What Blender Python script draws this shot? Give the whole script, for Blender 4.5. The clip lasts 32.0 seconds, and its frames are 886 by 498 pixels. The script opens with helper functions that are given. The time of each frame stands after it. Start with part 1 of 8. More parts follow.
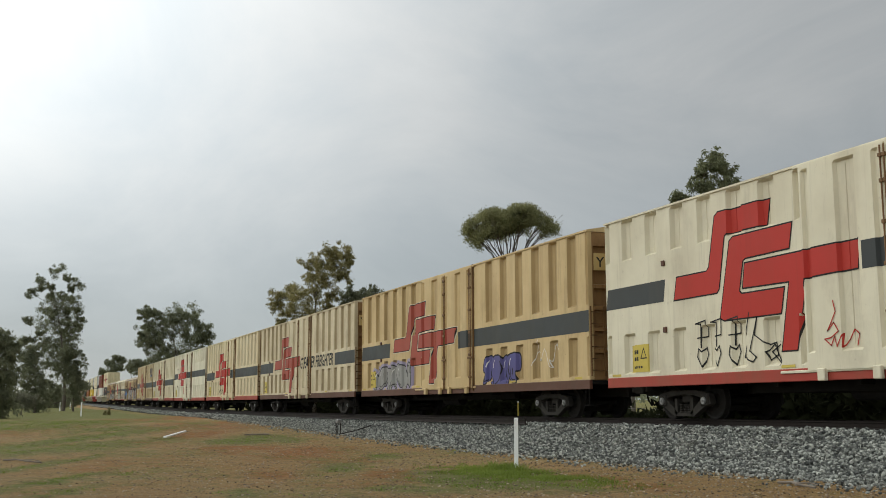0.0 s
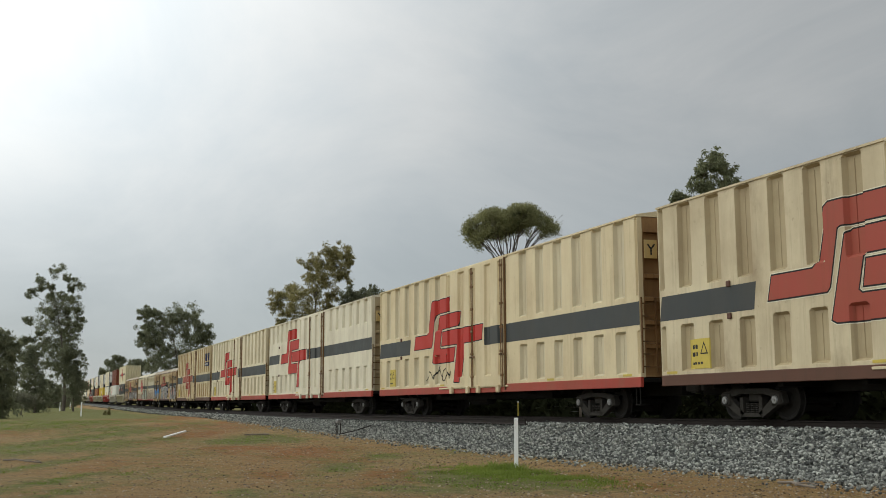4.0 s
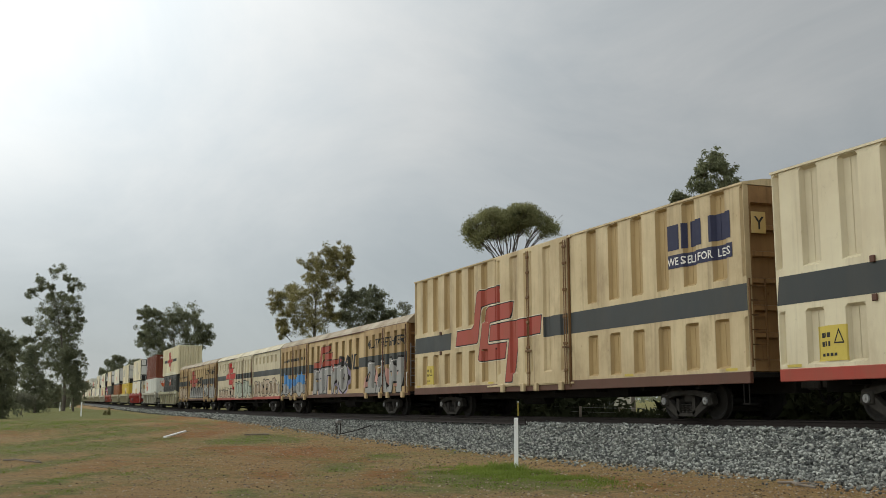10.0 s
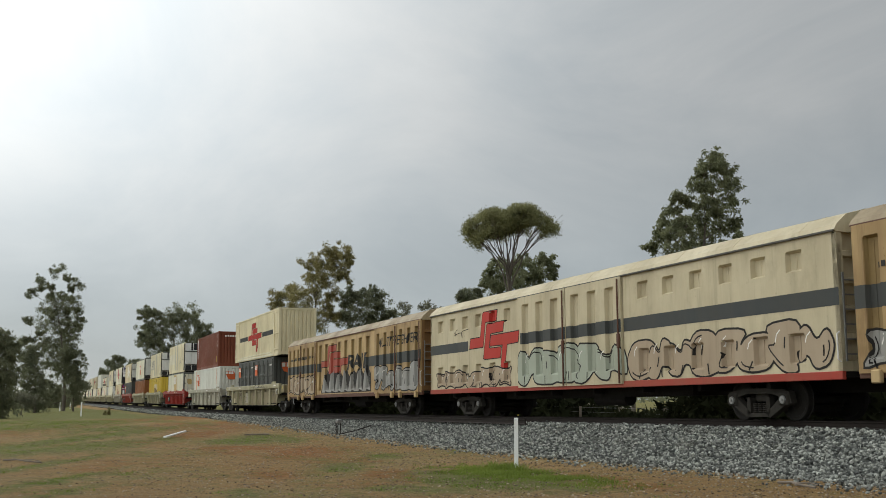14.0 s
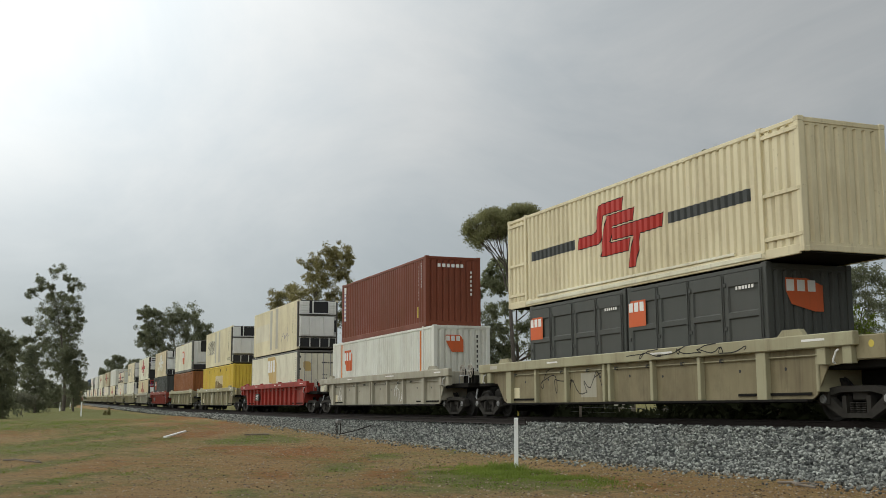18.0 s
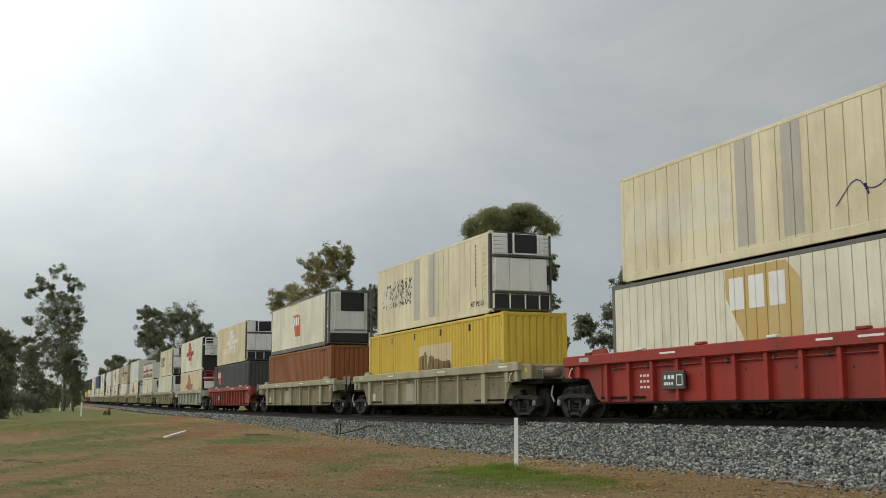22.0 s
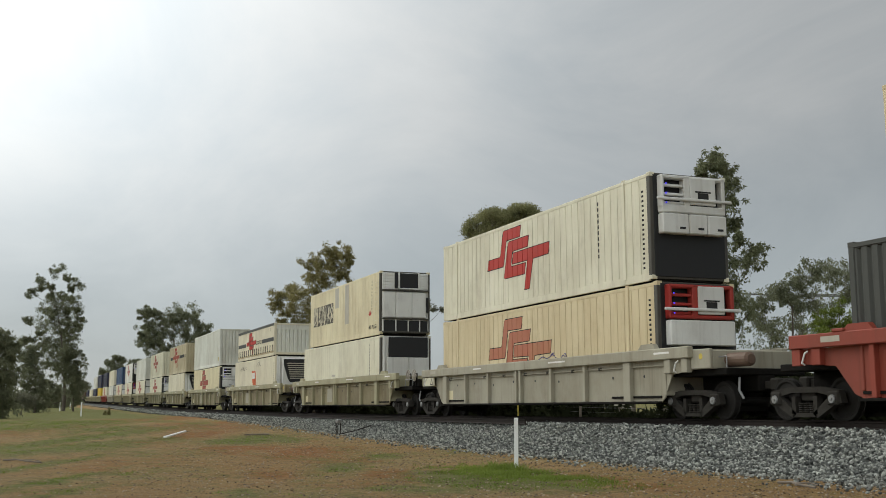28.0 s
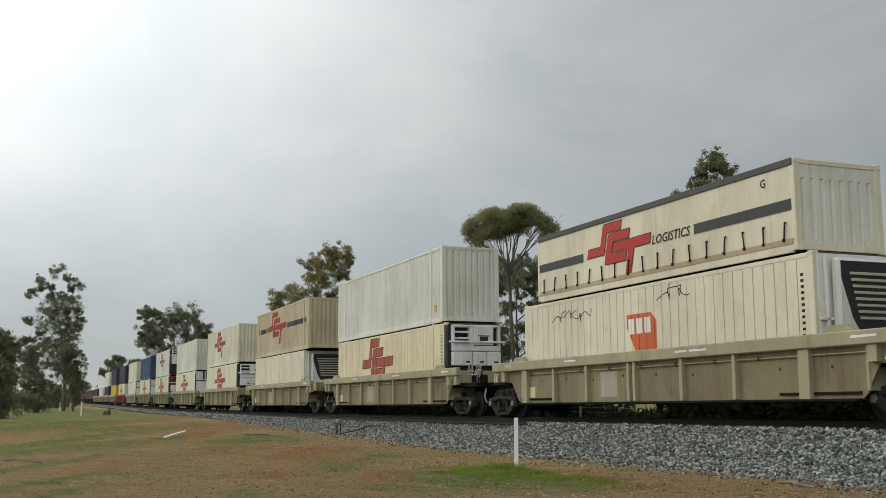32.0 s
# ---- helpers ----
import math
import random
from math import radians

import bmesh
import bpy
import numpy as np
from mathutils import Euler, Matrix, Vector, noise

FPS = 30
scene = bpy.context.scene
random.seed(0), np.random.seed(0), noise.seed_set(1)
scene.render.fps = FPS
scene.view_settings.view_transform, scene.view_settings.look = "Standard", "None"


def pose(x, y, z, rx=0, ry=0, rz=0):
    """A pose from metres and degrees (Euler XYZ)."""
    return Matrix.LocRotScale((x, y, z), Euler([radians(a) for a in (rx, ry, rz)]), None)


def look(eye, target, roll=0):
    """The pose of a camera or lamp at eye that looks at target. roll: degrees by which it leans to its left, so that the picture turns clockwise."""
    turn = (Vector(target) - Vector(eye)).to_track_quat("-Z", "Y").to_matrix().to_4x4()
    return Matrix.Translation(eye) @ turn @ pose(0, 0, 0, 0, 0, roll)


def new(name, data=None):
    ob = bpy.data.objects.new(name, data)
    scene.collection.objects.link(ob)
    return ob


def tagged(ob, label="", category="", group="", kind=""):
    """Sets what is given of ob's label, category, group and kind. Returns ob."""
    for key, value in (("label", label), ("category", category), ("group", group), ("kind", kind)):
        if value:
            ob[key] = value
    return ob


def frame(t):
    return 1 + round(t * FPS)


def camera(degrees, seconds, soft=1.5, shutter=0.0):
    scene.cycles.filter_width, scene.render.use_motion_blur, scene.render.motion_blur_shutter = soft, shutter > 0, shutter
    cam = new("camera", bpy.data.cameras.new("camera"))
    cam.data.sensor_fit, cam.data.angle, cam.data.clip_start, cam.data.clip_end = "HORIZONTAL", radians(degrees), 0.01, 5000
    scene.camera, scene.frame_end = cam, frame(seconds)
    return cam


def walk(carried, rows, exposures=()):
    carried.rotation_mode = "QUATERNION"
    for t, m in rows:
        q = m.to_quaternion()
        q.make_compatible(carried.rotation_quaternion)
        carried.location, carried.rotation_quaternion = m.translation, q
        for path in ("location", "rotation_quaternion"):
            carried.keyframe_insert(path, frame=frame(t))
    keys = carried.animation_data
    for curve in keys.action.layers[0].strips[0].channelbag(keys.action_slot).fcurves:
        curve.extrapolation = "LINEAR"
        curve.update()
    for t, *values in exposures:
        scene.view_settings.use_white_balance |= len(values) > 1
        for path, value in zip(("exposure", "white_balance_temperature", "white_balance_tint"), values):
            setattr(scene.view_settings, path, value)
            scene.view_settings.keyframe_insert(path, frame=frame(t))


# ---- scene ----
# One camera on a low stand beside a railway line; a long freight train rolls past.
# z = 0 is the top of the rail, +x is the train's way, the near side of the train is -y.
CLIP = 32.0
EYE = Vector((0.0, 0.0, 0.30))
YAW, PITCH, ROLL = 1.1883, 0.1450, -0.235
cam = camera(44.2, CLIP, soft=0.8)
AIM = Vector((-math.sin(YAW) * math.cos(PITCH), math.cos(YAW) * math.cos(PITCH), math.sin(PITCH)))
POSE = look(EYE, EYE + AIM * 20.0, ROLL)
walk(cam, [(0.0, POSE), (CLIP, POSE)])

# ---- the line of the track, and the train's run along it ----
YC = 17.02


def bend(x):
    """Sideways and upward shift of the track at x: a gentle curve and a gentle grade, straight again further off."""
    q = min(0.0, x + 26.0)
    qc = max(q, -94.0)
    e = q - qc
    return 15e-5 * qc * qc - 0.0282 * e, 4.6e-5 * qc * qc - 0.0087 * e


def slope(x):
    a, b = bend(x - 0.5), bend(x + 0.5)
    return b[0] - a[0], b[1] - a[1]


def run(t):
    return 12.294 * (t - 16.0) + 0.0096 * (t - 16.0) ** 2 + 0.12


def train_pose(u, t, lift=0.0):
    x = u + run(t)
    dy, dz = bend(x)
    sy, sz = slope(x)
    return pose(x, YC + dy, dz + lift, 0, -math.degrees(math.atan(sz)), math.degrees(math.atan(sy)))


def smooth(a, b, x):
    k = min(1.0, max(0.0, (x - a) / (b - a)))
    return k * k * (3 - 2 * k)


def ground_z(x, y):
    """Height of the natural ground: low near the camera, nearly up to the track further along."""
    base = -0.97 + bend(x)[1] + 0.55 * smooth(-22, -78, x)
    return base


# ---- light: a bright overcast day, the sun behind thin cloud up the line ----
SUN_DIR = Vector((-0.72, -0.45, 0.62)).normalized()
world = bpy.data.worlds.new("overcast_sky")
scene.world = world
world.use_nodes = True
wn, wl = world.node_tree.nodes, world.node_tree.links
wn.clear()


def wnode(kind, **kw):
    n = wn.new(kind)
    for k, v in kw.items():
        n.inputs[k].default_value = v
    return n


def wmath(op, a, b=None, c=None):
    n = wn.new("ShaderNodeMath")
    n.operation = op
    for i, v in enumerate((a, b, c)):
        if v is None:
            continue
        if isinstance(v, (int, float)):
            n.inputs[i].default_value = v
        else:
            wl.new(v, n.inputs[i])
    return n.outputs[0]


coord = wn.new("ShaderNodeTexCoord")
clear_sky = wn.new("ShaderNodeTexSky")
clear_sky.sky_type = "NISHITA"
clear_sky.sun_disc = False
clear_sky.sun_elevation = math.asin(SUN_DIR.z)
clear_sky.sun_rotation = math.atan2(SUN_DIR.x, SUN_DIR.y)


def toward(d):
    n = wn.new("ShaderNodeVectorMath")
    n.operation = "DOT_PRODUCT"
    wl.new(coord.outputs["Generated"], n.inputs[0])
    n.inputs[1].default_value = Vector(d).normalized()
    return n.outputs["Value"]


GLOW_DIR = (-1.0, -0.20, 0.66)
glow = wmath("POWER", wmath("MAXIMUM", toward(GLOW_DIR), 0.0), 8.0)
back = wmath("POWER", wmath("MAXIMUM", wmath("MULTIPLY_ADD", toward((0.28, -0.85, 0.5)), 0.5, 0.5), 0.0), 2.0)
squash = wn.new("ShaderNodeMapping")
squash.inputs["Scale"].default_value = (1.0, 1.0, 1.7)
wl.new(coord.outputs["Generated"], squash.inputs["Vector"])
cloud = wnode("ShaderNodeTexNoise", Scale=2.6, Detail=8.0, Roughness=0.6, Distortion=0.8)
wl.new(squash.outputs["Vector"], cloud.inputs["Vector"])
shade = wmath("ADD", wmath("MULTIPLY", cloud.outputs["Fac"], 0.36), 0.20)
split_up = wn.new("ShaderNodeSeparateXYZ")
wl.new(coord.outputs["Generated"], split_up.inputs[0])
lift_up = wn.new("ShaderNodeMapRange")
lift_up.interpolation_type = "SMOOTHSTEP"
lift_up.inputs["From Min"].default_value, lift_up.inputs["From Max"].default_value = 0.03, 0.26
lift_up.inputs["To Min"].default_value, lift_up.inputs["To Max"].default_value = 0.30, 1.0
wl.new(split_up.outputs["Z"], lift_up.inputs["Value"])
shade = wmath("ADD", shade, wmath("MULTIPLY", wmath("MULTIPLY", glow, lift_up.outputs[0]), 1.12))
shade = wmath("ADD", shade, wmath("MULTIPLY", wmath("POWER", back, 2.0), 1.05))
low_sky = wmath("SUBTRACT", 1.0, lift_up.outputs[0])
shade = wmath("ADD", shade, wmath("MULTIPLY", low_sky, wmath("MULTIPLY_ADD", split_up.outputs["Y"], 0.30, -0.085)))
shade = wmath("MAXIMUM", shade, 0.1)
tint = wn.new("ShaderNodeMixRGB")
tint.inputs["Color1"].default_value = (0.88, 1.0, 1.06, 1)
tint.inputs["Color2"].default_value = (0.975, 1.0, 0.985, 1)
wl.new(wmath("MULTIPLY", wmath("MULTIPLY", cloud.outputs["Fac"], 1.7), lift_up.outputs[0]), tint.inputs["Fac"])
layer = wn.new("ShaderNodeVectorMath")
layer.operation = "SCALE"
wl.new(tint.outputs["Color"], layer.inputs[0])
wl.new(shade, layer.inputs["Scale"])
bg_cloud = wnode("ShaderNodeBackground", Strength=1.0)
wl.new(layer.outputs["Vector"], bg_cloud.inputs["Color"])
bg_clear = wnode("ShaderNodeBackground", Strength=0.1)
wl.new(clear_sky.outputs["Color"], bg_clear.inputs["Color"])
mixed = wn.new("ShaderNodeMixShader")
mixed.inputs[0].default_value = 0.1
wl.new(bg_cloud.outputs[0], mixed.inputs[1])
wl.new(bg_clear.outputs[0], mixed.inputs[2])
wout = wn.new("ShaderNodeOutputWorld")
wl.new(mixed.outputs[0], wout.inputs["Surface"])

sun = new("sun", bpy.data.lights.new("sun", "SUN"))
sun.data.energy, sun.data.angle, sun.data.color = 0.9, radians(35), (1.0, 0.985, 0.90)
sun.matrix_world = look(SUN_DIR * 300, (0, 0, 0))

# ---- materials ----


def mat_base(name):
    m = bpy.data.materials.new(name)
    m.use_nodes = True
    nt = m.node_tree
    nt.nodes.clear()
    out = nt.nodes.new("ShaderNodeOutputMaterial")
    b = nt.nodes.new("ShaderNodeBsdfPrincipled")
    nt.links.new(b.outputs[0], out.inputs[0])
    return m, nt, b


def tex_coord(nt, scale=(1, 1, 1), which="Object"):
    c = nt.nodes.new("ShaderNodeTexCoord")
    mp = nt.nodes.new("ShaderNodeMapping")
    mp.inputs["Scale"].default_value = scale
    nt.links.new(c.outputs[which], mp.inputs["Vector"])
    return mp.outputs["Vector"]


def nz(nt, vec, scale, detail=4.0, rough=0.55):
    n = nt.nodes.new("ShaderNodeTexNoise")
    n.inputs["Scale"].default_value = scale
    n.inputs["Detail"].default_value = detail
    n.inputs["Roughness"].default_value = rough
    nt.links.new(vec, n.inputs["Vector"])
    return n.outputs["Fac"]


def ramp(nt, fac, a, b, lo=0.0, hi=1.0):
    n = nt.nodes.new("ShaderNodeMapRange")
    n.inputs["From Min"].default_value, n.inputs["From Max"].default_value = a, b
    n.inputs["To Min"].default_value, n.inputs["To Max"].default_value = lo, hi
    nt.links.new(fac, n.inputs["Value"])
    return n.outputs["Result"]


def mixc(nt, fac, a, b):
    n = nt.nodes.new("ShaderNodeMixRGB")
    for key, v in (("Fac", fac), ("Color1", a), ("Color2", b)):
        if isinstance(v, tuple):
            n.inputs[key].default_value = (*v[:3], 1)
        elif isinstance(v, (int, float)):
            n.inputs[key].default_value = v
        else:
            nt.links.new(v, n.inputs[key])
    return n.outputs["Color"]


def mul(nt, a, b):
    n = nt.nodes.new("ShaderNodeMath")
    n.operation = "MULTIPLY"
    for i, v in enumerate((a, b)):
        if isinstance(v, (int, float)):
            n.inputs[i].default_value = v
        else:
            nt.links.new(v, n.inputs[i])
    return n.outputs[0]


def bump(nt, b, fac, strength, dist):
    n = nt.nodes.new("ShaderNodeBump")
    n.inputs["Strength"].default_value, n.inputs["Distance"].default_value = strength, dist
    nt.links.new(fac, n.inputs["Height"])
    nt.links.new(n.outputs[0], b.inputs["Normal"])


def paint(name, col, dirt=(0.19, 0.13, 0.075), grime=0.5, rust=0.3, rough=0.55, metal=0.0):
    """Weathered paint on steel: grey-brown film, rain streaks down the sheet, small rust spots."""
    m, nt, b = mat_base(name)
    v = tex_coord(nt)
    film = nz(nt, v, 0.45, 5.0, 0.6)
    streak = nz(nt, tex_coord(nt, (5.0, 5.0, 0.22)), 1.0, 5.0, 0.65)
    spots = nz(nt, v, 6.0, 6.0, 0.7)
    thin = nz(nt, tex_coord(nt, (18.0, 18.0, 0.3)), 1.0, 4.0, 0.7)
    wide = nz(nt, tex_coord(nt, (1.2, 1.2, 0.2)), 1.0, 5.0, 0.6)
    blot = nz(nt, tex_coord(nt, (0.8, 0.8, 0.45)), 1.3, 6.0, 0.65)
    deep = tuple(0.6 * d for d in dirt)
    c = mixc(nt, mul(nt, ramp(nt, film, 0.36, 0.7), grime * 0.5), col, dirt)
    c = mixc(nt, mul(nt, ramp(nt, wide, 0.48, 0.78), grime * 0.6), c, dirt)
    c = mixc(nt, mul(nt, ramp(nt, streak, 0.56, 0.76), grime * 0.6), c, deep)
    c = mixc(nt, mul(nt, ramp(nt, thin, 0.6, 0.8), grime * 0.4), c, deep)
    c = mixc(nt, mul(nt, ramp(nt, blot, 0.54, 0.76), grime * 0.6), c, tuple(0.8 * d for d in dirt))
    c = mixc(nt, mul(nt, ramp(nt, spots, 0.63, 0.72), rust), c, (0.11, 0.045, 0.02))
    nt.links.new(c, b.inputs["Base Color"])
    nt.links.new(ramp(nt, film, 0.3, 0.7, rough - 0.12, rough + 0.15), b.inputs["Roughness"])
    b.inputs["Metallic"].default_value = metal
    b.inputs["Specular IOR Level"].default_value = 0.22
    bump(nt, b, nz(nt, v, 2.0, 4.0, 0.55), 0.2, 0.02)
    return m


def plain(name, col, rough=0.6, metal=0.0, vary=0.25, scale=6.0, gloss=0.5):
    m, nt, b = mat_base(name)
    f = nz(nt, tex_coord(nt), scale, 5.0, 0.6)
    c = mixc(nt, ramp(nt, f, 0.3, 0.7, 0.0, vary), col, tuple(0.45 * x for x in col))
    nt.links.new(c, b.inputs["Base Color"])
    b.inputs["Roughness"].default_value, b.inputs["Metallic"].default_value = rough, metal
    b.inputs["Specular IOR Level"].default_value = gloss
    bump(nt, b, f, 0.15, 0.01)
    return m


M = {}
M["cream"] = paint("cream_paint", (0.75, 0.675, 0.45), dirt=(0.27, 0.195, 0.10), grime=0.5, rust=0.3)
M["pale"] = paint("pale_cream_paint", (0.765, 0.735, 0.57), dirt=(0.28, 0.22, 0.13), grime=0.5, rust=0.2)
M["beige"] = paint("grimy_beige_paint", (0.58, 0.51, 0.345), dirt=(0.2, 0.15, 0.085), grime=0.6, rust=0.2)
M["wagon_cream"] = paint("stained_cream_wagon_paint", (0.66, 0.575, 0.385), dirt=(0.2, 0.125, 0.06), grime=0.75, rust=0.35)
M["wagon_pale"] = paint("yellowish_white_wagon_paint", (0.71, 0.64, 0.445), dirt=(0.27, 0.17, 0.085), grime=0.5, rust=0.25)
M["wagon_gold"] = paint("golden_stained_wagon_paint", (0.62, 0.505, 0.30), dirt=(0.17, 0.095, 0.04), grime=0.8, rust=0.35)
# end paints: rust and dirt, with the shade between wagons mixed into the colour
M["shaded_rust"] = paint("shaded_rust_end_paint", (0.22, 0.12, 0.05), dirt=(0.04, 0.024, 0.014), grime=1.0, rust=0.8)
M["shaded_tan_rust"] = paint("shaded_rust_brown_tan_paint", (0.33, 0.19, 0.08), dirt=(0.085, 0.048, 0.026), grime=0.95, rust=0.8)
M["van_tan"] = paint("rust_streaked_tan_paint", (0.53, 0.38, 0.185), dirt=(0.15, 0.075, 0.03), grime=0.85, rust=0.5)
M["frame_grime"] = paint("grime_blackened_frame_paint", (0.10, 0.095, 0.08), dirt=(0.03, 0.026, 0.02), grime=0.8, rust=0.5)
M["door_rust"] = paint("rust_stained_door_paint", (0.46, 0.32, 0.15), dirt=(0.13, 0.068, 0.03), grime=0.95, rust=0.6)
M["roof_rust"] = paint("rust_stained_roof_paint", (0.37, 0.30, 0.19), dirt=(0.12, 0.075, 0.04), grime=0.9, rust=0.6)
M["cool_white"] = paint("cool_white_container_paint", (0.73, 0.735, 0.66), dirt=(0.30, 0.25, 0.17), grime=0.5, rust=0.25)
M["white"] = paint("white_paint", (0.735, 0.685, 0.52), dirt=(0.31, 0.245, 0.155), grime=0.52, rust=0.2)
M["tan"] = paint("tan_paint", (0.61, 0.46, 0.235), dirt=(0.26, 0.155, 0.06), grime=0.65, rust=0.3)
M["tan_dirty"] = paint("grimy_tan_paint", (0.58, 0.43, 0.225), dirt=(0.17, 0.095, 0.04), grime=0.7, rust=0.35)
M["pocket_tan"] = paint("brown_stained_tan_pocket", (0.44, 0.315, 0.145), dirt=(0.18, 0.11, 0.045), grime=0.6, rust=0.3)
M["pocket_cream"] = paint("stained_and_shaded_cream", (0.46, 0.38, 0.23), dirt=(0.18, 0.11, 0.05), grime=0.6, rust=0.25)
# trough colour a step below the yellowed and pale wagon panels
M["pocket_pale"] = paint("darker_cream_pocket", (0.62, 0.55, 0.375), dirt=(0.28, 0.2, 0.11), grime=0.5, rust=0.15)
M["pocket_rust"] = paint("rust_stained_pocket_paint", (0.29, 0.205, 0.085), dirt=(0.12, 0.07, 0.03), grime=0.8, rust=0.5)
M["yellow_cream"] = paint("yellowed_cream_paint", (0.69, 0.59, 0.375), dirt=(0.3, 0.19, 0.08), grime=0.5, rust=0.25)
M["stripe"] = paint("charcoal_stripe_paint", (0.046, 0.052, 0.052), dirt=(0.11, 0.095, 0.07), grime=0.35, rust=0.05)
M["red"] = paint("red_emblem_paint", (0.46, 0.034, 0.024), dirt=(0.24, 0.06, 0.035), grime=0.3, rust=0.08)
M["red_faded"] = paint("faded_red_emblem_paint", (0.36, 0.065, 0.045), dirt=(0.26, 0.11, 0.06), grime=0.6, rust=0.1)
M["red_pale"] = paint("pale_worn_red_emblem_paint", (0.42, 0.14, 0.085), dirt=(0.45, 0.3, 0.15), grime=0.6, rust=0.1)
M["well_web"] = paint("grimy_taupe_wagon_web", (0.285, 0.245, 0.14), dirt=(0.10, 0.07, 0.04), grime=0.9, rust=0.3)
M["red_sill"] = paint("red_oxide_sill_paint", (0.36, 0.05, 0.035), grime=0.5, rust=0.4)
M["brown_sill"] = paint("brown_sill_paint", (0.115, 0.052, 0.034), dirt=(0.09, 0.06, 0.04), grime=0.6, rust=0.5)
M["outline"] = plain("black_outline_paint", (0.03, 0.028, 0.026), 0.7, gloss=0.15)
M["mark_white"] = paint("white_marking_paint", (0.80, 0.79, 0.74), grime=0.3, rust=0.1)
M["letter"] = plain("charcoal_lettering_paint", (0.04, 0.04, 0.038), 0.7, gloss=0.15)
M["navy"] = plain("navy_lettering_paint", (0.045, 0.048, 0.085), 0.7, gloss=0.15)
M["plate_yellow"] = paint("yellow_plate", (0.60, 0.47, 0.09), grime=0.5, rust=0.2)
M["orange"] = paint("orange_emblem_paint", (0.62, 0.12, 0.035), grime=0.35, rust=0.1)
M["orange_stripe"] = paint("orange_stripe_paint", (0.66, 0.22, 0.05), grime=0.3, rust=0.1)
M["ochre"] = paint("ochre_faded_emblem_paint", (0.52, 0.36, 0.12), dirt=(0.6, 0.5, 0.3), grime=0.6, rust=0.1)
M["maroon"] = paint("maroon_container_paint", (0.185, 0.05, 0.026), dirt=(0.13, 0.065, 0.035), grime=0.5, rust=0.35)
M["brown"] = paint("brown_container_paint", (0.27, 0.10, 0.034), dirt=(0.15, 0.07, 0.03), grime=0.4, rust=0.3)
M["yellow"] = paint("yellow_container_paint", (0.66, 0.47, 0.06), dirt=(0.3, 0.2, 0.06), grime=0.45, rust=0.3)
M["grey_dark"] = paint("charcoal_container_paint", (0.066, 0.070, 0.062), dirt=(0.1, 0.095, 0.085), grime=0.45, rust=0.2)
M["blue"] = paint("blue_container_paint", (0.03, 0.075, 0.16), grime=0.35, rust=0.3)
M["blue_dark"] = paint("dark_blue_container_paint", (0.025, 0.035, 0.07), grime=0.35, rust=0.3)
M["well"] = paint("taupe_wagon_paint", (0.38, 0.355, 0.225), dirt=(0.15, 0.105, 0.055), grime=0.6, rust=0.3)
M["well_grey"] = paint("grey_wagon_paint", (0.40, 0.375, 0.29), dirt=(0.15, 0.115, 0.07), grime=0.6, rust=0.2)
M["well_red"] = paint("red_wagon_paint", (0.335, 0.034, 0.023), dirt=(0.11, 0.05, 0.035), grime=0.8, rust=0.5)
M["well_rust"] = paint("brick_red_wagon_paint", (0.30, 0.062, 0.04), dirt=(0.12, 0.06, 0.04), grime=0.55, rust=0.4)
M["hopper"] = paint("brown_hopper_paint", (0.16, 0.105, 0.075), dirt=(0.07, 0.05, 0.04), grime=0.6, rust=0.4)
M["wheel_rim"] = paint("rusty_pale_rim_paint", (0.42, 0.38, 0.32), dirt=(0.16, 0.1, 0.06), grime=0.8, rust=0.6)
M["under"] = plain("underframe_grime", (0.016, 0.0145, 0.0125), 0.9, 0.0, 0.6, gloss=0.1)
M["bogie"] = plain("bogie_cast_steel_grime", (0.04, 0.036, 0.030), 0.9, 0.0, 0.6, gloss=0.2)
M["wheel"] = plain("wheel_steel", (0.026, 0.024, 0.021), 0.9, 0.0, 0.5, gloss=0.2)
M["frame_grey"] = paint("dark_grey_frame_paint", (0.15, 0.15, 0.135), dirt=(0.1, 0.08, 0.05), grime=0.6, rust=0.4)
M["steel"] = plain("galvanised_fittings", (0.32, 0.32, 0.31), 0.5, 0.6, 0.4)
M["black"] = plain("matt_black_grille", (0.012, 0.012, 0.013), 0.6)
M["hatch"] = plain("black_hazard_marks", (0.02, 0.02, 0.02), 0.6)
M["unit_white"] = paint("white_cooling_unit_shell", (0.78, 0.78, 0.74), dirt=(0.22, 0.17, 0.11), grime=0.4, rust=0.2, rough=0.45)
M["unit_red"] = paint("red_cooling_unit_shell", (0.40, 0.035, 0.03), grime=0.3, rust=0.1, rough=0.4)
M["patch"] = paint("bare_grey_patch", (0.48, 0.455, 0.375), grime=0.3, rust=0.1)
M["torn"] = paint("torn_dark_sticker", (0.075, 0.066, 0.048), grime=0.2, rust=0.05)
M["gr_silver"] = paint("silver_spray_paint", (0.33, 0.33, 0.31), dirt=(0.17, 0.145, 0.11), grime=0.7, rust=0.1)
M["gr_blue"] = paint("indigo_spray_paint", (0.085, 0.085, 0.25), grime=0.3, rust=0.1)
M["gr_sky"] = paint("bright_blue_spray_paint", (0.06, 0.24, 0.52), grime=0.3, rust=0.1)
M["gr_violet"] = paint("violet_spray_paint", (0.36, 0.32, 0.45), grime=0.3, rust=0.1)
M["gr_pink"] = paint("pink_spray_paint", (0.55, 0.30, 0.25), grime=0.4, rust=0.1)
M["gr_mint"] = paint("pale_green_spray_paint", (0.37, 0.41, 0.33), grime=0.3, rust=0.1)
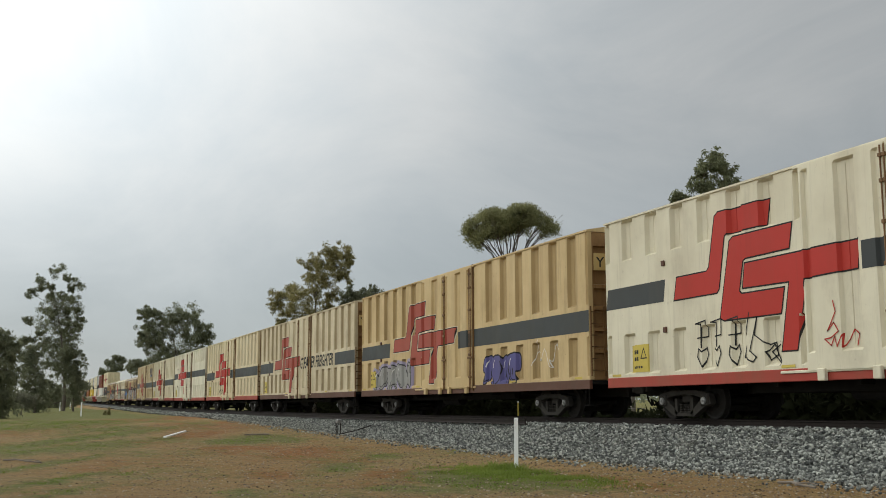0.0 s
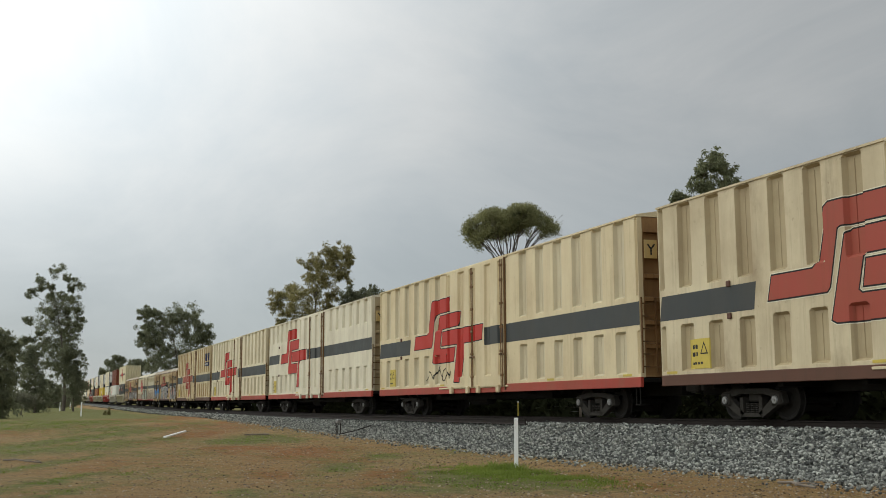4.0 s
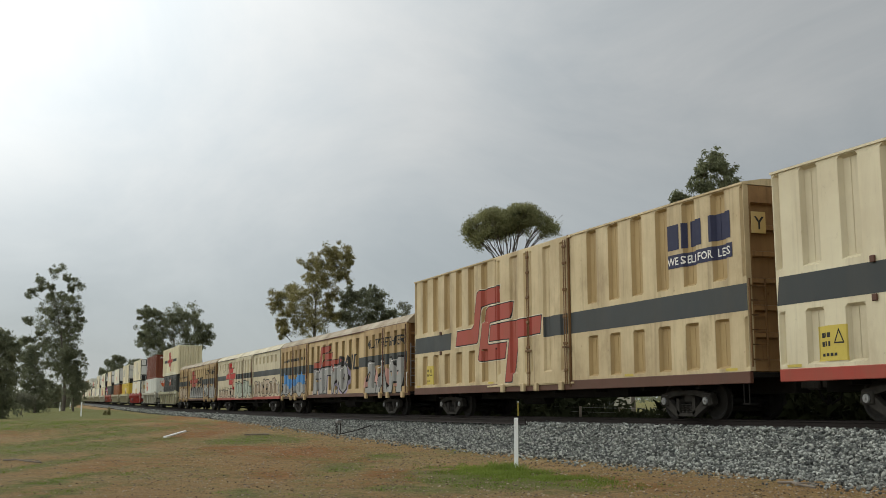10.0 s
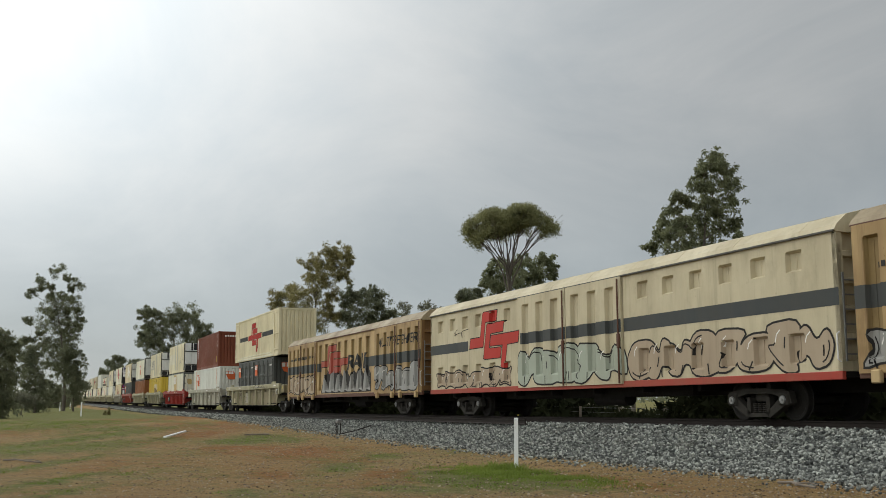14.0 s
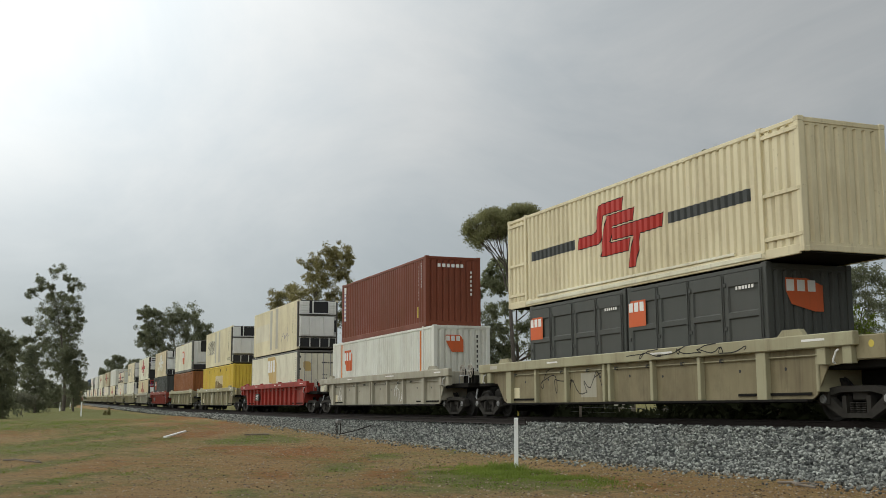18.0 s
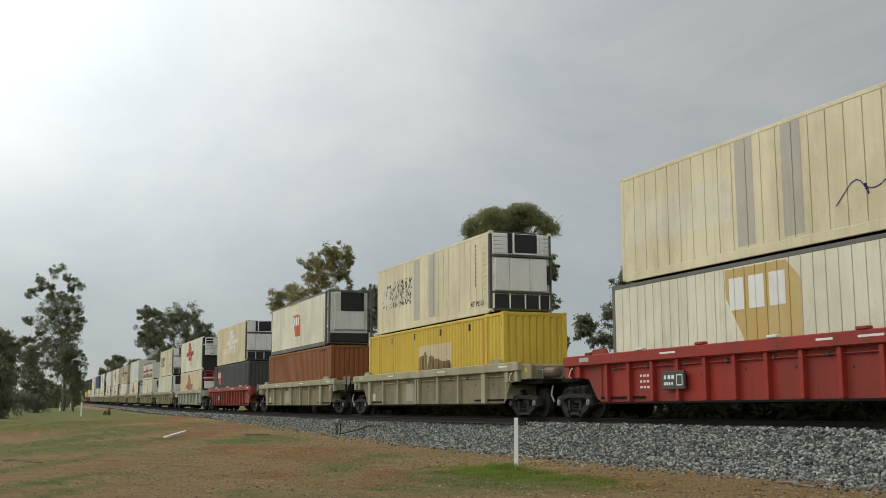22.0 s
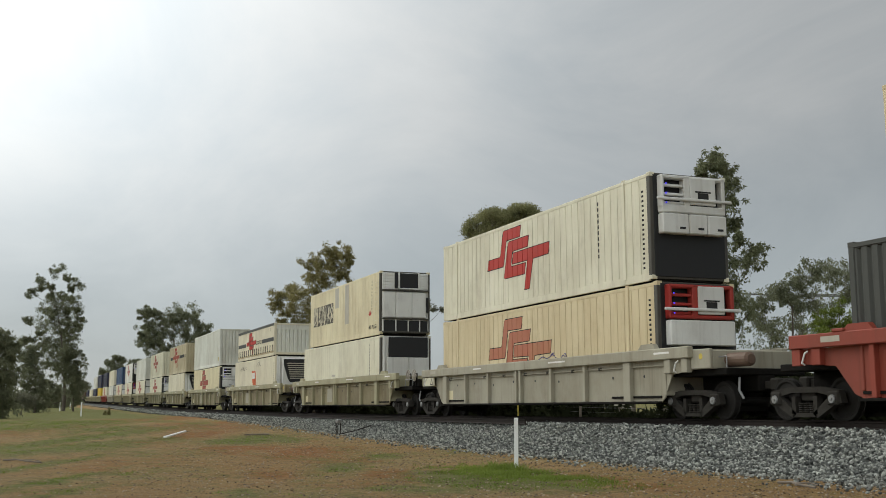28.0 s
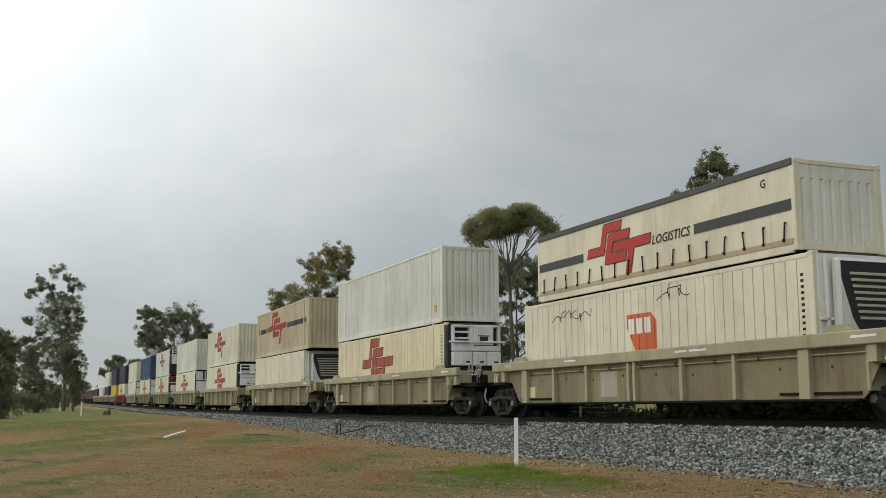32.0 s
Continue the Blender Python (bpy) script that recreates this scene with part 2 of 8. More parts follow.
M["gr_peach"] = paint("peach_spray_paint", (0.42, 0.335, 0.235), grime=0.4, rust=0.1)

# ---- mesh tools ----


class Build:
    """Collects boxes, tubes and sheets into one mesh."""

    def __init__(self):
        self.v, self.f = [], []

    def add(self, verts, faces):
        n = len(self.v)
        self.v.extend(verts)
        self.f.extend([tuple(i + n for i in f) for f in faces])
        return self

    def box(self, x0, x1, y0, y1, z0, z1, c=0.0):
        """A box, with its edges chamfered by c."""
        c = min(c, 0.3 * (x1 - x0), 0.3 * (y1 - y0), 0.3 * (z1 - z0))
        if c <= 0:
            vs = [(x, y, z) for x in (x0, x1) for y in (y0, y1) for z in (z0, z1)]
            return self.add(vs, [(0, 1, 3, 2), (4, 6, 7, 5), (0, 4, 5, 1), (2, 3, 7, 6), (0, 2, 6, 4), (1, 5, 7, 3)])
        lo, hi, vs, idx = (x0, y0, z0), (x1, y1, z1), [], {}
        for k in range(8):
            s = ((k >> 2) & 1, (k >> 1) & 1, k & 1)
            for a in range(3):
                p = [hi[i] if s[i] else lo[i] for i in range(3)]
                for i in range(3):
                    if i != a:
                        p[i] += -c if s[i] else c
                idx[(s, a)] = len(vs)
                vs.append(tuple(p))
        fs = []
        for a in range(3):
            b, d = (a + 1) % 3, (a + 2) % 3
            for sa in (0, 1):
                q = []
                for sb, sd in ((0, 0), (1, 0), (1, 1), (0, 1)):
                    s = [0, 0, 0]
                    s[a], s[b], s[d] = sa, sb, sd
                    q.append(idx[(tuple(s), a)])
                fs.append(tuple(q if sa else q[::-1]))
            for sb in (0, 1):
                for sd in (0, 1):
                    s0, s1 = [0, 0, 0], [0, 0, 0]
                    s0[a], s1[a] = 0, 1
                    s0[b] = s1[b] = sb
                    s0[d] = s1[d] = sd
                    s0, s1 = tuple(s0), tuple(s1)
                    q = [idx[(s0, b)], idx[(s1, b)], idx[(s1, d)], idx[(s0, d)]]
                    fs.append(tuple(q if sb != sd else q[::-1]))
        for k in range(8):
            s = ((k >> 2) & 1, (k >> 1) & 1, k & 1)
            q = [idx[(s, 0)], idx[(s, 1)], idx[(s, 2)]]
            fs.append(tuple(q if sum(s) % 2 else q[::-1]))
        return self.add(vs, fs)

    def tube(self, a, b, r, r2=None, n=10, caps=True):
        a, b = Vector(a), Vector(b)
        r2 = r if r2 is None else r2
        w = (b - a).normalized()
        s = w.orthogonal().normalized()
        t = w.cross(s)
        vs = []
        for p, q in ((a, r), (b, r2)):
            for i in range(n):
                g = 2 * math.pi * i / n
                vs.append(tuple(p + q * (math.cos(g) * s + math.sin(g) * t)))
        fs = [(i, (i + 1) % n, n + (i + 1) % n, n + i) for i in range(n)]
        if caps:
            fs += [tuple(range(n))[::-1], tuple(range(n, 2 * n))]
        return self.add(vs, fs)

    def bent(self, pts, r, n=6):
        for a, b in zip(pts, pts[1:]):
            self.tube(a, b, r, r, n)
        return self

    def lathe(self, prof, n=20, centre=(0, 0, 0), axis="y"):
        """A profile of (along, radius) turned about an axis."""
        vs, fs = [], []
        for h, r in prof:
            for i in range(n):
                g = 2 * math.pi * i / n
                c, s = r * math.cos(g), r * math.sin(g)
                p = (c, h, s) if axis == "y" else ((h, c, s) if axis == "x" else (c, s, h))
                vs.append(tuple(p[k] + centre[k] for k in range(3)))
        for j in range(len(prof) - 1):
            for i in range(n):
                k = (i + 1) % n
                fs.append((j * n + i, j * n + k, (j + 1) * n + k, (j + 1) * n + i))
        return self.add(vs, fs)

    def prism(self, poly, y0, y1):
        """A polygon in x and z, thick from y0 to y1."""
        n = len(poly)
        vs = [(x, y0, z) for x, z in poly] + [(x, y1, z) for x, z in poly]
        fs = [tuple(range(n)), tuple(range(n, 2 * n))[::-1]]
        fs += [(i, i + n, (i + 1) % n + n, (i + 1) % n) for i in range(n)]
        return self.add(vs, fs)

    def mesh(self, name):
        me = bpy.data.meshes.new(name)
        me.from_pydata(self.v, [], self.f)
        me.update()
        return me


def part(name, shape, material, parent=None, label="", m=None):
    """One mesh object from a Build or a mesh, under a thing or under a part."""
    me = shape.mesh(name) if isinstance(shape, Build) else shape
    if material is not None and not me.materials:
        me.materials.append(material)
    ob = new(name, me)
    if parent is not None:
        ob.parent = parent
    if m is not None:
        ob.matrix_basis = m
    if label:
        ob["label"] = label
    return ob


def thing(name, label, category, group=""):
    return tagged(new(name), label, category, group)


class Sheet:
    """A pressed steel sheet: pockets (x0, x1, z0, z1, depth) sunk into a flat face."""

    def __init__(self, x0, x1, z0, z1, pockets=(), bx=0.04, bz=0.05):
        self.x0, self.x1, self.z0, self.z1, self.pockets, self.bx, self.bz = x0, x1, z0, z1, list(pockets), bx, bz
        xs, zs = {x0, x1}, {z0, z1}
        for a, b, c, d, _ in self.pockets:
            e, g = min(bx, 0.49 * (b - a)), min(bz, 0.49 * (d - c))
            xs.update((a, a + e, b - e, b))
            zs.update((c, c + g, d - g, d))
        clean = lambda s: [v for i, v in enumerate(sorted(s)) if i == 0 or v - sorted(s)[i - 1] > 1e-5]
        self.xs, self.zs = clean(xs), clean(zs)

    def depth(self, x, z):
        out = 0.0
        for a, b, c, d, h in self.pockets:
            if a <= x <= b and c <= z <= d:
                e, g = min(self.bx, 0.49 * (b - a)), min(self.bz, 0.49 * (d - c))
                k = min(1.0, (x - a) / e, (b - x) / e, (z - c) / g, (d - z) / g)
                if abs(h) * k > abs(out):
                    out = h * k
        return out

    def build(self, place, thick=0.06):
        """place(s, d, z) gives the point at s along the sheet, d behind its face."""
        nx, nz_ = len(self.xs), len(self.zs)
        vs = [place(x, self.depth(x, z), z) for x in self.xs for z in self.zs]
        fs = [(i * nz_ + j, (i + 1) * nz_ + j, (i + 1) * nz_ + j + 1, i * nz_ + j + 1) for i in range(nx - 1) for j in range(nz_ - 1)]
        ring = [i * nz_ for i in range(nx)] + [(nx - 1) * nz_ + j for j in range(1, nz_)]
        ring += [i * nz_ + nz_ - 1 for i in range(nx - 2, -1, -1)] + [j for j in range(nz_ - 2, 0, -1)]
        grid = [(x, z) for x in self.xs for z in self.zs]
        n0 = len(vs)
        vs += [place(grid[i][0], thick, grid[i][1]) for i in ring]
        m = len(ring)
        fs += [(ring[(k + 1) % m], ring[k], n0 + k, n0 + (k + 1) % m) for k in range(m)]
        fs.append(tuple(range(n0 + m - 1, n0 - 1, -1)))
        return Build().add(vs, fs)

    def lay(self, polys, place, lift=0.005):
        """Paint laid on the sheet: convex polygons cut to its folds and lifted off its face."""
        out, seen = Build(), {}

        def corner(x, z):
            p = place(x, self.depth(x, z) - lift, z)
            key = tuple(round(q, 4) for q in p)
            if key not in seen:
                seen[key] = len(out.v)
                out.v.append(p)
            return seen[key]

        for poly in polys:
            ax, bx_ = min(p[0] for p in poly), max(p[0] for p in poly)
            az, bz_ = min(p[1] for p in poly), max(p[1] for p in poly)
            for i in range(len(self.xs) - 1):
                if self.xs[i + 1] <= ax or self.xs[i] >= bx_:
                    continue
                strip = clip(clip(poly, 0, self.xs[i], 1), 0, self.xs[i + 1], -1)
                if len(strip) < 3:
                    continue
                for j in range(len(self.zs) - 1):
                    if self.zs[j + 1] <= az or self.zs[j] >= bz_:
                        continue
                    q = clip(clip(strip, 1, self.zs[j], 1), 1, self.zs[j + 1], -1)
                    ids = list(dict.fromkeys(corner(x, z) for x, z in q)) if len(q) >= 3 else []
                    if len(ids) >= 3:
                        out.f.append(tuple(ids))
        return out


def clip(poly, axis, at, keep):
    res = []
    for i, p in enumerate(poly):
        q = poly[(i + 1) % len(poly)]
        a, b = (p[axis] - at) * keep, (q[axis] - at) * keep
        if a >= 0:
            res.append(p)
        if (a > 0 > b) or (a < 0 < b):
            k = a / (a - b)
            res.append((p[0] + k * (q[0] - p[0]), p[1] + k * (q[1] - p[1])))
    return res


def tris(poly):
    from mathutils.geometry import tessellate_polygon
    fl = tessellate_polygon([[Vector((x, z, 0)) for x, z in poly]])
    return [tuple(poly[i] for i in t) for t in fl]


def grown(poly, d):
    """The polygon with its edges moved out by d (anticlockwise polygons)."""
    area = sum(a[0] * b[1] - b[0] * a[1] for a, b in zip(poly, poly[1:] + poly[:1]))
    pts = poly if area > 0 else poly[::-1]
    res, n = [], len(pts)
    for i in range(n):
        a, b, c = Vector(pts[i - 1]), Vector(pts[i]), Vector(pts[(i + 1) % n])
        e, g = (b - a).normalized(), (c - b).normalized()
        ne, ng = Vector((e.y, -e.x)), Vector((g.y, -g.x))
        k = (ne + ng)
        k = k / max(0.35, k.dot(ne) if k.length else 1)
        res.append(tuple(b + d * k))
    return res


def rect(x0, x1, z0, z1, lean=0.0):
    return [(x0, z0), (x1, z0), (x1 + lean, z1), (x0 + lean, z1)]


def stroke(pts, w):
    """A painted line as convex pieces."""
    res = []
    for a, b in zip(pts, pts[1:]):
        a, b = Vector(a), Vector(b)
        if (b - a).length < 1e-4:
            continue
        d = (b - a).normalized() * w * 0.5
        n = Vector((-d.y, d.x))
        res.append([tuple(a - d - n), tuple(b + d - n), tuple(b + d + n), tuple(a - d + n)])
    return res


def words(text, x, z, height, width=None, lean=0.0, bold=0.0):
    """Letters of the built-in font as triangles, from the lower left corner."""
    cu = bpy.data.curves.new("letters", "FONT")
    cu.body, cu.size, cu.resolution_u, cu.shear, cu.offset = text, 1.0, 2, lean, bold
    ob = bpy.data.objects.new("letters", cu)
    me = bpy.data.meshes.new_from_object(ob)
    me.calc_loop_triangles()
    pts = [(v.co.x, v.co.y) for v in me.vertices]
    tri = [tuple(t.vertices) for t in me.loop_triangles]
    bpy.data.objects.remove(ob), bpy.data.curves.remove(cu), bpy.data.meshes.remove(me)
    x0, x1 = min(p[0] for p in pts), max(p[0] for p in pts)
    z0, z1 = min(p[1] for p in pts), max(p[1] for p in pts)
    sz = height / (z1 - z0)
    sx = sz if width is None else width / (x1 - x0)
    return [[(x + (pts[i][0] - x0) * sx, z + (pts[i][1] - z0) * sz) for i in t] for t in tri]


def bars(x0, x1, z0, z1, n, seed=0):
    """A row of plain bars where writing cannot be read."""
    r = random.Random(seed)
    res, w = [], (x1 - x0) / n
    for i in range(n):
        res.append(rect(x0 + w * i + 0.12 * w, x0 + w * (i + r.uniform(0.7, 0.9)), z0, z1))
    return res


# the angular three-band emblem, in a field 1 wide and 0.523 high
EMBLEM = [
    [(0.273, 0.229), (0.286, 0.242), (0.328, 0.431), (0.342, 0.438), (0.553, 0.438), (0.571, 0.523), (0.296, 0.522), (0.276, 0.509), (0.231, 0.327), (0.214, 0.312), (0.021, 0.311), (0.0, 0.227)],
    [(0.309, 0.125), (0.622, 0.126), (0.642, 0.209), (0.417, 0.209), (0.403, 0.221), (0.429, 0.327), (0.444, 0.335), (0.676, 0.339), (0.695, 0.421), (0.379, 0.418), (0.359, 0.406), (0.29, 0.135)],
    [(0.425, 0.231), (0.671, 0.228), (0.621, 0.0), (0.694, 0.0), (0.754, 0.229), (0.985, 0.235), (1.0, 0.321), (0.441, 0.315)],
]


def emblem(x, z, w, h, grow=0.0, only=None):
    res = []
    for poly in (EMBLEM if only is None else EMBLEM[only:only + 1]):
        q = [(x + a * w, z + b / 0.523 * h) for a, b in poly]
        res += tris(grown(q, grow) if grow else q)
    return res


def side(hw):
    return lambda s, d, z: (s, -hw + d, z)


def front_end(x):
    return lambda s, d, z: (x - d, s, z)


def rear_end(x):
    return lambda s, d, z: (x + d, -s, z)


# ---- running gear, shared by all wagons ----
WHEEL_R = 0.46


def mesh_of(shape, name, material):
    me = shape.mesh(name)
    me.materials.append(material)
    return me


def wheel_mesh():
    """Two wheels and their axle, turned as one body."""
    half = [(0.0, 0.075), (0.66, 0.08), (0.675, 0.15), (0.72, 0.2), (0.72, 0.36), (0.675, 0.4), (0.675, WHEEL_R + 0.02), (0.695, WHEEL_R + 0.028), (0.705, WHEEL_R),
            (0.81, WHEEL_R), (0.825, WHEEL_R - 0.006), (0.825, 0.4), (0.79, 0.36), (0.79, 0.2), (0.825, 0.15), (0.825, 0.08), (1.02, 0.075), (1.02, 0.0)]
    prof = [(-y, r) for y, r in half[::-1]] + half[1:]
    return mesh_of(Build().lathe(prof, 28), "wheelset", M["wheel"])


WHEELS = wheel_mesh()


def frame_mesh():
    """Cast side frame of a three-piece bogie with its sloping arms and spring window."""
    b = Build()
    arm = lambda p: b.prism(p, -0.08, 0.08)
    arm([(-1.14, 0.38), (-1.06, 0.64), (-0.5, 0.72), (0.5, 0.72), (1.06, 0.64), (1.14, 0.38), (0.9, 0.38), (0.8, 0.52), (0.4, 0.6), (-0.4, 0.6), (-0.8, 0.52), (-0.9, 0.38)])
    arm([(-1.0, 0.38), (-0.74, 0.5), (-0.26, 0.16), (-0.38, 0.06)])
    arm([(1.0, 0.38), (0.38, 0.06), (0.26, 0.16), (0.74, 0.5)])
    arm([(-0.38, 0.08), (-0.34, 0.17), (0.34, 0.17), (0.38, 0.08)])
    arm([(-0.40, 0.15), (-0.40, 0.52), (-0.28, 0.52), (-0.28, 0.15)])
    arm([(0.28, 0.15), (0.28, 0.52), (0.40, 0.52), (0.40, 0.15)])
    for s in (-1, 1):
        b.box(s * 0.9 - 0.17, s * 0.9 + 0.17, -0.12, 0.1, 0.33, 0.62, 0.03)
    return mesh_of(b, "side_frame", M["bogie"])


def spring_mesh():
    b = Build()
    for x in (-0.17, 0.0, 0.17):
        for k in range(5):
            z = 0.17 + 0.045 * k
            b.lathe([(z, 0.055), (z + 0.02, 0.075), (z + 0.035, 0.06)], 8, (x, 0, 0), "z")
    return mesh_of(b, "springs", M["bogie"])


def cap_mesh():
    return mesh_of(Build().lathe([(0, 0.0), (0, 0.085), (0.05, 0.1), (0.06, 0.1)], 14).tube((0, -0.02, 0), (0, 0.0, 0), 0.03, n=6), "axle_cap", M["steel"])


SIDE_FRAME, SPRINGS, CAP = frame_mesh(), spring_mesh(), cap_mesh()
BOLSTER = mesh_of(Build().box(-0.22, 0.22, -1.0, 1.0, 0.42, 0.66, 0.03).box(-0.95, 0.95, -0.5, -0.42, 0.3, 0.4).box(-0.95, 0.95, 0.42, 0.5, 0.3, 0.4)
                  .box(-0.62, -0.5, -0.9, 0.9, 0.2, 0.34).box(0.5, 0.62, -0.9, 0.9, 0.2, 0.34), "bolster", M["bogie"])
SPIN = []


def bogie(wagon, x, keyed=False):
    bg = part("bogie", BOLSTER, None, wagon, "grimy black three-piece freight bogie", pose(x, 0, 0))
    for s in (-1, 1):
        part("side_frame", SIDE_FRAME, None, bg, "", pose(0, s * 1.02, 0))
        part("springs", SPRINGS, None, bg, "", pose(0, s * 1.02, 0))
        for k in (-1, 1):
            part("axle_cap", CAP, None, bg, "", pose(k * 0.9, s * 1.17, WHEEL_R, 0, 0, 0 if s < 0 else 180))
    for k in (-1, 1):
        ws = part("wheelset", WHEELS, None, bg, "", pose(k * 0.9, 0, WHEEL_R))
        if keyed:
            SPIN.append((ws, k * 0.9))
    return bg


def coupler(wagon, x, way):
    b = Build().box(min(x, x + way * 0.55), max(x, x + way * 0.55), -0.08, 0.08, 0.72, 0.92, 0.02)
    b.box(x + way * 0.45 - 0.16, x + way * 0.45 + 0.16, -0.17, 0.17, 0.68, 0.98, 0.04)
    part("coupler", b, M["bogie"], wagon)
    part("air_hose", Build().bent([(x + way * 0.05, 0.35, 0.85), (x + way * 0.2, 0.35, 0.5), (x + way * 0.45, 0.3, 0.36), (x + way * 0.5, 0.25, 0.55)], 0.025), M["under"], wagon)


# ---- tall box wagons ----
TRAIN = []
BOX_HW, BOX_L = 1.44, 21.65


def scribble(x, z, w, h, n, seed, lw=0.03):
    """A spray-can scrawl: one thin wandering line of loops, with a few loose flicks."""
    r = random.Random(seed)
    a, b, c = r.uniform(2.6, 4.2), r.uniform(0.5, 1.2), r.uniform(0, 6)
    pts, m = [], 9 * n
    for i in range(m + 1):
        q = i / m
        g = q * n * a + c
        pts.append((x + w * (0.06 + 0.86 * q + 0.42 / n * math.sin(g)), z + h * (0.5 + 0.3 * math.cos(g * (1.0 + 0.13 * math.sin(b * g))) + 0.18 * math.sin(b * q * 9 + c))))
    res = stroke(pts, lw * 0.8)
    for i in range(max(1, n // 3)):
        px, pz = pts[r.randrange(2, m - 2)]
        res += stroke([(px, pz), (px + 0.05 * w, pz + 0.35 * h), (px + 0.13 * w, pz + 0.5 * h)], lw * 0.8)
    return res


def bubble(x, z, w, h, seed, lean=0.15):
    """One fat spray-painted block shape."""
    r = random.Random(seed)
    n = 18
    pts = []
    for i in range(n):
        g = 2 * math.pi * i / n
        c, s = math.cos(g), math.sin(g)
        k = 1.0 / max(abs(c), abs(s)) ** 0.65
        rr = k * r.uniform(0.82, 1.0)
        dz = 0.5 * h * s * rr
        pts.append((x + w * 0.5 + 0.5 * w * c * rr + lean * dz, z + h * 0.5 + dz))
    return pts


# chunky abstract outlines for sprayed murals, in a unit cell
CHUNKS = [
    [(0.0, 0.08), (0.12, 0.85), (0.42, 1.0), (0.55, 0.62), (0.9, 0.95), (1.02, 0.5), (0.8, 0.05), (0.5, 0.0), (0.38, 0.35)],
    [(0.08, 1.0), (0.95, 0.96), (0.72, 0.6), (1.0, 0.55), (0.5, 0.0), (0.1, 0.02), (0.32, 0.42), (0.0, 0.48)],
    [(0.0, 0.5), (0.28, 1.0), (0.8, 1.0), (1.05, 0.62), (0.86, 0.1), (0.45, -0.02), (0.1, 0.12)],
    [(0.0, 1.0), (0.5, 0.86), (1.0, 1.02), (0.8, 0.5), (0.98, 0.0), (0.52, 0.22), (0.05, 0.0), (0.22, 0.5)],
    [(0.05, 0.0), (0.0, 0.7), (0.3, 1.02), (0.75, 0.98), (1.0, 0.68), (0.72, 0.5), (1.02, 0.3), (0.88, 0.0)],
]


def chunk(x, z, w, h, seed, lean):
    """One fat sprayed shape with rounded corners."""
    r = random.Random(seed)
    poly = CHUNKS[seed % len(CHUNKS)]
    if r.random() < 0.5:
        poly = [(1 - a, b) for a, b in poly[::-1]]
    pts = [(x + w * (a + r.uniform(-0.05, 0.05)) + lean * h * (b - 0.5), z + h * (b + r.uniform(-0.04, 0.04))) for a, b in poly]
    res = []
    for i, p in enumerate(pts):
        a, b = pts[i - 1], pts[(i + 1) % len(pts)]
        res.append((p[0] + 0.28 * (a[0] - p[0]), p[1] + 0.28 * (a[1] - p[1])))
        res.append((0.82 * p[0] + 0.09 * (a[0] + b[0]), 0.82 * p[1] + 0.09 * (a[1] + b[1])))
        res.append((p[0] + 0.28 * (b[0] - p[0]), p[1] + 0.28 * (b[1] - p[1])))
    return res if sum(a[0] * b[1] - b[0] * a[1] for a, b in zip(res, res[1:] + res[:1])) > 0 else res[::-1]


def mural(sheets, hw, wagon, x, z, w, h, n, fill, seed, halo=None, label="", line="outline"):
    """A painted mural of fat leaning blobs with dark outlines, slits and highlights, over one or more sheets."""
    r = random.Random(seed)
    haze, inner, shine = [], [], []
    m = n + 1
    bw = w / m
    for i in range(m):
        hh, lean = h * r.uniform(0.72, 1.04), r.uniform(-0.12, 0.3)
        big = bw * r.uniform(1.3, 1.6)
        bz = z + (h - hh) * r.uniform(0.0, 0.7)
        b = chunk(x + bw * i - 0.2 * bw, bz, big, hh, seed * 7 + i * 3 + r.randrange(5), lean)
        if halo:
            haze += tris(grown(b, 0.17))
        step_ = 0.0012 * (i % 3)
        lay_on(sheets, tris(grown(b, 0.05)), hw, wagon, "mural_outline", line, 0.007 + step_)
        lay_on(sheets, tris(b), hw, wagon, "mural_shape", fill, 0.011 + step_, label)
        cx = x + bw * (i + 0.5)
        for k in range(r.choice((1, 1, 2))):
            q0, q1 = r.choice(((0.3, 0.5), (0.05, 0.25), (0.5, 0.68)))
            sx = cx + bw * r.uniform(-0.3, 0.3)
            bow = r.uniform(-0.2, 0.2) * bw
            inner += stroke([(sx + lean * hh * (q - 0.5) + bow * math.sin(3.1 * q), bz + hh * q) for q in (q0, q0 + 0.33 * (q1 - q0), q0 + 0.67 * (q1 - q0), q1)], 0.045)
        k0 = r.randrange(10)
        inner += stroke([(0.8 * px + 0.2 * cx, 0.8 * pz + 0.2 * (bz + 0.5 * hh)) for px, pz in b[k0:k0 + r.randrange(5, 10)]], 0.035)
        sx = cx - 0.28 * bw
        shine += stroke([(sx, bz + 0.62 * hh), (sx + 0.05 * bw, bz + 0.76 * hh), (sx + 0.16 * bw, bz + 0.84 * hh)], 0.03)
    for nm, polys, mt, lift in (("mural_halo", haze, halo, 0.005), ("mural_lines", inner, line, 0.016), ("mural_highlights", shine, "mark_white", 0.018)):
        if polys:
            lay_on(sheets, polys, hw, wagon, nm, mt, lift)


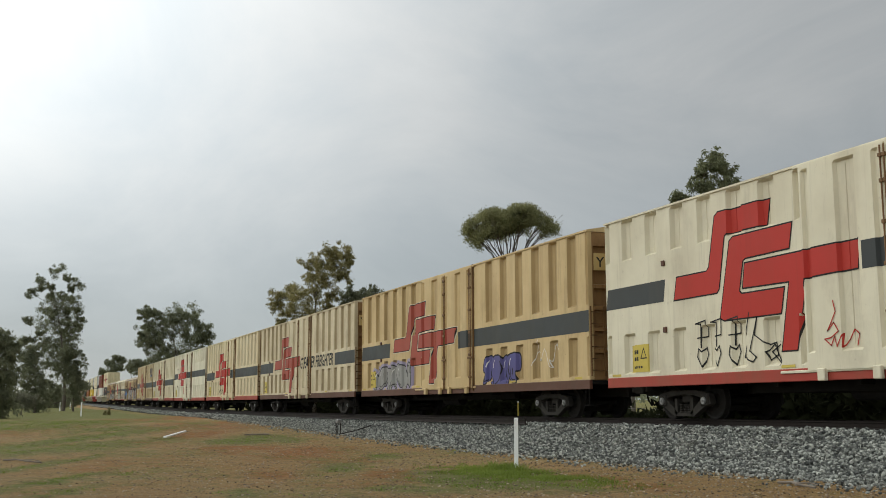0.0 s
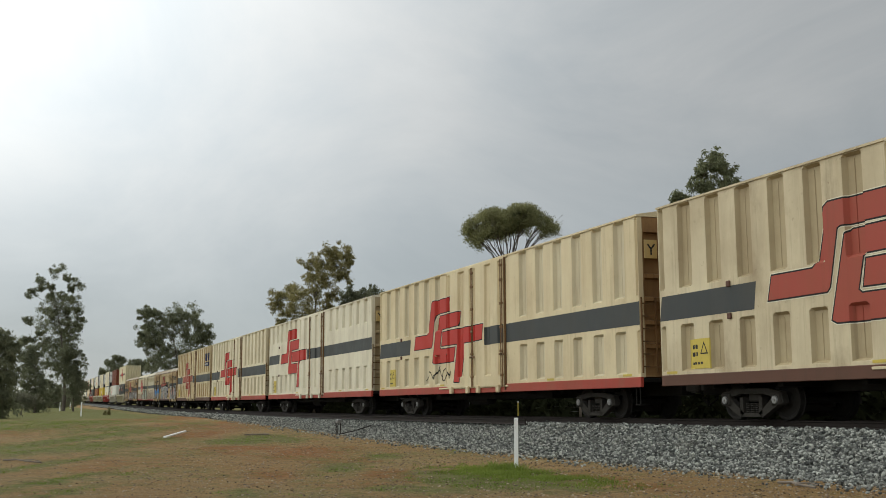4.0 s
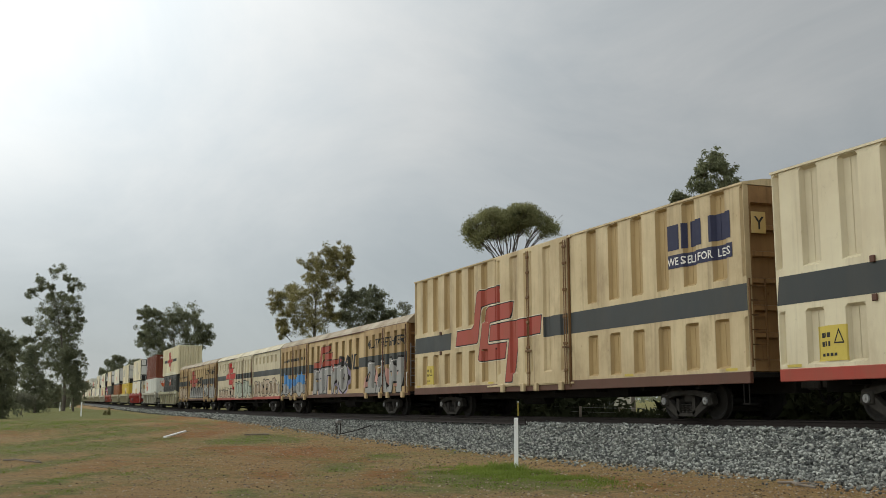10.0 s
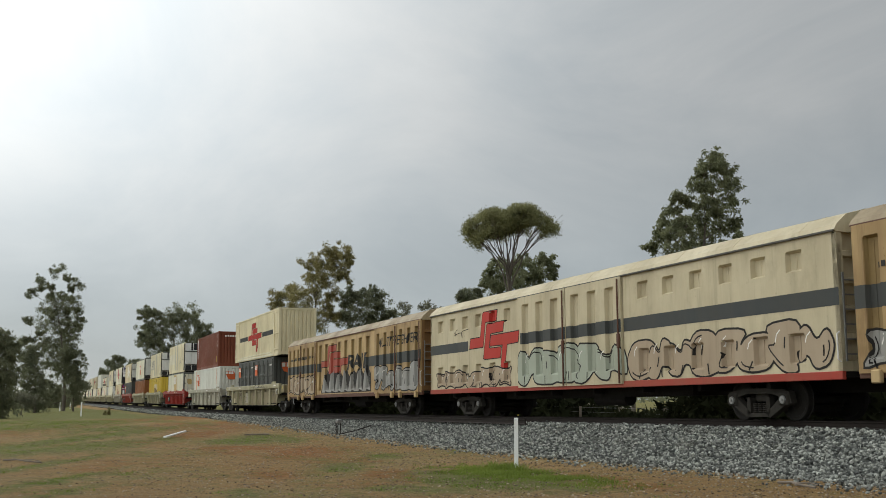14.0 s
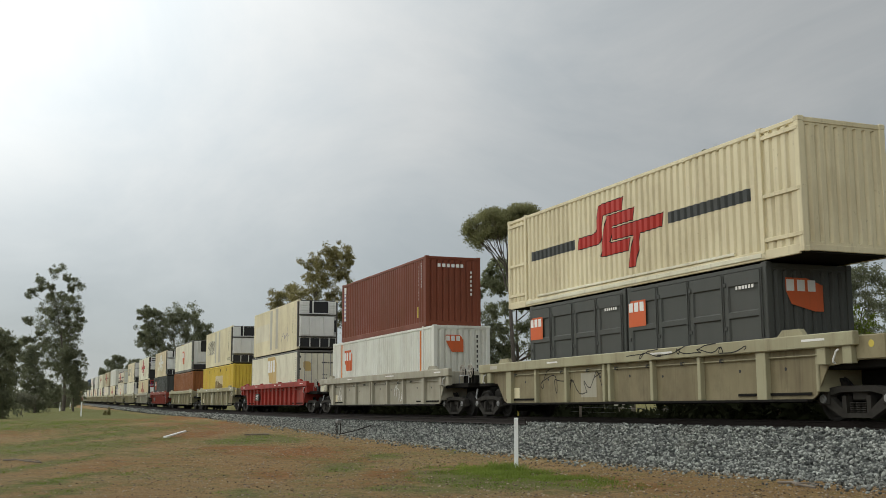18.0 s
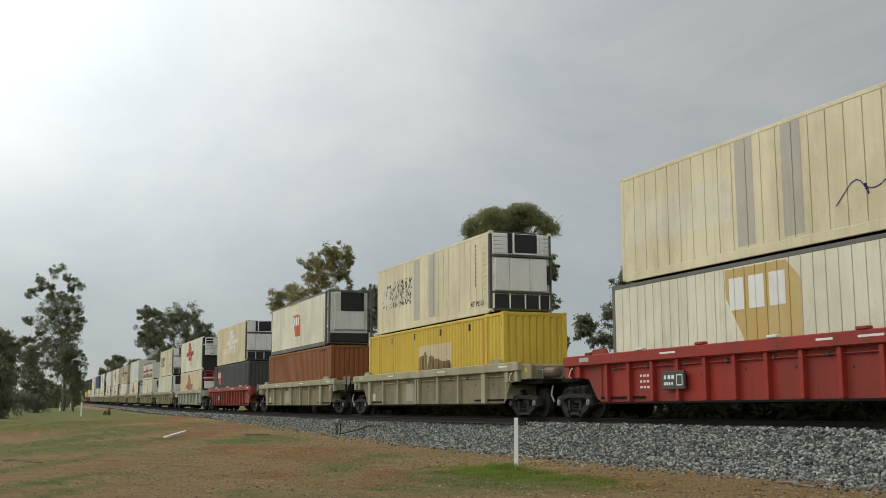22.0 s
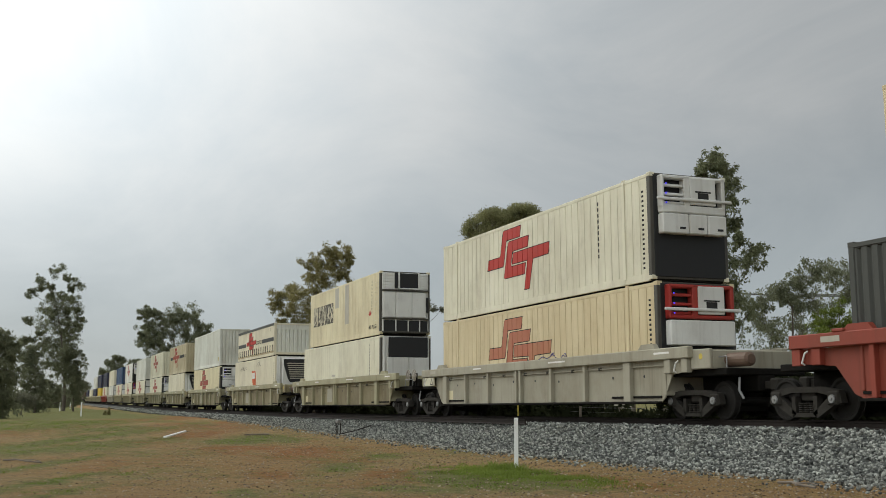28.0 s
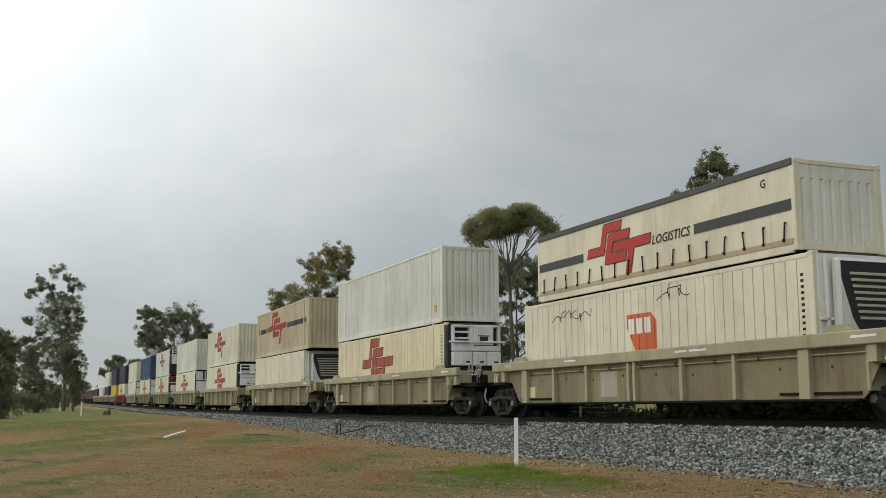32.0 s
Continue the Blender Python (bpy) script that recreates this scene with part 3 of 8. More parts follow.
def piece(sheets, hw, wagon, text, x, z, w, h, fill, halo, top, label):
    """Fat sprayed block letters that crowd one another, each on its black edge, rising towards the front by top."""
    n = len(text)
    cell = w / n
    for i, ch in enumerate(text):
        hh = h * (1.0 + top * i / n * 0.5)
        wide = cell * (1.22 if ch in "MW" else 1.0)
        put_ = lambda grow, fat: words(ch, x + cell * i - grow, z - grow, hh + 2 * grow, wide + 2 * grow, 0.06, fat)
        if halo:
            lay_on(sheets, put_(0.20, 0.14), hw, wagon, "mural_halo", halo, 0.005 + 0.0008 * i)
        lay_on(sheets, put_(0.09, 0.12), hw, wagon, "mural_outline", "outline", 0.010 + 0.0008 * i)
        lay_on(sheets, put_(0.0, 0.08), hw, wagon, "mural_letter", fill, 0.015 + 0.0008 * i, label)
        cx = x + cell * (i + 0.5)
        lay_on(sheets, stroke([(cx - 0.3 * cell, z + 0.75 * hh), (cx - 0.12 * cell, z + 0.93 * hh), (cx + 0.2 * cell, z + 0.95 * hh)], 0.03), hw, wagon, "mural_highlight", "mark_white", 0.020)


def lay_on(sheets, polys, hw, wagon, name, mt, lift=0.005, label=""):
    """Paint polygons across several sheets of one side, as one mesh."""
    out = Build()
    for sh in sheets:
        out_ = sh.lay([q for p in polys for q in [clip(clip(list(p), 0, sh.x0, 1), 0, sh.x1, -1)] if len(q) >= 3], side(hw + sh.proud), lift)
        out.add(out_.v, out_.f)
    if out.f:
        return part(name, out, M[mt], wagon, label)


def sheet(x0, x1, z0, z1, pockets=(), bx=0.04, bz=0.05, proud=0.0):
    s = Sheet(x0, x1, z0, z1, pockets, bx, bz)
    s.proud = proud
    return s


def ladder(wagon, x, y, z0, z1, n, mt):
    b = Build().box(x - 0.015, x + 0.015, y - 0.24, y - 0.2, z0, z1).box(x - 0.015, x + 0.015, y + 0.2, y + 0.24, z0, z1)
    ld = part("ladder", b, mt, wagon)
    me = None
    for i in range(n):
        z = z0 + (z1 - z0) * (i + 0.5) / n
        if me is None:
            me = mesh_of(Build().box(-0.015, 0.015, -0.2, 0.2, -0.015, 0.015), "rung", mt)
        part("rung", me, None, ld, "", pose(x, y, z))


def box_wagon(u_rear, body, kind, sill, label, em=None, red="red", stripe=True, extras=None, dirty=False):
    """A tall covered wagon: ribbed side, two sliding plug doors, roof, ends with shelves of ribs, bogies."""
    w = thing("box_wagon", label, "freight wagon", "covered wagons of the train")
    L, hw, mt = BOX_L * 0.5, BOX_HW, M[body]
    z0, z1 = 1.10, 5.38
    if kind == "band":
        up, low, s0, s1 = (4.25, 5.36), (1.18, 2.26), 2.97, 3.53
    else:
        up, low, s0, s1 = (3.24, 5.36), (1.18, 2.34), 2.47, 3.09
    split, d0, dm = -L + 13.28, -L + 8.2, -L + 10.66

    def pockets(mids, ends):
        """Troughs between the proud panels, each with a seam down its middle."""
        res = []
        for q0, q1 in (up, low):
            for c_ in mids:
                res += [(c_ - 0.285, c_ + 0.285, q0, q1, 0.10), (c_ - 0.014, c_ + 0.014, q0 + 0.06, q1 - 0.06, 0.122)]
            res += [(a, b, q0, q1, 0.10) for a, b in ends]
        return res

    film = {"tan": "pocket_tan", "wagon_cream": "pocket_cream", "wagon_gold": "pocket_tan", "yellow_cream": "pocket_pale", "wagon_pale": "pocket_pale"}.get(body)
    mids_rear, mids_front = [-L + 1.17 + 1.172 * i for i in range(6)], [-L + 14.62 + 1.21 * i for i in range(6)]
    rear = sheet(-L, d0 - 0.03, z0, z1, pockets(mids_rear, [(-L + 0.03, -L + 0.25), (-L + 7.93, d0 - 0.07)]), 0.075, 0.06)
    frnt = sheet(split + 0.05, L, z0, z1, pockets(mids_front, [(L - 0.14, L - 0.02)]), 0.075, 0.06)
    tall = (z0 + 0.3, z1 - 0.1)
    leafs = []
    for a, b, cuts in ((d0, dm - 0.02, ((0.05, 0.28), (1.04, 1.64), (2.1, 2.3))), (dm + 0.02, split - 0.03, ((0.06, 0.2), (0.98, 1.54), (2.1, 2.3)))):
        pk = [(a + e0, a + e1, *tall, 0.075) for e0, e1 in cuts] + [(a + cuts[1][0] + 0.28, a + cuts[1][0] + 0.31, tall[0] + 0.1, tall[1] - 0.1, 0.095)]
        leafs.append(sheet(a, b, z0 - 0.06, z1 - 0.02, pk, 0.05, 0.05, 0.07))
    part("side_panel", rear.build(side(hw), 0.14), mt, w)
    part("side_panel", frnt.build(side(hw), 0.14), mt, w)
    rod = None
    for i, lf in enumerate(leafs):
        dr = part("sliding_door", lf.build(side(hw + lf.proud), 0.13), mt, w, "pressed steel plug door with locking rods")
        xe = lf.x1 - 0.06 if i == 0 else lf.x1 - 0.05
        if rod is None:
            rod = Build().tube((0, 0, 1.0), (0, 0, 5.3), 0.017, n=6)
            for zz in (1.4, 2.2, 3.0, 3.8, 4.6, 5.1):
                rod.box(-0.045, 0.045, -0.03, 0.025, zz - 0.04, zz + 0.04, 0.01)
            rod.box(-0.05, 0.25, -0.06, -0.02, 2.05, 2.12, 0.01)
            rod = mesh_of(rod, "locking_rod", M["shaded_rust"])
        part("locking_rod", rod, None, dr, "", pose(xe, -hw - 0.10, 0))
        part("locking_rod", rod, None, dr, "", pose(xe + (0.1 if i == 0 else -0.12), -hw - 0.10, 0))
        for xx in (lf.x0 + 0.45, lf.x1 - 0.45):
            part("door_roller", Build().box(xx - 0.11, xx + 0.11, -hw - 0.14, -hw - 0.03, 0.82, 1.08, 0.02), mt, dr)
    part("door_rail", Build().box(d0 - 0.9, split + 0.2, -hw - 0.05, -hw, 1.0, 1.06, 0.01), mt, w)
    part("door_rail", Build().box(d0 - 0.2, split + 0.2, -hw - 0.06, -hw + 0.02, z1 - 0.04, z1 + 0.03, 0.01), mt, w)
    part("door_post", Build().box(split - 0.028, split + 0.03, -hw - 0.06, -hw + 0.05, 0.9, z1 + 0.06, 0.01), M["shaded_rust"], w)
    part("far_side", Build().box(-L, L, hw - 0.09, hw, z0, z1, 0.01), mt, w)
    # roof with a shallow camber
    prof = [(-hw - 0.03, z1), (-hw - 0.03, z1 + 0.05), (-hw * 0.6, z1 + 0.16), (0, z1 + 0.21), (hw * 0.6, z1 + 0.16), (hw + 0.03, z1 + 0.05), (hw + 0.03, z1)]
    rb = Build()
    rb.add([(x, y, z) for x in (-L - 0.02, L + 0.02) for y, z in prof], [tuple(range(7)), tuple(range(13, 6, -1))] + [(i, (i + 1) % 7, 7 + (i + 1) % 7, 7 + i) for i in range(7)])
    roof = part("roof", rb, mt, w)
    cap_ = mesh_of(Build().prism([(-hw, z1 + 0.06), (-hw * 0.6, z1 + 0.185), (0, z1 + 0.235), (hw * 0.6, z1 + 0.185), (hw, z1 + 0.06)], -0.03, 0.03), "roof_rib", mt)
    for i in range(9):
        part("roof_rib", cap_, None, roof, "", pose(-L + 1.2 + i * 2.4, 0, 0, 0, 0, 90))
    for s, nm in ((1, front_end), (-1, rear_end)):
        st = [(-1.26, 1.26, z0 + 0.25 + 0.62 * i, z0 + 0.25 + 0.62 * i + 0.52, 0.12) for i in range(6)]
        es = Sheet(-hw + 0.142, hw - 0.142, z0, z1 - 0.01, st, 0.03, 0.03)
        # ends darker than the sides: dirt plus painted-in shade of the coupling gap
        part("end_wall", es.build(nm(s * (L - 0.005)), 0.14), M["shaded_tan_rust"] if dirty else M["pocket_cream"], w)
        part("end_plate", Build().box(min(s * L, s * (L + 0.02)), max(s * L, s * (L + 0.02)), -1.25, -0.85, 4.25, 4.75, 0.005), M["ochre"], w, "faded ochre plate with a code letter")
        q = words("Y", -0.13, 4.34, 0.3, None, 0.0, 0.01)
        yy = lambda xx: -1.05 + (xx if s > 0 else -xx)
        part("code_letter", Build().add([(s * (L + 0.026), yy(x), z) for t in q for x, z in t], [(3 * i, 3 * i + 1, 3 * i + 2) for i in range(len(q))]), M["letter"], w)
    ladder(w, L + 0.04, -1.18, 1.2, 3.2, 6, M["shaded_rust"])
    ladder(w, -L - 0.04, 1.18, 1.2, 3.2, 6, M["shaded_rust"])
    part("side_sill", Build().box(-L, L, -hw - 0.02, -hw + 0.08, 0.83, 1.10, 0.012), M[sill], w)
    part("side_sill", Build().box(-L, L, hw - 0.08, hw + 0.02, 0.83, 1.10, 0.012), M[sill], w)
    part("floor", Build().box(-L, L, -hw + 0.08, hw - 0.08, 0.98, 1.08), M["under"], w)
    ub = Build().box(-L, L, -0.2, 0.2, 0.62, 0.98).box(-5.2, 4.8, -0.95, -0.8, 0.62, 0.98).box(-5.2, 4.8, 0.8, 0.95, 0.62, 0.98)
    for i in range(8):
        ub.box(-9 + i * 2.5, -8.85 + i * 2.5, -1.3, 1.3, 0.74, 0.98)
    ub.tube((-2.2, -0.6, 0.62), (-0.6, -0.6, 0.62), 0.2, n=12)
    part("underframe", ub, M["under"], w)
    part("step", Build().box(L - 0.28, L - 0.05, -hw - 0.02, -hw + 0.2, 0.36, 0.39).box(L - 0.27, L - 0.25, -hw - 0.01, -hw + 0.01, 0.38, 0.9).box(L - 0.08, L - 0.06, -hw - 0.01, -hw + 0.01, 0.38, 0.9), M["under"], w)
    for x in (-7.75, 7.75):
        bogie(w, x, True)
    coupler(w, L, 1), coupler(w, -L, -1)
    sheets = [rear, frnt] + leafs
    ex, ez, ew, eh = em
    # each trough gets a coat darker than the panels beside it
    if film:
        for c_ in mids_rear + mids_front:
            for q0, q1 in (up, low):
                lay_on([rear, frnt], [rect(c_ - 0.278, c_ + 0.278, q0 + 0.008, q1 - 0.008)], hw, w, "pocket_tone", film, 0.002)
    if stripe:
        a = ex - 0.06 * ew
        b = stripe if stripe is not True else ex + 1.015 * ew
        lay_on(sheets, [rect(-L, a - 0.10, s0, s1, 0.1)], hw, w, "stripe", "stripe", 0.004, "charcoal painted stripe")
        lay_on(sheets, [rect(b, L, s0, s1)], hw, w, "stripe", "stripe", 0.004, "charcoal painted stripe")
    if body != "white":
        lay_on(sheets, emblem(ex, ez, ew, eh, 0.055), hw, w, "emblem_border", "pale", 0.004)
    lay_on(sheets, emblem(ex, ez, ew, eh, 0.035), hw, w, "emblem_outline", "outline", 0.007)
    for k in range(3):
        lay_on(sheets, emblem(ex, ez, ew, eh, 0.0, k), hw, w, "emblem_band", red, 0.010, "red angular painted band")
    lay_on([rear], [rect(-L + 1.15, -L + 2.08, 1.22, 1.94)], hw, w, "data_plate", "plate_yellow", 0.012, "yellow wagon data panel")
    pm = bars(-L + 1.24, -L + 1.62, 1.7, 1.8, 3, 1) + bars(-L + 1.24, -L + 1.62, 1.52, 1.62, 4, 2) + bars(-L + 1.24, -L + 1.8, 1.32, 1.38, 5, 3) + stroke([(-L + 1.72, 1.58), (-L + 1.98, 1.58), (-L + 1.85, 1.84), (-L + 1.72, 1.58)], 0.03)
    for q in pm:
        lay_on([rear], [q], hw, w, "data_mark", "letter", 0.016)
    for x, z in ((-L + 2.9, s0 - 0.72 if kind == "band" else s1 + 0.05), (-L + 2.9, s1 + 0.42 if kind == "band" else s0 - 0.08)):
        part("label_bracket", Build().box(x - 0.07, x + 0.07, -hw - 0.05, -hw, z - 0.07, z + 0.07, 0.015), M["brown_sill"], w)
    for x in (-L + 0.25, -L + 7.3, L - 0.9, split + 3.0):
        lay_on(sheets, [rect(x, x + 0.45, 1.13, 1.19)], hw, w, "reflector", "plate_yellow", 0.012)
    if extras:
        extras(w, sheets, L, hw, split, s0, s1)
    TRAIN.append((w, u_rear + L, 0.0))
    return w


def extras_heart(wg, sheets, L, hw, split, s0, s1):
    tag = lambda pts, mt="letter", lw=0.032, label="thin black spray-can tag": lay_on(sheets, stroke(pts, lw), hw, wg, "spray_tag", mt, 0.014, label)
    for i in range(3):
        x = -L + 4.25 + i * 0.62
        tag([(x + 0.15, 1.72), (x + 0.17, 2.28), (x - 0.04, 2.3), (x + 0.36, 2.36), (x + 0.34, 1.98), (x + 0.02, 1.95)])
        tag([(x + 0.16, 1.26), (x + 0.0, 1.5), (x + 0.05, 1.7), (x + 0.15, 1.62), (x + 0.26, 1.72), (x + 0.31, 1.55), (x + 0.16, 1.26)])
    x = -L + 6.05
    tag([(x + 0.22, 2.4), (x - 0.1, 1.42), (x + 0.3, 1.3), (x + 0.42, 1.4), (x + 0.2, 1.55), (x + 0.5, 2.3), (x + 0.38, 1.9), (x + 0.8, 1.66), (x + 1.02, 1.7), (x + 1.05, 1.42),
         (x + 0.8, 1.32), (x + 0.72, 1.5), (x + 0.95, 1.66), (x + 1.2, 1.2), (x + 0.86, 1.5), (x + 1.25, 1.7)])
    x = -L + 8.75
    tag([(x + 0.3, 2.42), (x + 0.36, 2.2), (x + 0.2, 1.95), (x + 0.1, 1.82), (x + 0.3, 1.98), (x + 0.42, 1.8), (x + 0.2, 1.68), (x + 0.02, 1.66), (x + 0.2, 1.52), (x + 0.3, 1.7), (x + 0.36, 1.5),
         (x + 0.52, 1.74), (x + 0.5, 1.48), (x + 0.66, 1.62), (x + 0.8, 1.82), (x + 0.92, 1.72), (x + 0.86, 1.5)], "red", 0.026, "thin red spray-can tag")


def extras_tan(wg, sheets, L, hw, split, s0, s1):
    mural(sheets, hw, wg, -L + 1.9, 1.0, 4.6, 1.2, 5, "gr_silver", 3, "gr_violet", "silver spray-painted mural with violet haze")
    mural(sheets, hw, wg, -L + 14.2, 1.0, 2.6, 1.2, 3, "gr_blue", 8, None, "indigo spray-painted mural")
    lay_on(sheets, scribble(-L + 18.0, 1.5, 1.7, 0.8, 4, 5, 0.03), hw, wg, "spray_tag", "mark_white", 0.012, "white spray-can tag")


def extras_slogan(wg, sheets, L, hw, split, s0, s1):
    lay_on(sheets, words("GREATER FREIGHTER", -L + 11.2, s0 + 0.01, s1 - s0 + 0.02, 6.6, 0.22, 0.02), hw, wg, "lettering", "letter", 0.008, "charcoal slanted lettering")


def extras_yellow(wg, sheets, L, hw, split, s0, s1):
    lay_on(sheets, scribble(-L + 5.6, 1.32, 3.0, 0.62, 6, 21, 0.05), hw, wg, "spray_tag", "letter", 0.014, "black spray-can tag")


def extras_sign(wg, sheets, L, hw, split, s0, s1):
    a = L - 3.22
    blocks = [rect(a, a + 0.6, 4.22, 4.86), rect(a + 0.7, a + 0.86, 4.22, 4.86), rect(a + 0.98, a + 1.55, 4.22, 4.86), rect(a + 1.85, a + 2.7, 4.22, 4.86)]
    lay_on(sheets, blocks + [rect(a, a + 2.75, 3.76, 4.10)], hw, wg, "sign_blocks", "navy", 0.008, "navy block sign with a white slogan")
    lay_on(sheets, words("WE SELL FOR LESS", a + 0.07, 3.83, 0.2, 2.6, 0.0, 0.015), hw, wg, "slogan", "mark_white", 0.012)


HB = -BOX_L * 0.5
box_wagon(167.63, "white", "band", "red_sill", "white steel box wagon with red emblem, charcoal stripe and black tags", (HB + 3.34, 1.5, 6.48, 3.38), extras=extras_heart)
box_wagon(145.0, "tan", "rib", "brown_sill", "weathered tan box wagon with faded red emblem and sprayed murals", (HB + 4.54, 1.26, 7.16, 3.25), "red_faded", extras=extras_tan, dirty=True)
box_wagon(122.2, "wagon_cream", "rib", "brown_sill", "cream ribbed box wagon lettered beside its peeling red emblem", (HB + 4.3, 1.2, 6.8, 3.27), "red_faded", stripe=HB + 18.1, extras=extras_slogan, dirty=True)
box_wagon(99.6, "yellow_cream", "rib", "red_sill", "yellowed cream box wagon with red emblem and a black tag", (HB + 4.45, 1.25, 7.1, 3.2), extras=extras_yellow, dirty=True)
box_wagon(76.76, "white", "band", "red_sill", "clean white box wagon with red emblem and charcoal stripe", (HB + 3.36, 1.5, 6.5, 3.35))
box_wagon(54.05, "wagon_pale", "rib", "red_sill", "pale cream box wagon with red sill, emblem and stripe", (HB + 4.4, 1.24, 7.25, 3.2))
box_wagon(31.4, "wagon_gold", "rib", "brown_sill", "dirty cream box wagon with a navy shop sign and faded emblem", (HB + 4.4, 1.16, 7.15, 3.25), "red_faded", extras=extras_sign, dirty=True)


# ---- lower vans with rounded roofs ----
def low_van(u_front, length, body, style, sill, label, em, red, extras):
    w = thing("low_van", label, "freight wagon", "rounded-roof vans of the train")
    F, R, hw, mt = length * 0.5, -length * 0.5, 1.40, M[body]
    z0, z1 = 1.01, 3.86
    sheets = []

    stained = []

    def wall(a, b, mids, wid, zz, proud=0.0, nm="side_panel"):
        pk = []
        for q0, q1 in zz:
            for c_ in mids:
                pk += [(c_ - 0.5 * wid, c_ + 0.5 * wid, q0, q1, 0.105), (c_ - 0.012, c_ + 0.012, q0 + 0.05, q1 - 0.05, 0.122)]
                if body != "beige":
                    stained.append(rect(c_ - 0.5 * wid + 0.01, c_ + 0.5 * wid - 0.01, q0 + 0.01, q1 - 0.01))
        s = sheet(a, b, z0 - (0.07 if proud else 0), z1, pk, 0.045, 0.05, proud)
        sheets.append(s)
        return part(nm, s.build(side(hw + proud), 0.15), M["door_rust"] if nm == "sliding_door" and body != "beige" else mt, w)

    if style == "doors_at_ends":
        full = [(1.2, 3.62)]
        wall(R + 6.55, F - 6.15, [F - 15.7 + 1.2 * i for i in range(8)], 0.56, full)
        doors = [(F - 3.0, F - 0.04), (F - 6.1, F - 3.05), (R + 3.3, R + 6.5), (R + 0.04, R + 3.25)]
        for a, b in doors:
            d = wall(a, b, [a + 0.5, a + 1.5, a + 2.45], 0.42, full, 0.06, "sliding_door")
            part("locking_rod", Build().tube((b - 0.1, -hw - 0.1, 0.95), (b - 0.1, -hw - 0.1, 3.8), 0.025, n=6).box(b - 0.16, b - 0.04, -hw - 0.13, -hw - 0.06, 1.9, 2.3, 0.02), M["brown_sill"], d)
            for x in (a + 0.5, b - 0.5):
                part("door_roller", Build().box(x - 0.12, x + 0.12, -hw - 0.14, -hw - 0.02, 0.74, 1.0, 0.02), mt, d)
        st = (2.20, 2.66)
    else:
        sm = [(3.16, 3.62), (1.2, 1.85)]
        wall(F - 8.3, F, [F - 7.32 + 1.2 * i for i in range(6)], 0.52, sm)
        wall(R, F - 14.85, [R + 1.05 + 1.2 * i for i in range(6)], 0.5, sm)
        for a, b in ((F - 11.5, F - 8.35), (F - 14.8, F - 11.55)):
            d = wall(a, b, [a + 0.55, a + 1.55, a + 2.55], 0.5, [(1.3, 3.62)], 0.06, "sliding_door")
            part("locking_rod", Build().tube((b - 0.1, -hw - 0.1, 0.95), (b - 0.1, -hw - 0.1, 3.8), 0.025, n=6).box(b - 0.16, b - 0.04, -hw - 0.13, -hw - 0.06, 1.9, 2.3, 0.02), M["brown_sill"], d)
        st = (2.34, 2.70)
    part("far_side", Build().box(R, F, hw - 0.07, hw, z0, z1, 0.01), mt, w)
    prof = [(-hw, z1 - 0.02), (-hw - 0.05, z1 + 0.02), (-hw + 0.02, z1 + 0.14), (-hw + 0.28, z1 + 0.36), (-0.6, z1 + 0.5), (0, z1 + 0.54), (0.6, z1 + 0.5), (hw - 0.28, z1 + 0.36), (hw - 0.02, z1 + 0.14), (hw + 0.05, z1 + 0.02), (hw, z1 - 0.02)]
    k = len(prof)
    rb = Build().add([(x, y, z) for x in (R - 0.02, F + 0.02) for y, z in prof], [tuple(range(k)), tuple(range(2 * k - 1, k - 1, -1))] + [(i, (i + 1) % k, k + (i + 1) % k, k + i) for i in range(k)])
    roof = part("roof", rb, M["roof_rust"] if style == "doors_at_ends" else mt, w)
    # thin eaves strip in a dark paint, drawing the shadow line of the gutter
    part("gutter_shadow", Build().box(R, F, -hw - 0.055, -hw + 0.02, z1 - 0.015, z1 + 0.03, 0.006), M["brown_sill"] if style == "doors_at_ends" else M["frame_grime"], roof)
    rib = mesh_of(Build().prism([(y * 1.002, z + 0.006) for y, z in prof[1:-1]], -0.025, 0.025), "roof_rib", M["roof_rust"] if style == "doors_at_ends" else mt)
    for i in range(10):
        part("roof_rib", rib, None, roof, "", pose(R + 1.1 + i * (length - 2.2) / 9, 0, 0, 0, 0, 90))
    for s, nm in ((1, front_end), (-1, rear_end)):
        pk = [(-1.3, 1.3, z0 + 0.2 + 0.56 * i, z0 + 0.2 + 0.56 * i + 0.46, 0.1) for i in range(5)]
        # the dark end colour holds rust together with the shade of the gap
        part("end_wall", Sheet(-hw, hw, z0, z1, pk, 0.03, 0.03).build(nm(s * F), 0.13), M["shaded_rust"] if style == "doors_at_ends" else mt, w)
    ladder(w, F + 0.04, -1.1, 1.2, 3.0, 6, M["steel"])
    part("grab_rail", Build().bent([(F - 0.02, -hw - 0.02, 1.2), (F - 0.02, -hw - 0.09, 1.25), (F - 0.02, -hw - 0.09, 1.75), (F - 0.02, -hw - 0.02, 1.8)], 0.016), M["mark_white"], w)
    part("side_sill", Build().box(R, F, -hw - 0.02, -hw + 0.08, 0.84, 1.01, 0.01), M[sill], w)
    part("side_sill", Build().box(R, F, hw - 0.08, hw + 0.02, 0.84, 1.01, 0.01), M[sill], w)
    part("floor", Build().box(R, F, -hw + 0.08, hw - 0.08, 0.9, 1.0), M["under"], w)
    ub = Build().box(R, F, -0.2, 0.2, 0.6, 0.9).box(-5.5, 5.5, -0.9, -0.75, 0.6, 0.9).tube((0.5, -0.7, 0.55), (2.2, -0.7, 0.55), 0.2, n=12)
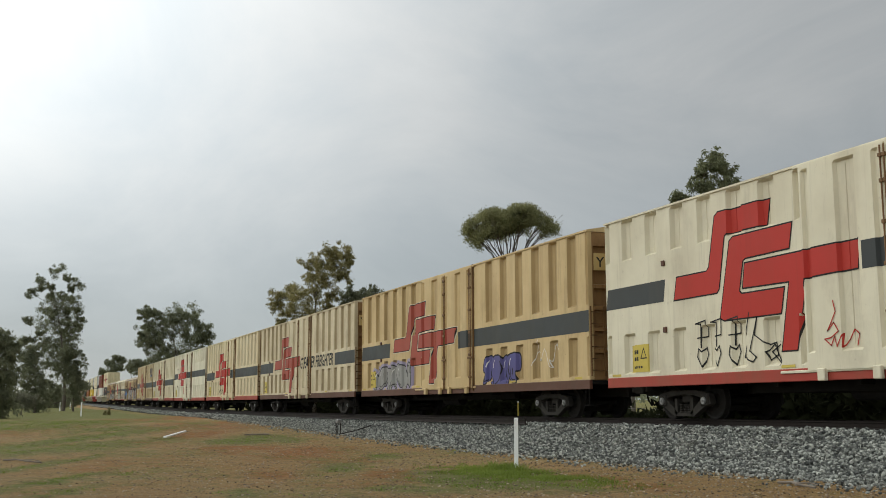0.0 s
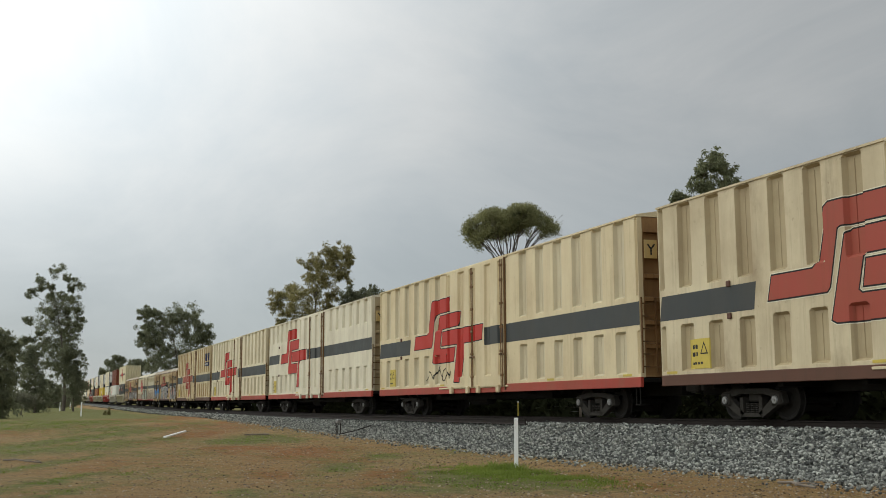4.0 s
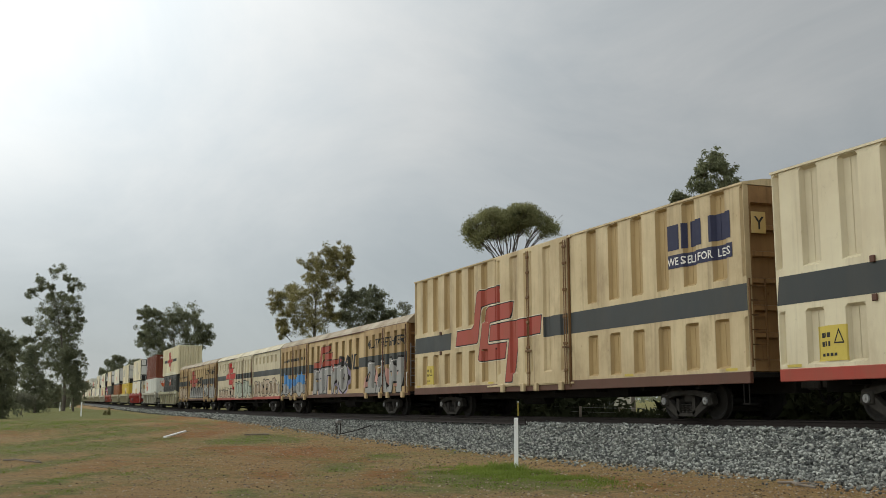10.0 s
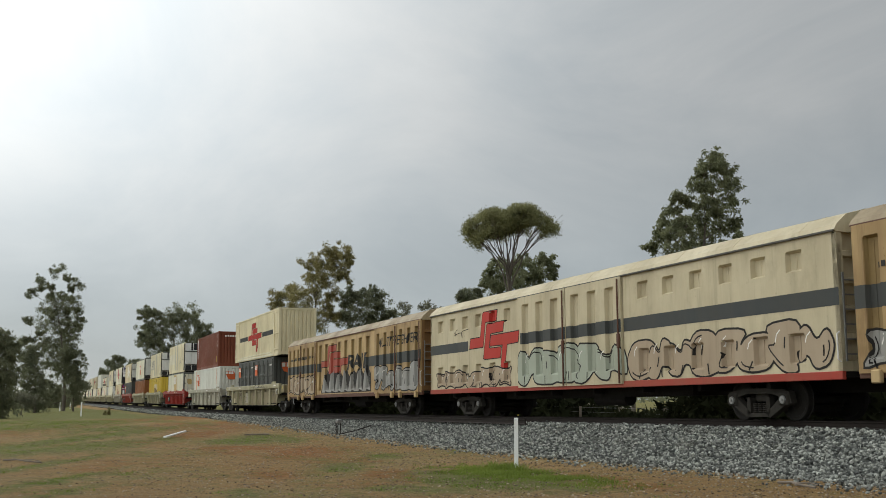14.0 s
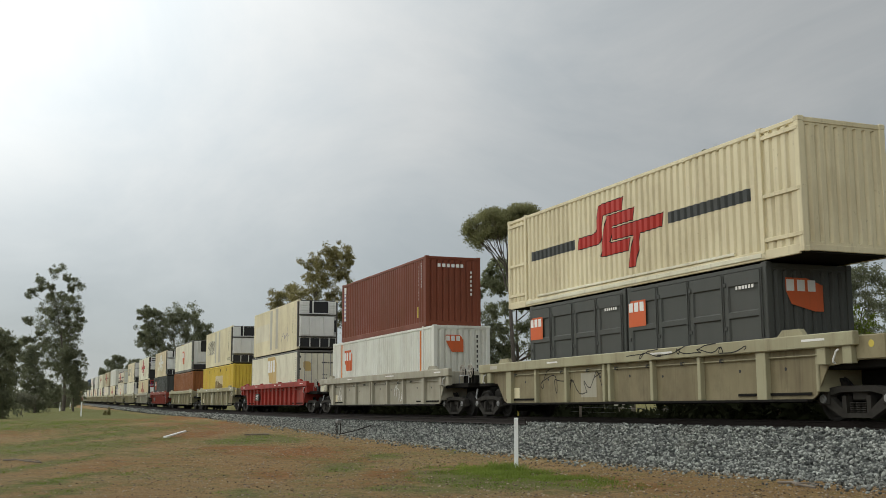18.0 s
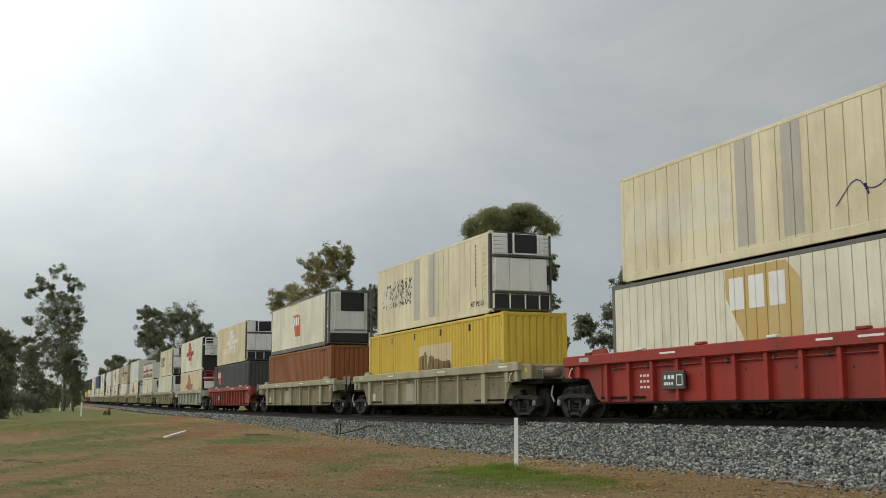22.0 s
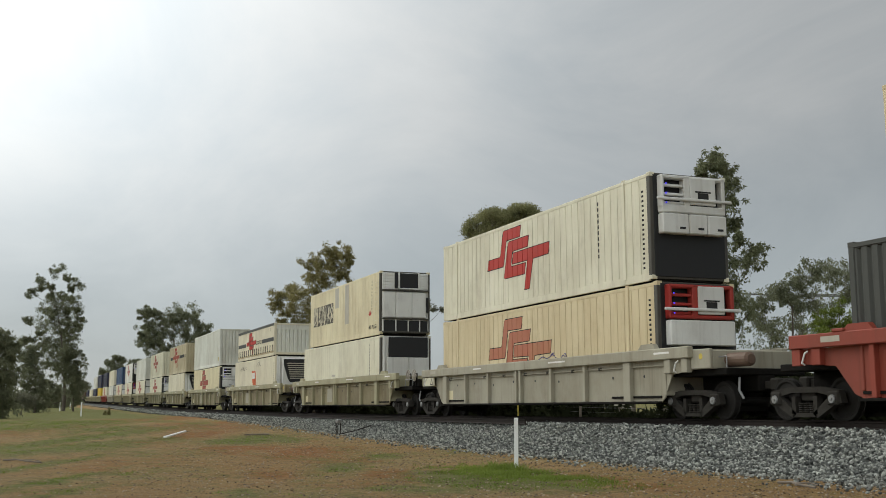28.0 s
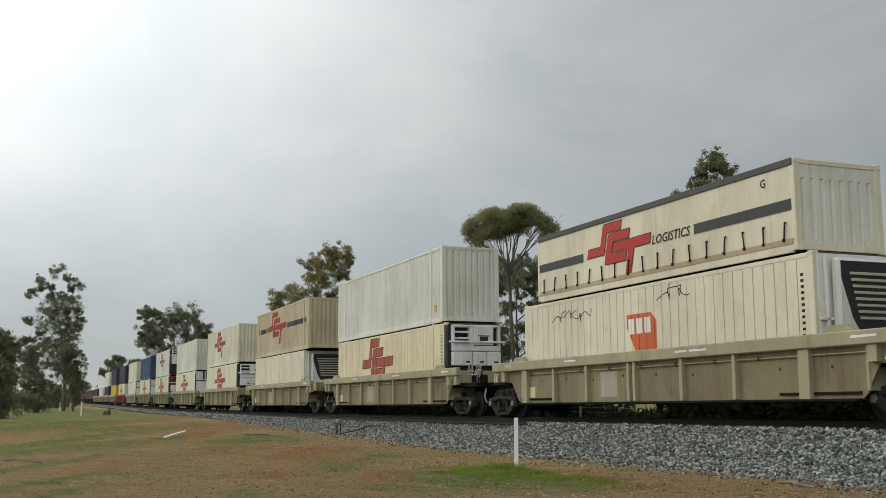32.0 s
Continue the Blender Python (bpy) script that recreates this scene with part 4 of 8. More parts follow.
    for i in range(8):
        ub.box(R + 2 + i * 2.6, R + 2.15 + i * 2.6, -1.25, 1.25, 0.7, 0.9)
    part("underframe", ub, M["under"], w)
    for x in (R + 3.1, F - 3.1):
        bogie(w, x, True)
    coupler(w, F, 1), coupler(w, R, -1)
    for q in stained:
        lay_on(sheets, [q], hw, w, "pocket_tone", "pocket_rust", 0.002)
    for a, b in ((R, em[0] - 0.15), (em[0] + em[2] * 1.02 + (2.5 if style == "doors_at_ends" else 0), F)):
        lay_on(sheets, [rect(a, b, *st)], hw, w, "stripe", "stripe", 0.004, "charcoal painted stripe")
    lay_on(sheets, emblem(*em, 0.03), hw, w, "emblem_outline", "outline", 0.006)
    for k in range(3):
        lay_on(sheets, emblem(*em, 0.0, k), hw, w, "emblem_band", red, 0.008, "red angular painted band")
    extras(w, sheets, F, R, hw)
    TRAIN.append((w, u_front - F, 0.0))


def van_words(w, sheets, F, R, hw, seed):
    lay_on(sheets, words("MULTI-FREIGHTER", F - 5.55, 2.98, 0.42, 4.95, 0.2, 0.012), hw, w, "lettering", "letter", 0.01, "charcoal slanted lettering")
    lay_on(sheets, words("RAIL", F - 10.6, 2.14, 0.74, 3.4, 0.18, 0.02), hw, w, "lettering", "letter", 0.01, "large charcoal slanted lettering")
    lay_on(sheets, bars(R + 0.6, R + 1.5, 2.96, 3.08, 5, seed) + bars(R + 1.75, R + 4.6, 2.98, 3.14, 16, seed + 1) + bars(R + 4.75, R + 5.7, 3.0, 3.14, 6, seed + 2), hw, w, "web_address_bars", "letter", 0.01, "faded line of small lettering")


def van_a(w, sheets, F, R, hw):
    van_words(w, sheets, F, R, hw, 4)
    piece(sheets, hw, w, "MTWO", F - 15.4, 1.06, 6.6, 1.28, "gr_silver", "gr_violet", 0.3, "silver sprayed block letter with black edge")
    flare = [tris([(F - 6.1 + 1.45 * k, 1.25), (F - 5.2 + 1.45 * k, 1.2), (F - 5.35 + 1.45 * k, 1.75), (F - 5.7 + 1.45 * k, 2.15), (F - 5.8 + 1.45 * k, 1.7)]) for k in range(4)]
    lay_on(sheets, [q for f_ in flare for q in f_], hw, w, "mural_flares", "gr_pink", 0.006)
    piece(sheets, hw, w, "2AM", F - 5.8, 0.99, 4.8, 1.42, "gr_silver", None, 0.06, "silver sprayed block letter with black edge")
    mural(sheets, hw, w, R + 0.4, 0.98, 5.6, 0.9, 5, "gr_silver", 17, None, "silver spray-painted mural")
    r = random.Random(5)
    n = 30
    up_ = [(R + 5.75 - 4.75 * k / n, 2.08 + 0.17 * math.sin(7.5 * k / n + 0.4) + (0.13 if k % 3 == 0 else -0.05) * r.uniform(0.4, 1.2)) for k in range(n + 1)]
    down = [(R + 1.0 + 4.75 * k / n, 1.62 + 0.12 * math.sin(7.5 * k / n + 2.2) - (0.12 if k % 4 == 0 else -0.03) * r.uniform(0.4, 1.2)) for k in range(n + 1)]
    blot = tris(down + up_)
    lay_on(sheets, blot, hw, w, "sprayed_patch", "gr_sky", 0.021, "bright blue sprayed patch")


def van_b(w, sheets, F, R, hw):
    mural(sheets, hw, w, F - 14.7, 1.0, 6.2, 1.2, 4, "gr_mint", 23, None, "pale green spray-painted mural")
    mural(sheets, hw, w, F - 8.0, 1.0, 7.7, 1.15, 7, "gr_peach", 29, None, "peach spray-painted mural")
    mural(sheets, hw, w, R + 0.8, 1.0, 6.5, 0.7, 7, "gr_peach", 31, None, "peach spray-painted mural")
    lay_on(sheets, scribble(R + 2.2, 2.85, 1.6, 0.3, 4, 9, 0.03), hw, w, "spray_tag", "letter", 0.012)


def van_c(w, sheets, F, R, hw):
    van_words(w, sheets, F, R, hw, 6)
    r = random.Random(3)
    spikes = []
    dark = [(R + 7.4, 1.06), (R + 16.1, 1.06)] + [(R + 16.1 - 0.58 * k, 2.05 + (0.28 if k % 2 else -0.12) + r.uniform(-0.1, 0.1)) for k in range(15)]
    lay_on(sheets, tris(dark), hw, w, "mural_ground", "outline", 0.008, "black jagged sprayed ground")
    x = R + 7.6
    for i in range(14):
        up_ = i % 2
        t = [(x, 1.1 + 0.1 * up_), (x + 0.62, 1.1), (x + (0.1 if up_ else 0.5) + r.uniform(-0.1, 0.1), 2.2 + r.uniform(-0.3, 0.1))]
        spikes.append(t)
        x += 0.6
    for q in spikes:
        lay_on(sheets, [q], hw, w, "mural_spike", "gr_silver", 0.011, "jagged silver spray-painted spike")
    mural(sheets, hw, w, R + 0.5, 1.02, 5.7, 1.1, 6, "gr_peach", 37, None, "faded spray-painted mural")
    mural(sheets, hw, w, F - 6.0, 1.02, 5.4, 1.2, 5, "gr_silver", 41, None, "silver spray-painted mural")


low_van(30.55, 23.05, "tan_dirty", "doors_at_ends", "brown_sill", "grimy tan rounded-roof van covered in sprayed murals", (-3.85, 1.55, 5.4, 1.95), "red_faded", van_a)
low_van(7.05, 22.8, "beige", "doors_mid", "red_sill", "grimy beige rounded-roof van with red emblem and outlined murals", (11.4 - 18.9, 1.48, 4.2, 2.15), "red", van_b)
low_van(-16.69, 22.86, "van_tan", "doors_at_ends", "brown_sill", "rust-streaked tan rounded-roof van with jagged silver mural", (-11.43 + 7.34, 1.6, 5.2, 1.9), "red_faded", van_c)


# ---- well wagons ----
def well_wagon(u_front, length, body, label, marks=0, gear="wheels", far=False):
    """A double-stack well wagon: deep side girders with ribs, end platforms over the bogies, hand-brake wheels or a tank."""
    w = thing("well_wagon", label, "freight wagon", "double-stack well wagons of the train")
    F, R, mt, hw = length * 0.5, -length * 0.5, M[body], 1.46
    for s in (-1, 1):
        y0, y1 = (-hw, -hw + 0.12) if s < 0 else (hw - 0.12, hw)
        g = part("side_girder", Build().box(R, F, y0 - (0.05 if s < 0 else 0), y1 + (0.05 if s > 0 else 0), 1.50, 1.79, 0.02), mt, w, "deep top chord of the side girder")
        web = [(R + 1.95, 0.45), (F - 1.45, 0.45), (F - 1.30, 0.55), (F - 0.95, 1.12), (F - 0.1, 1.2), (F - 0.1, 1.5), (R + 0.05, 1.5), (R + 0.05, 1.2), (R + 1.2, 1.12), (R + 1.7, 0.55)]
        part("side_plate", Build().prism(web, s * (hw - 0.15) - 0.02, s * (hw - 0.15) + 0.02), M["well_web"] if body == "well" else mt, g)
        if far and s > 0:
            continue
        rib = mesh_of(Build().box(-0.065, 0.065, 0, 0.16, 0.47, 1.5, 0.012), "rib", mt)
        wide = mesh_of(Build().box(-0.17, 0.17, 0, 0.16, 0.43, 1.5, 0.012), "wide_rib", mt)
        short = mesh_of(Build().box(-0.13, 0.13, 0, 0.16, 1.15, 1.5, 0.012), "short_rib", mt)
        ribs = [(0.15, short), (0.75, short), (2.35, wide), (4.3, rib), (6.3, rib), (8.55, rib), (8.85, rib), (11.0, rib), (13.1, rib), (15.45, wide), (17.4, short), (18.15, short)]
        if body in ("well_red", "well_rust"):
            ribs = [(0.15, short), (0.75, short), (17.4, short), (18.15, short)] + [(2.3 + 1.1 * i, rib) for i in range(13)]
        for x, me in ribs:
            x = R + x * length / 18.4
            part(("rib" if me is rib else "wide_rib" if me is wide else "short_rib"), me, None, g, "", pose(x, -hw if s < 0 else hw - 0.16, 0))
        part("foot_rail", Build().tube((R + 2.6, s * (hw - 0.08), 1.36), (F - 0.9, s * (hw - 0.08), 1.36), 0.016, n=5), mt, g)
    part("bottom_rail", Build().box(R + 1.95, F - 1.45, -hw - 0.01, -hw + 0.14, 0.40, 0.46, 0.01).box(R + 1.95, F - 1.45, hw - 0.14, hw + 0.01, 0.40, 0.46, 0.01), M["under"], w)
    fl = Build()
    for i in range(7):
        x = R + 2.2 + i * (length - 4.2) / 6
        part("cross_bearer", Build().box(x - 0.15, x + 0.15, -hw + 0.14, hw - 0.14, 0.46, 0.53), M["under"], w)
    fl.box(R + 1.95, R + 4.2, -hw + 0.1, hw - 0.1, 0.54, 0.60).box(F - 3.9, F - 1.45, -hw + 0.1, hw - 0.1, 0.54, 0.60)
    part("well_floor", fl, M["under"], w)
    for s, e in ((1, F), (-1, R)):
        a, b = (e - 1.2, e + 1.05) if s > 0 else (e - 0.75, e + 1.9)
        part("end_platform", Build().box(a, b, -1.15, 1.15, 1.06, 1.22, 0.02).box(a, b, -0.25, 0.25, 0.68, 1.06, 0.02), M["under"], w, "grimy dark end platform over the bogie")
        xb = e - 1.25 if s > 0 else e + 1.95
        part("bulkhead", Build().box(xb - 0.05, xb + 0.05, -hw + 0.1, hw - 0.1, 0.6, 1.72, 0.02), mt, w)
        bogie(w, e - 0.45 if s > 0 else e - 0.08, not far)
        coupler(w, e + 1.05 if s > 0 else e - 0.75, s)
    if not far:
        hole = mesh_of(Build().lathe([(-0.004, 0.0), (-0.004, 0.04), (0.0, 0.04), (0.0, 0.0)], 8, (0, 0, 0), "y"), "drain_hole", M["black"])
        clip_ = mesh_of(Build().box(-0.04, 0.04, -0.03, 0.06, -0.035, 0.05, 0.01), "rod_clip", M["frame_grime"])
        for i in range(9):
            x = R + 3.0 + i * (length - 5.6) / 8
            part("drain_hole", hole, None, w, "", pose(x + 0.35, -hw + 0.128, 1.13 + 0.05 * math.sin(i * 2.3)))
            part("rod_clip", clip_, None, w, "", pose(x - 0.3, -hw + 0.08, 1.36))
        for x in (F - 1.9, R + 1.2 + 0.8):
            part("guide", Build().prism([(x - 0.42, 1.79), (x + 0.42, 1.79), (x + 0.3, 1.93), (x - 0.25, 1.93)], -hw - 0.01, -hw + 0.12), mt, w, "angled container guide block")
        part("grab_iron", Build().bent([(F - 0.55, -hw - 0.02, 1.16), (F - 0.55, -hw - 0.09, 1.2), (F - 0.45, -hw - 0.09, 1.4), (F - 0.45, -hw - 0.02, 1.44)], 0.02), M["mark_white"], w)
        part("grab_iron", Build().bent([(R + 0.45, -hw - 0.02, 1.16), (R + 0.45, -hw - 0.09, 1.2), (R + 0.55, -hw - 0.09, 1.4), (R + 0.55, -hw - 0.02, 1.44)], 0.02), M["mark_white"], w)
        part("brake_hose", Build().bent([(F + 1.0, -0.75, 1.0), (F + 1.1, -0.85, 0.7), (F + 1.2, -0.8, 0.5)], 0.03), M["steel"], w)
        sh = sheet(R, F, 1.5, 1.79)
        lay_on([sh], [rect(F - 1.5, F - 0.8, 1.64, 1.69), rect(F - 7.0, F - 6.3, 1.64, 1.69), rect(R + 5.2, R + 5.9, 1.64, 1.69), rect(R + 11.0, R + 11.5, 1.64, 1.69)], hw + 0.05, w, "chord_marks", "mark_white", 0.004)
        lay_on([sh], [rect(R + 1.0, R + 1.55, 1.6, 1.72)], hw + 0.05, w, "chord_plate", "patch", 0.004)
        sp = sheet(R + 2.0, F - 1.5, 0.46, 1.49)
        if marks == 1:
            lay_on([sp], scribble(R + 4.0, 0.6, 4.6, 0.8, 7, 77, 0.035), hw - 0.13, w, "spray_tag", "outline", 0.004, "black spray-can tags")
            lay_on([sh], scribble(F - 8.6, 1.52, 5.6, 0.22, 9, 78, 0.03), hw + 0.05, w, "spray_tag", "outline", 0.006)
        elif marks == 2:
            lay_on([sp], scribble(R + 11.5, 0.58, 1.7, 0.72, 11, 79, 0.055), hw - 0.13, w, "spray_tag", "mark_white", 0.004, "white spray-can scrawl")
            lay_on([sp], scribble(R + 2.8, 0.6, 0.9, 0.5, 6, 80, 0.05), hw - 0.13, w, "spray_tag", "mark_white", 0.004)
        elif marks == 3:
            pl = part("data_panel", Build().box(R + 5.2, R + 6.2, -hw - 0.02, -hw + 0.05, 0.75, 1.2, 0.01), M["grey_dark"], w, "dark data panel with pale marks")
            part("data_marks", sheet(R + 5.2, R + 6.2, 0.7, 1.3).lay(bars(R + 5.3, R + 5.8, 1.0, 1.1, 3, 1) + bars(R + 5.3, R + 5.75, 0.85, 0.93, 4, 2) + stroke([(R + 5.88, 0.85), (R + 6.12, 0.85), (R + 6.12, 1.1), (R + 5.88, 1.1), (R + 5.88, 0.85)], 0.03), side(hw + 0.02), 0.004), M["mark_white"], pl)
            lay_on([sp], bars(R + 3.95, R + 4.6, 1.1, 1.16, 4, 3) + bars(R + 3.95, R + 4.6, 0.95, 1.01, 4, 4) + bars(R + 3.95, R + 4.6, 0.8, 0.86, 4, 5), hw - 0.13, w, "stencil_marks", "mark_white", 0.006)
        if body == "well_grey":
            pl = part("data_panel", Build().box(R + 0.32, R + 1.25, -hw - 0.025, -hw + 0.05, 1.16, 1.47, 0.01), M["pale"], w, "pale data panel with a triangle mark")
            part("triangle_mark", sheet(R + 0.3, R + 1.3, 1.1, 1.5).lay(stroke([(R + 0.95, 1.22), (R + 1.18, 1.22), (R + 1.065, 1.42), (R + 0.95, 1.22)], 0.03), side(hw + 0.025), 0.004), M["letter"], pl)
        if marks != 3:
            lay_on([sp], [rect(R + 1.25 + 1.0, R + 2.9, 0.62, 0.95)], hw - 0.13, w, "data_panel", "cream", 0.003, "small pale data panel")
            lay_on([sp], [rect(R + 7.0, R + 7.9, 0.6, 1.3)], hw - 0.13, w, "paint_patch", "well_grey", 0.003)
        if gear == "wheels":
            for x in ((F + 0.25,) if body in ("well_red", "well_rust") else (F + 0.25, F + 1.0)):
                hb = part("hand_brake", Build().box(x - 0.04, x + 0.04, -0.98, -0.9, 1.2, 1.76, 0.01).box(x - 0.18, x + 0.18, -0.92, -0.75, 1.2, 1.5, 0.02), M["under"], w)
                wb = Build()
                pts = [(x + 0.23 * math.cos(g * math.pi / 9), -1.04, 1.66 + 0.23 * math.sin(g * math.pi / 9)) for g in range(19)]
                wb.bent(pts, 0.018, 5)
                for g in range(6):
                    wb.tube((x, -1.04, 1.66), (x + 0.22 * math.cos(g * math.pi / 3), -1.04, 1.66 + 0.22 * math.sin(g * math.pi / 3)), 0.014, n=5)
                wb.tube((x, -0.95, 1.66), (x, -1.07, 1.66), 0.05, n=8)
                part("brake_wheel", wb, M["wheel_rim"], hb, "rusty pale spoked hand-brake wheel")
        else:
            tk = Build().lathe([(F + 0.72, 0.0), (F + 0.74, 0.11), (F + 0.8, 0.17), (F + 1.55, 0.17), (F + 1.61, 0.11), (F + 1.62, 0.0)], 16, (0, -0.85, 1.42), "x")
            part("air_tank", tk, M["hopper"], w, "rusty brown round air reservoir on the end platform")
            ep = part("end_plate", Build().box(F - 0.1, F + 0.7, -1.36, -1.26, 1.22, 1.70, 0.02).box(F + 0.62, F + 0.7, -1.26, 1.2, 1.22, 1.66, 0.02), M["well_web"] if body != "well_grey" else mt, w, "grimy end plate with a round label")
            part("round_label", Build().lathe([(-1.364, 0.0), (-1.364, 0.075), (-1.36, 0.075)], 14, (F + 0.33, 0, 1.52), "y"), M["plate_yellow"], ep)
            part("end_box", Build().box(F - 1.2, F - 0.02, -1.2, 1.2, 1.22, 1.72, 0.02), mt, w)
        hr = Build().bent([(F + 0.1, -1.1, 1.22), (F + 0.1, -1.1, 1.5), (F + 1.0, -1.1, 1.5), (F + 1.0, -1.1, 1.22)], 0.016)
        part("hand_rail", hr, M["steel"], w)
        if body in ("well_red", "well_rust"):
            for i in range(7):
                x = R + 1.5 + i * (length - 3) / 6
                part("lug", Build().box(x - 0.17, x + 0.17, -hw - 0.06, -hw + 0.1, 1.79, 1.86, 0.015), M["mark_white"] if i % 2 else mt, w)
    TRAIN.append((w, u_front - F, 0.0))
    return w


# ---- containers ----
def cooling_unit(c, X, h, kind):
    """The refrigeration machine on a container's front end."""
    if kind == "old":
        u = part("cooling_unit", Build().box(X, X + 0.05, -1.12, 1.12, 0.08, h - 0.08, 0.01), M["unit_white"], c, "white cooling unit with a black fan screen")
        part("fan_screen", Build().box(X + 0.06, X + 0.1, -0.28, 0.62, h - 0.78, h - 0.1, 0.01), M["black"], u)
        part("screen_frame", Build().box(X + 0.05, X + 0.13, -0.34, -0.28, h - 0.84, h - 0.06, 0.01).box(X + 0.05, X + 0.13, 0.62, 0.68, h - 0.84, h - 0.06, 0.01).box(X + 0.05, X + 0.13, -0.34, 0.68, h - 0.84, h - 0.78, 0.01), M["unit_white"], u)
        part("side_vent", Build().box(X + 0.05, X + 0.08, -0.52, -0.36, h - 0.8, h - 0.08), M["black"], u)
        for a, b in ((-1.1, -0.56), (0.72, 1.1)):
            for i in range(5):
                part("slat", Build().box(X + 0.04, X + 0.075, a, b, h - 0.8 + i * 0.145, h - 0.68 + i * 0.145, 0.01), M["unit_white"], u)
        part("ledge", Build().box(X, X + 0.2, -1.15, 1.15, h - 0.94, h - 0.86, 0.01), M["frame_grime"], u)
        part("ledge", Build().box(X, X + 0.16, -1.15, 1.15, 0.66, 0.72, 0.01), M["frame_grime"], u)
        for a, b in ((-1.08, -0.5), (-0.49, 0.3), (0.31, 0.98)):
            part("access_panel", Build().box(X + 0.05, X + 0.17, a, b, 0.74, h - 0.97, 0.03), M["unit_white"], u)
        part("control_box", Build().box(X + 0.1, X + 0.19, 0.99, 1.1, 1.0, 1.7, 0.02), M["black"], u)
        part("bottom_grille", Build().box(X + 0.05, X + 0.09, -1.1, 1.1, 0.1, 0.62), M["black"], u)
        for y in (-1.12, -0.5, 0.1, 0.66, 1.08):
            part("grille_bar", Build().box(X + 0.05, X + 0.13, y, y + 0.05, 0.12, 0.66, 0.006), M["unit_white"], u)
        part("grille_sill", Build().box(X + 0.05, X + 0.13, -1.12, 1.12, 0.06, 0.12), M["frame_grime"], u)
        part("drain_pipe", Build().bent([(X + 0.1, 1.13, h - 0.1), (X + 0.12, 1.13, h - 1.0), (X + 0.2, 1.12, h - 1.2), (X + 0.14, 1.13, 0.8), (X + 0.12, 1.13, 0.1)], 0.03), M["frame_grime"], u)
        hz = Build()
        for i in range(6):
            hz.box(X + 0.2, X + 0.206, -0.5 + i * 0.09, -0.45 + i * 0.09, h - 0.93, h - 0.87)
        part("hazard_marks", hz, M["hatch"], u)
    elif kind in ("slat", "slat_red"):
        red = kind == "slat_red"
        u = part("cooling_unit", Build().box(X, X + 0.05, -1.12, 1.12, 0.08, h - 0.06, 0.01), M["black"], c, "cooling unit with slatted grilles and a bumper bar")
        shell = M["unit_red"] if red else M["unit_white"]
        part("shell", Build().box(X + 0.04, X + 0.28, -1.0, 1.02, h - 1.0 if red else h - 1.12, h - 0.9, 0.03).box(X + 0.04, X + 0.28, -1.0, 1.02, h - 0.2, h - 0.1, 0.03).box(X + 0.04, X + 0.28, -1.0, -0.92, h - 1.0, h - 0.1, 0.02).box(X + 0.04, X + 0.28, -0.3, -0.12, h - 0.95, h - 0.1, 0.02).box(X + 0.04, X + 0.28, 0.9, 1.02, h - 1.0, h - 0.1, 0.02), shell, u)
        for i in range(3):
            part("slat", Build().box(X + 0.14, X + 0.24, -0.92, -0.3, h - 0.42 - i * 0.24, h - 0.34 - i * 0.24, 0.02), shell, u)
            part("marker_light", Build().lathe([(0, 0.0), (0, 0.024), (0.012, 0.02), (0.016, 0.0)], 10, (X + 0.27, -0.86, h - 0.34 - i * 0.26), "x"), M["lamp_blue"], u, "small blue marker light")
        part("label_panel", Build().box(X + 0.24, X + 0.30, -0.12, 0.7, h - 0.88, h - 0.14, 0.02), M["unit_white"], u)
        part("maker_mark", Build().box(X + 0.30, X + 0.306, 0.12, 0.46, h - 0.75, h - 0.55).box(X + 0.30, X + 0.306, 0.04, 0.54, h - 0.54, h - 0.5), M["letter"], u)
        part("bumper_bar", Build().box(X + 0.28, X + 0.36, -1.18, 1.18, h - 0.80, h - 0.72, 0.02), M["unit_white"], u)
        if not red:
            for a, b in ((-1.0, -0.18), (-0.16, 0.4), (0.42, 1.02)):
                part("lower_panel", Build().box(X + 0.04, X + 0.3, a, b, h - 1.68, h - 1.14, 0.03), M["unit_white"], u)
                part("latch", Build().box(X + 0.3, X + 0.31, b - 0.3, b - 0.12, h - 1.56, h - 1.5), M["black"], u)
        else:
            part("lower_panel", Build().box(X + 0.04, X + 0.3, -1.0, 1.02, h - 1.7, h - 1.04, 0.03), M["unit_white"], u)
    elif kind == "dark":
        u = part("cooling_unit", Build().box(X, X + 0.05, -1.12, 1.12, 0.08, h - 0.06, 0.01), M["unit_white"], c, "cooling unit with a wide black screen")
        part("fan_screen", Build().box(X + 0.05, X + 0.12, -0.85, 1.05, h - 1.0, h - 0.08, 0.02), M["black"], u)
        part("lower_panel", Build().box(X + 0.05, X + 0.2, -0.95, 0.1, h - 2.1, h - 1.02, 0.03), M["unit_white"], u)
        part("lower_panel", Build().box(X + 0.05, X + 0.2, 0.12, 1.08, h - 2.1, h - 1.02, 0.03), M["unit_white"], u)
        part("stay", Build().box(X + 0.05, X + 0.14, -1.1, -1.02, 0.1, h - 0.1, 0.02), M["unit_white"], u)
    elif kind == "screen":
        u = part("cooling_unit", Build().box(X, X + 0.05, -1.12, 1.12, 0.08, h - 0.06, 0.01), M["unit_white"], c, "cooling unit with a black screen and tank below")
        part("fan_screen", Build().box(X + 0.18, X + 0.22, -0.42, 0.88, h - 1.08, h - 0.06, 0.03), M["black"], u)
        part("shell", Build().box(X + 0.05, X + 0.18, -0.75, 0.95, h - 2.1, h - 0.05, 0.05), M["unit_white"], u)
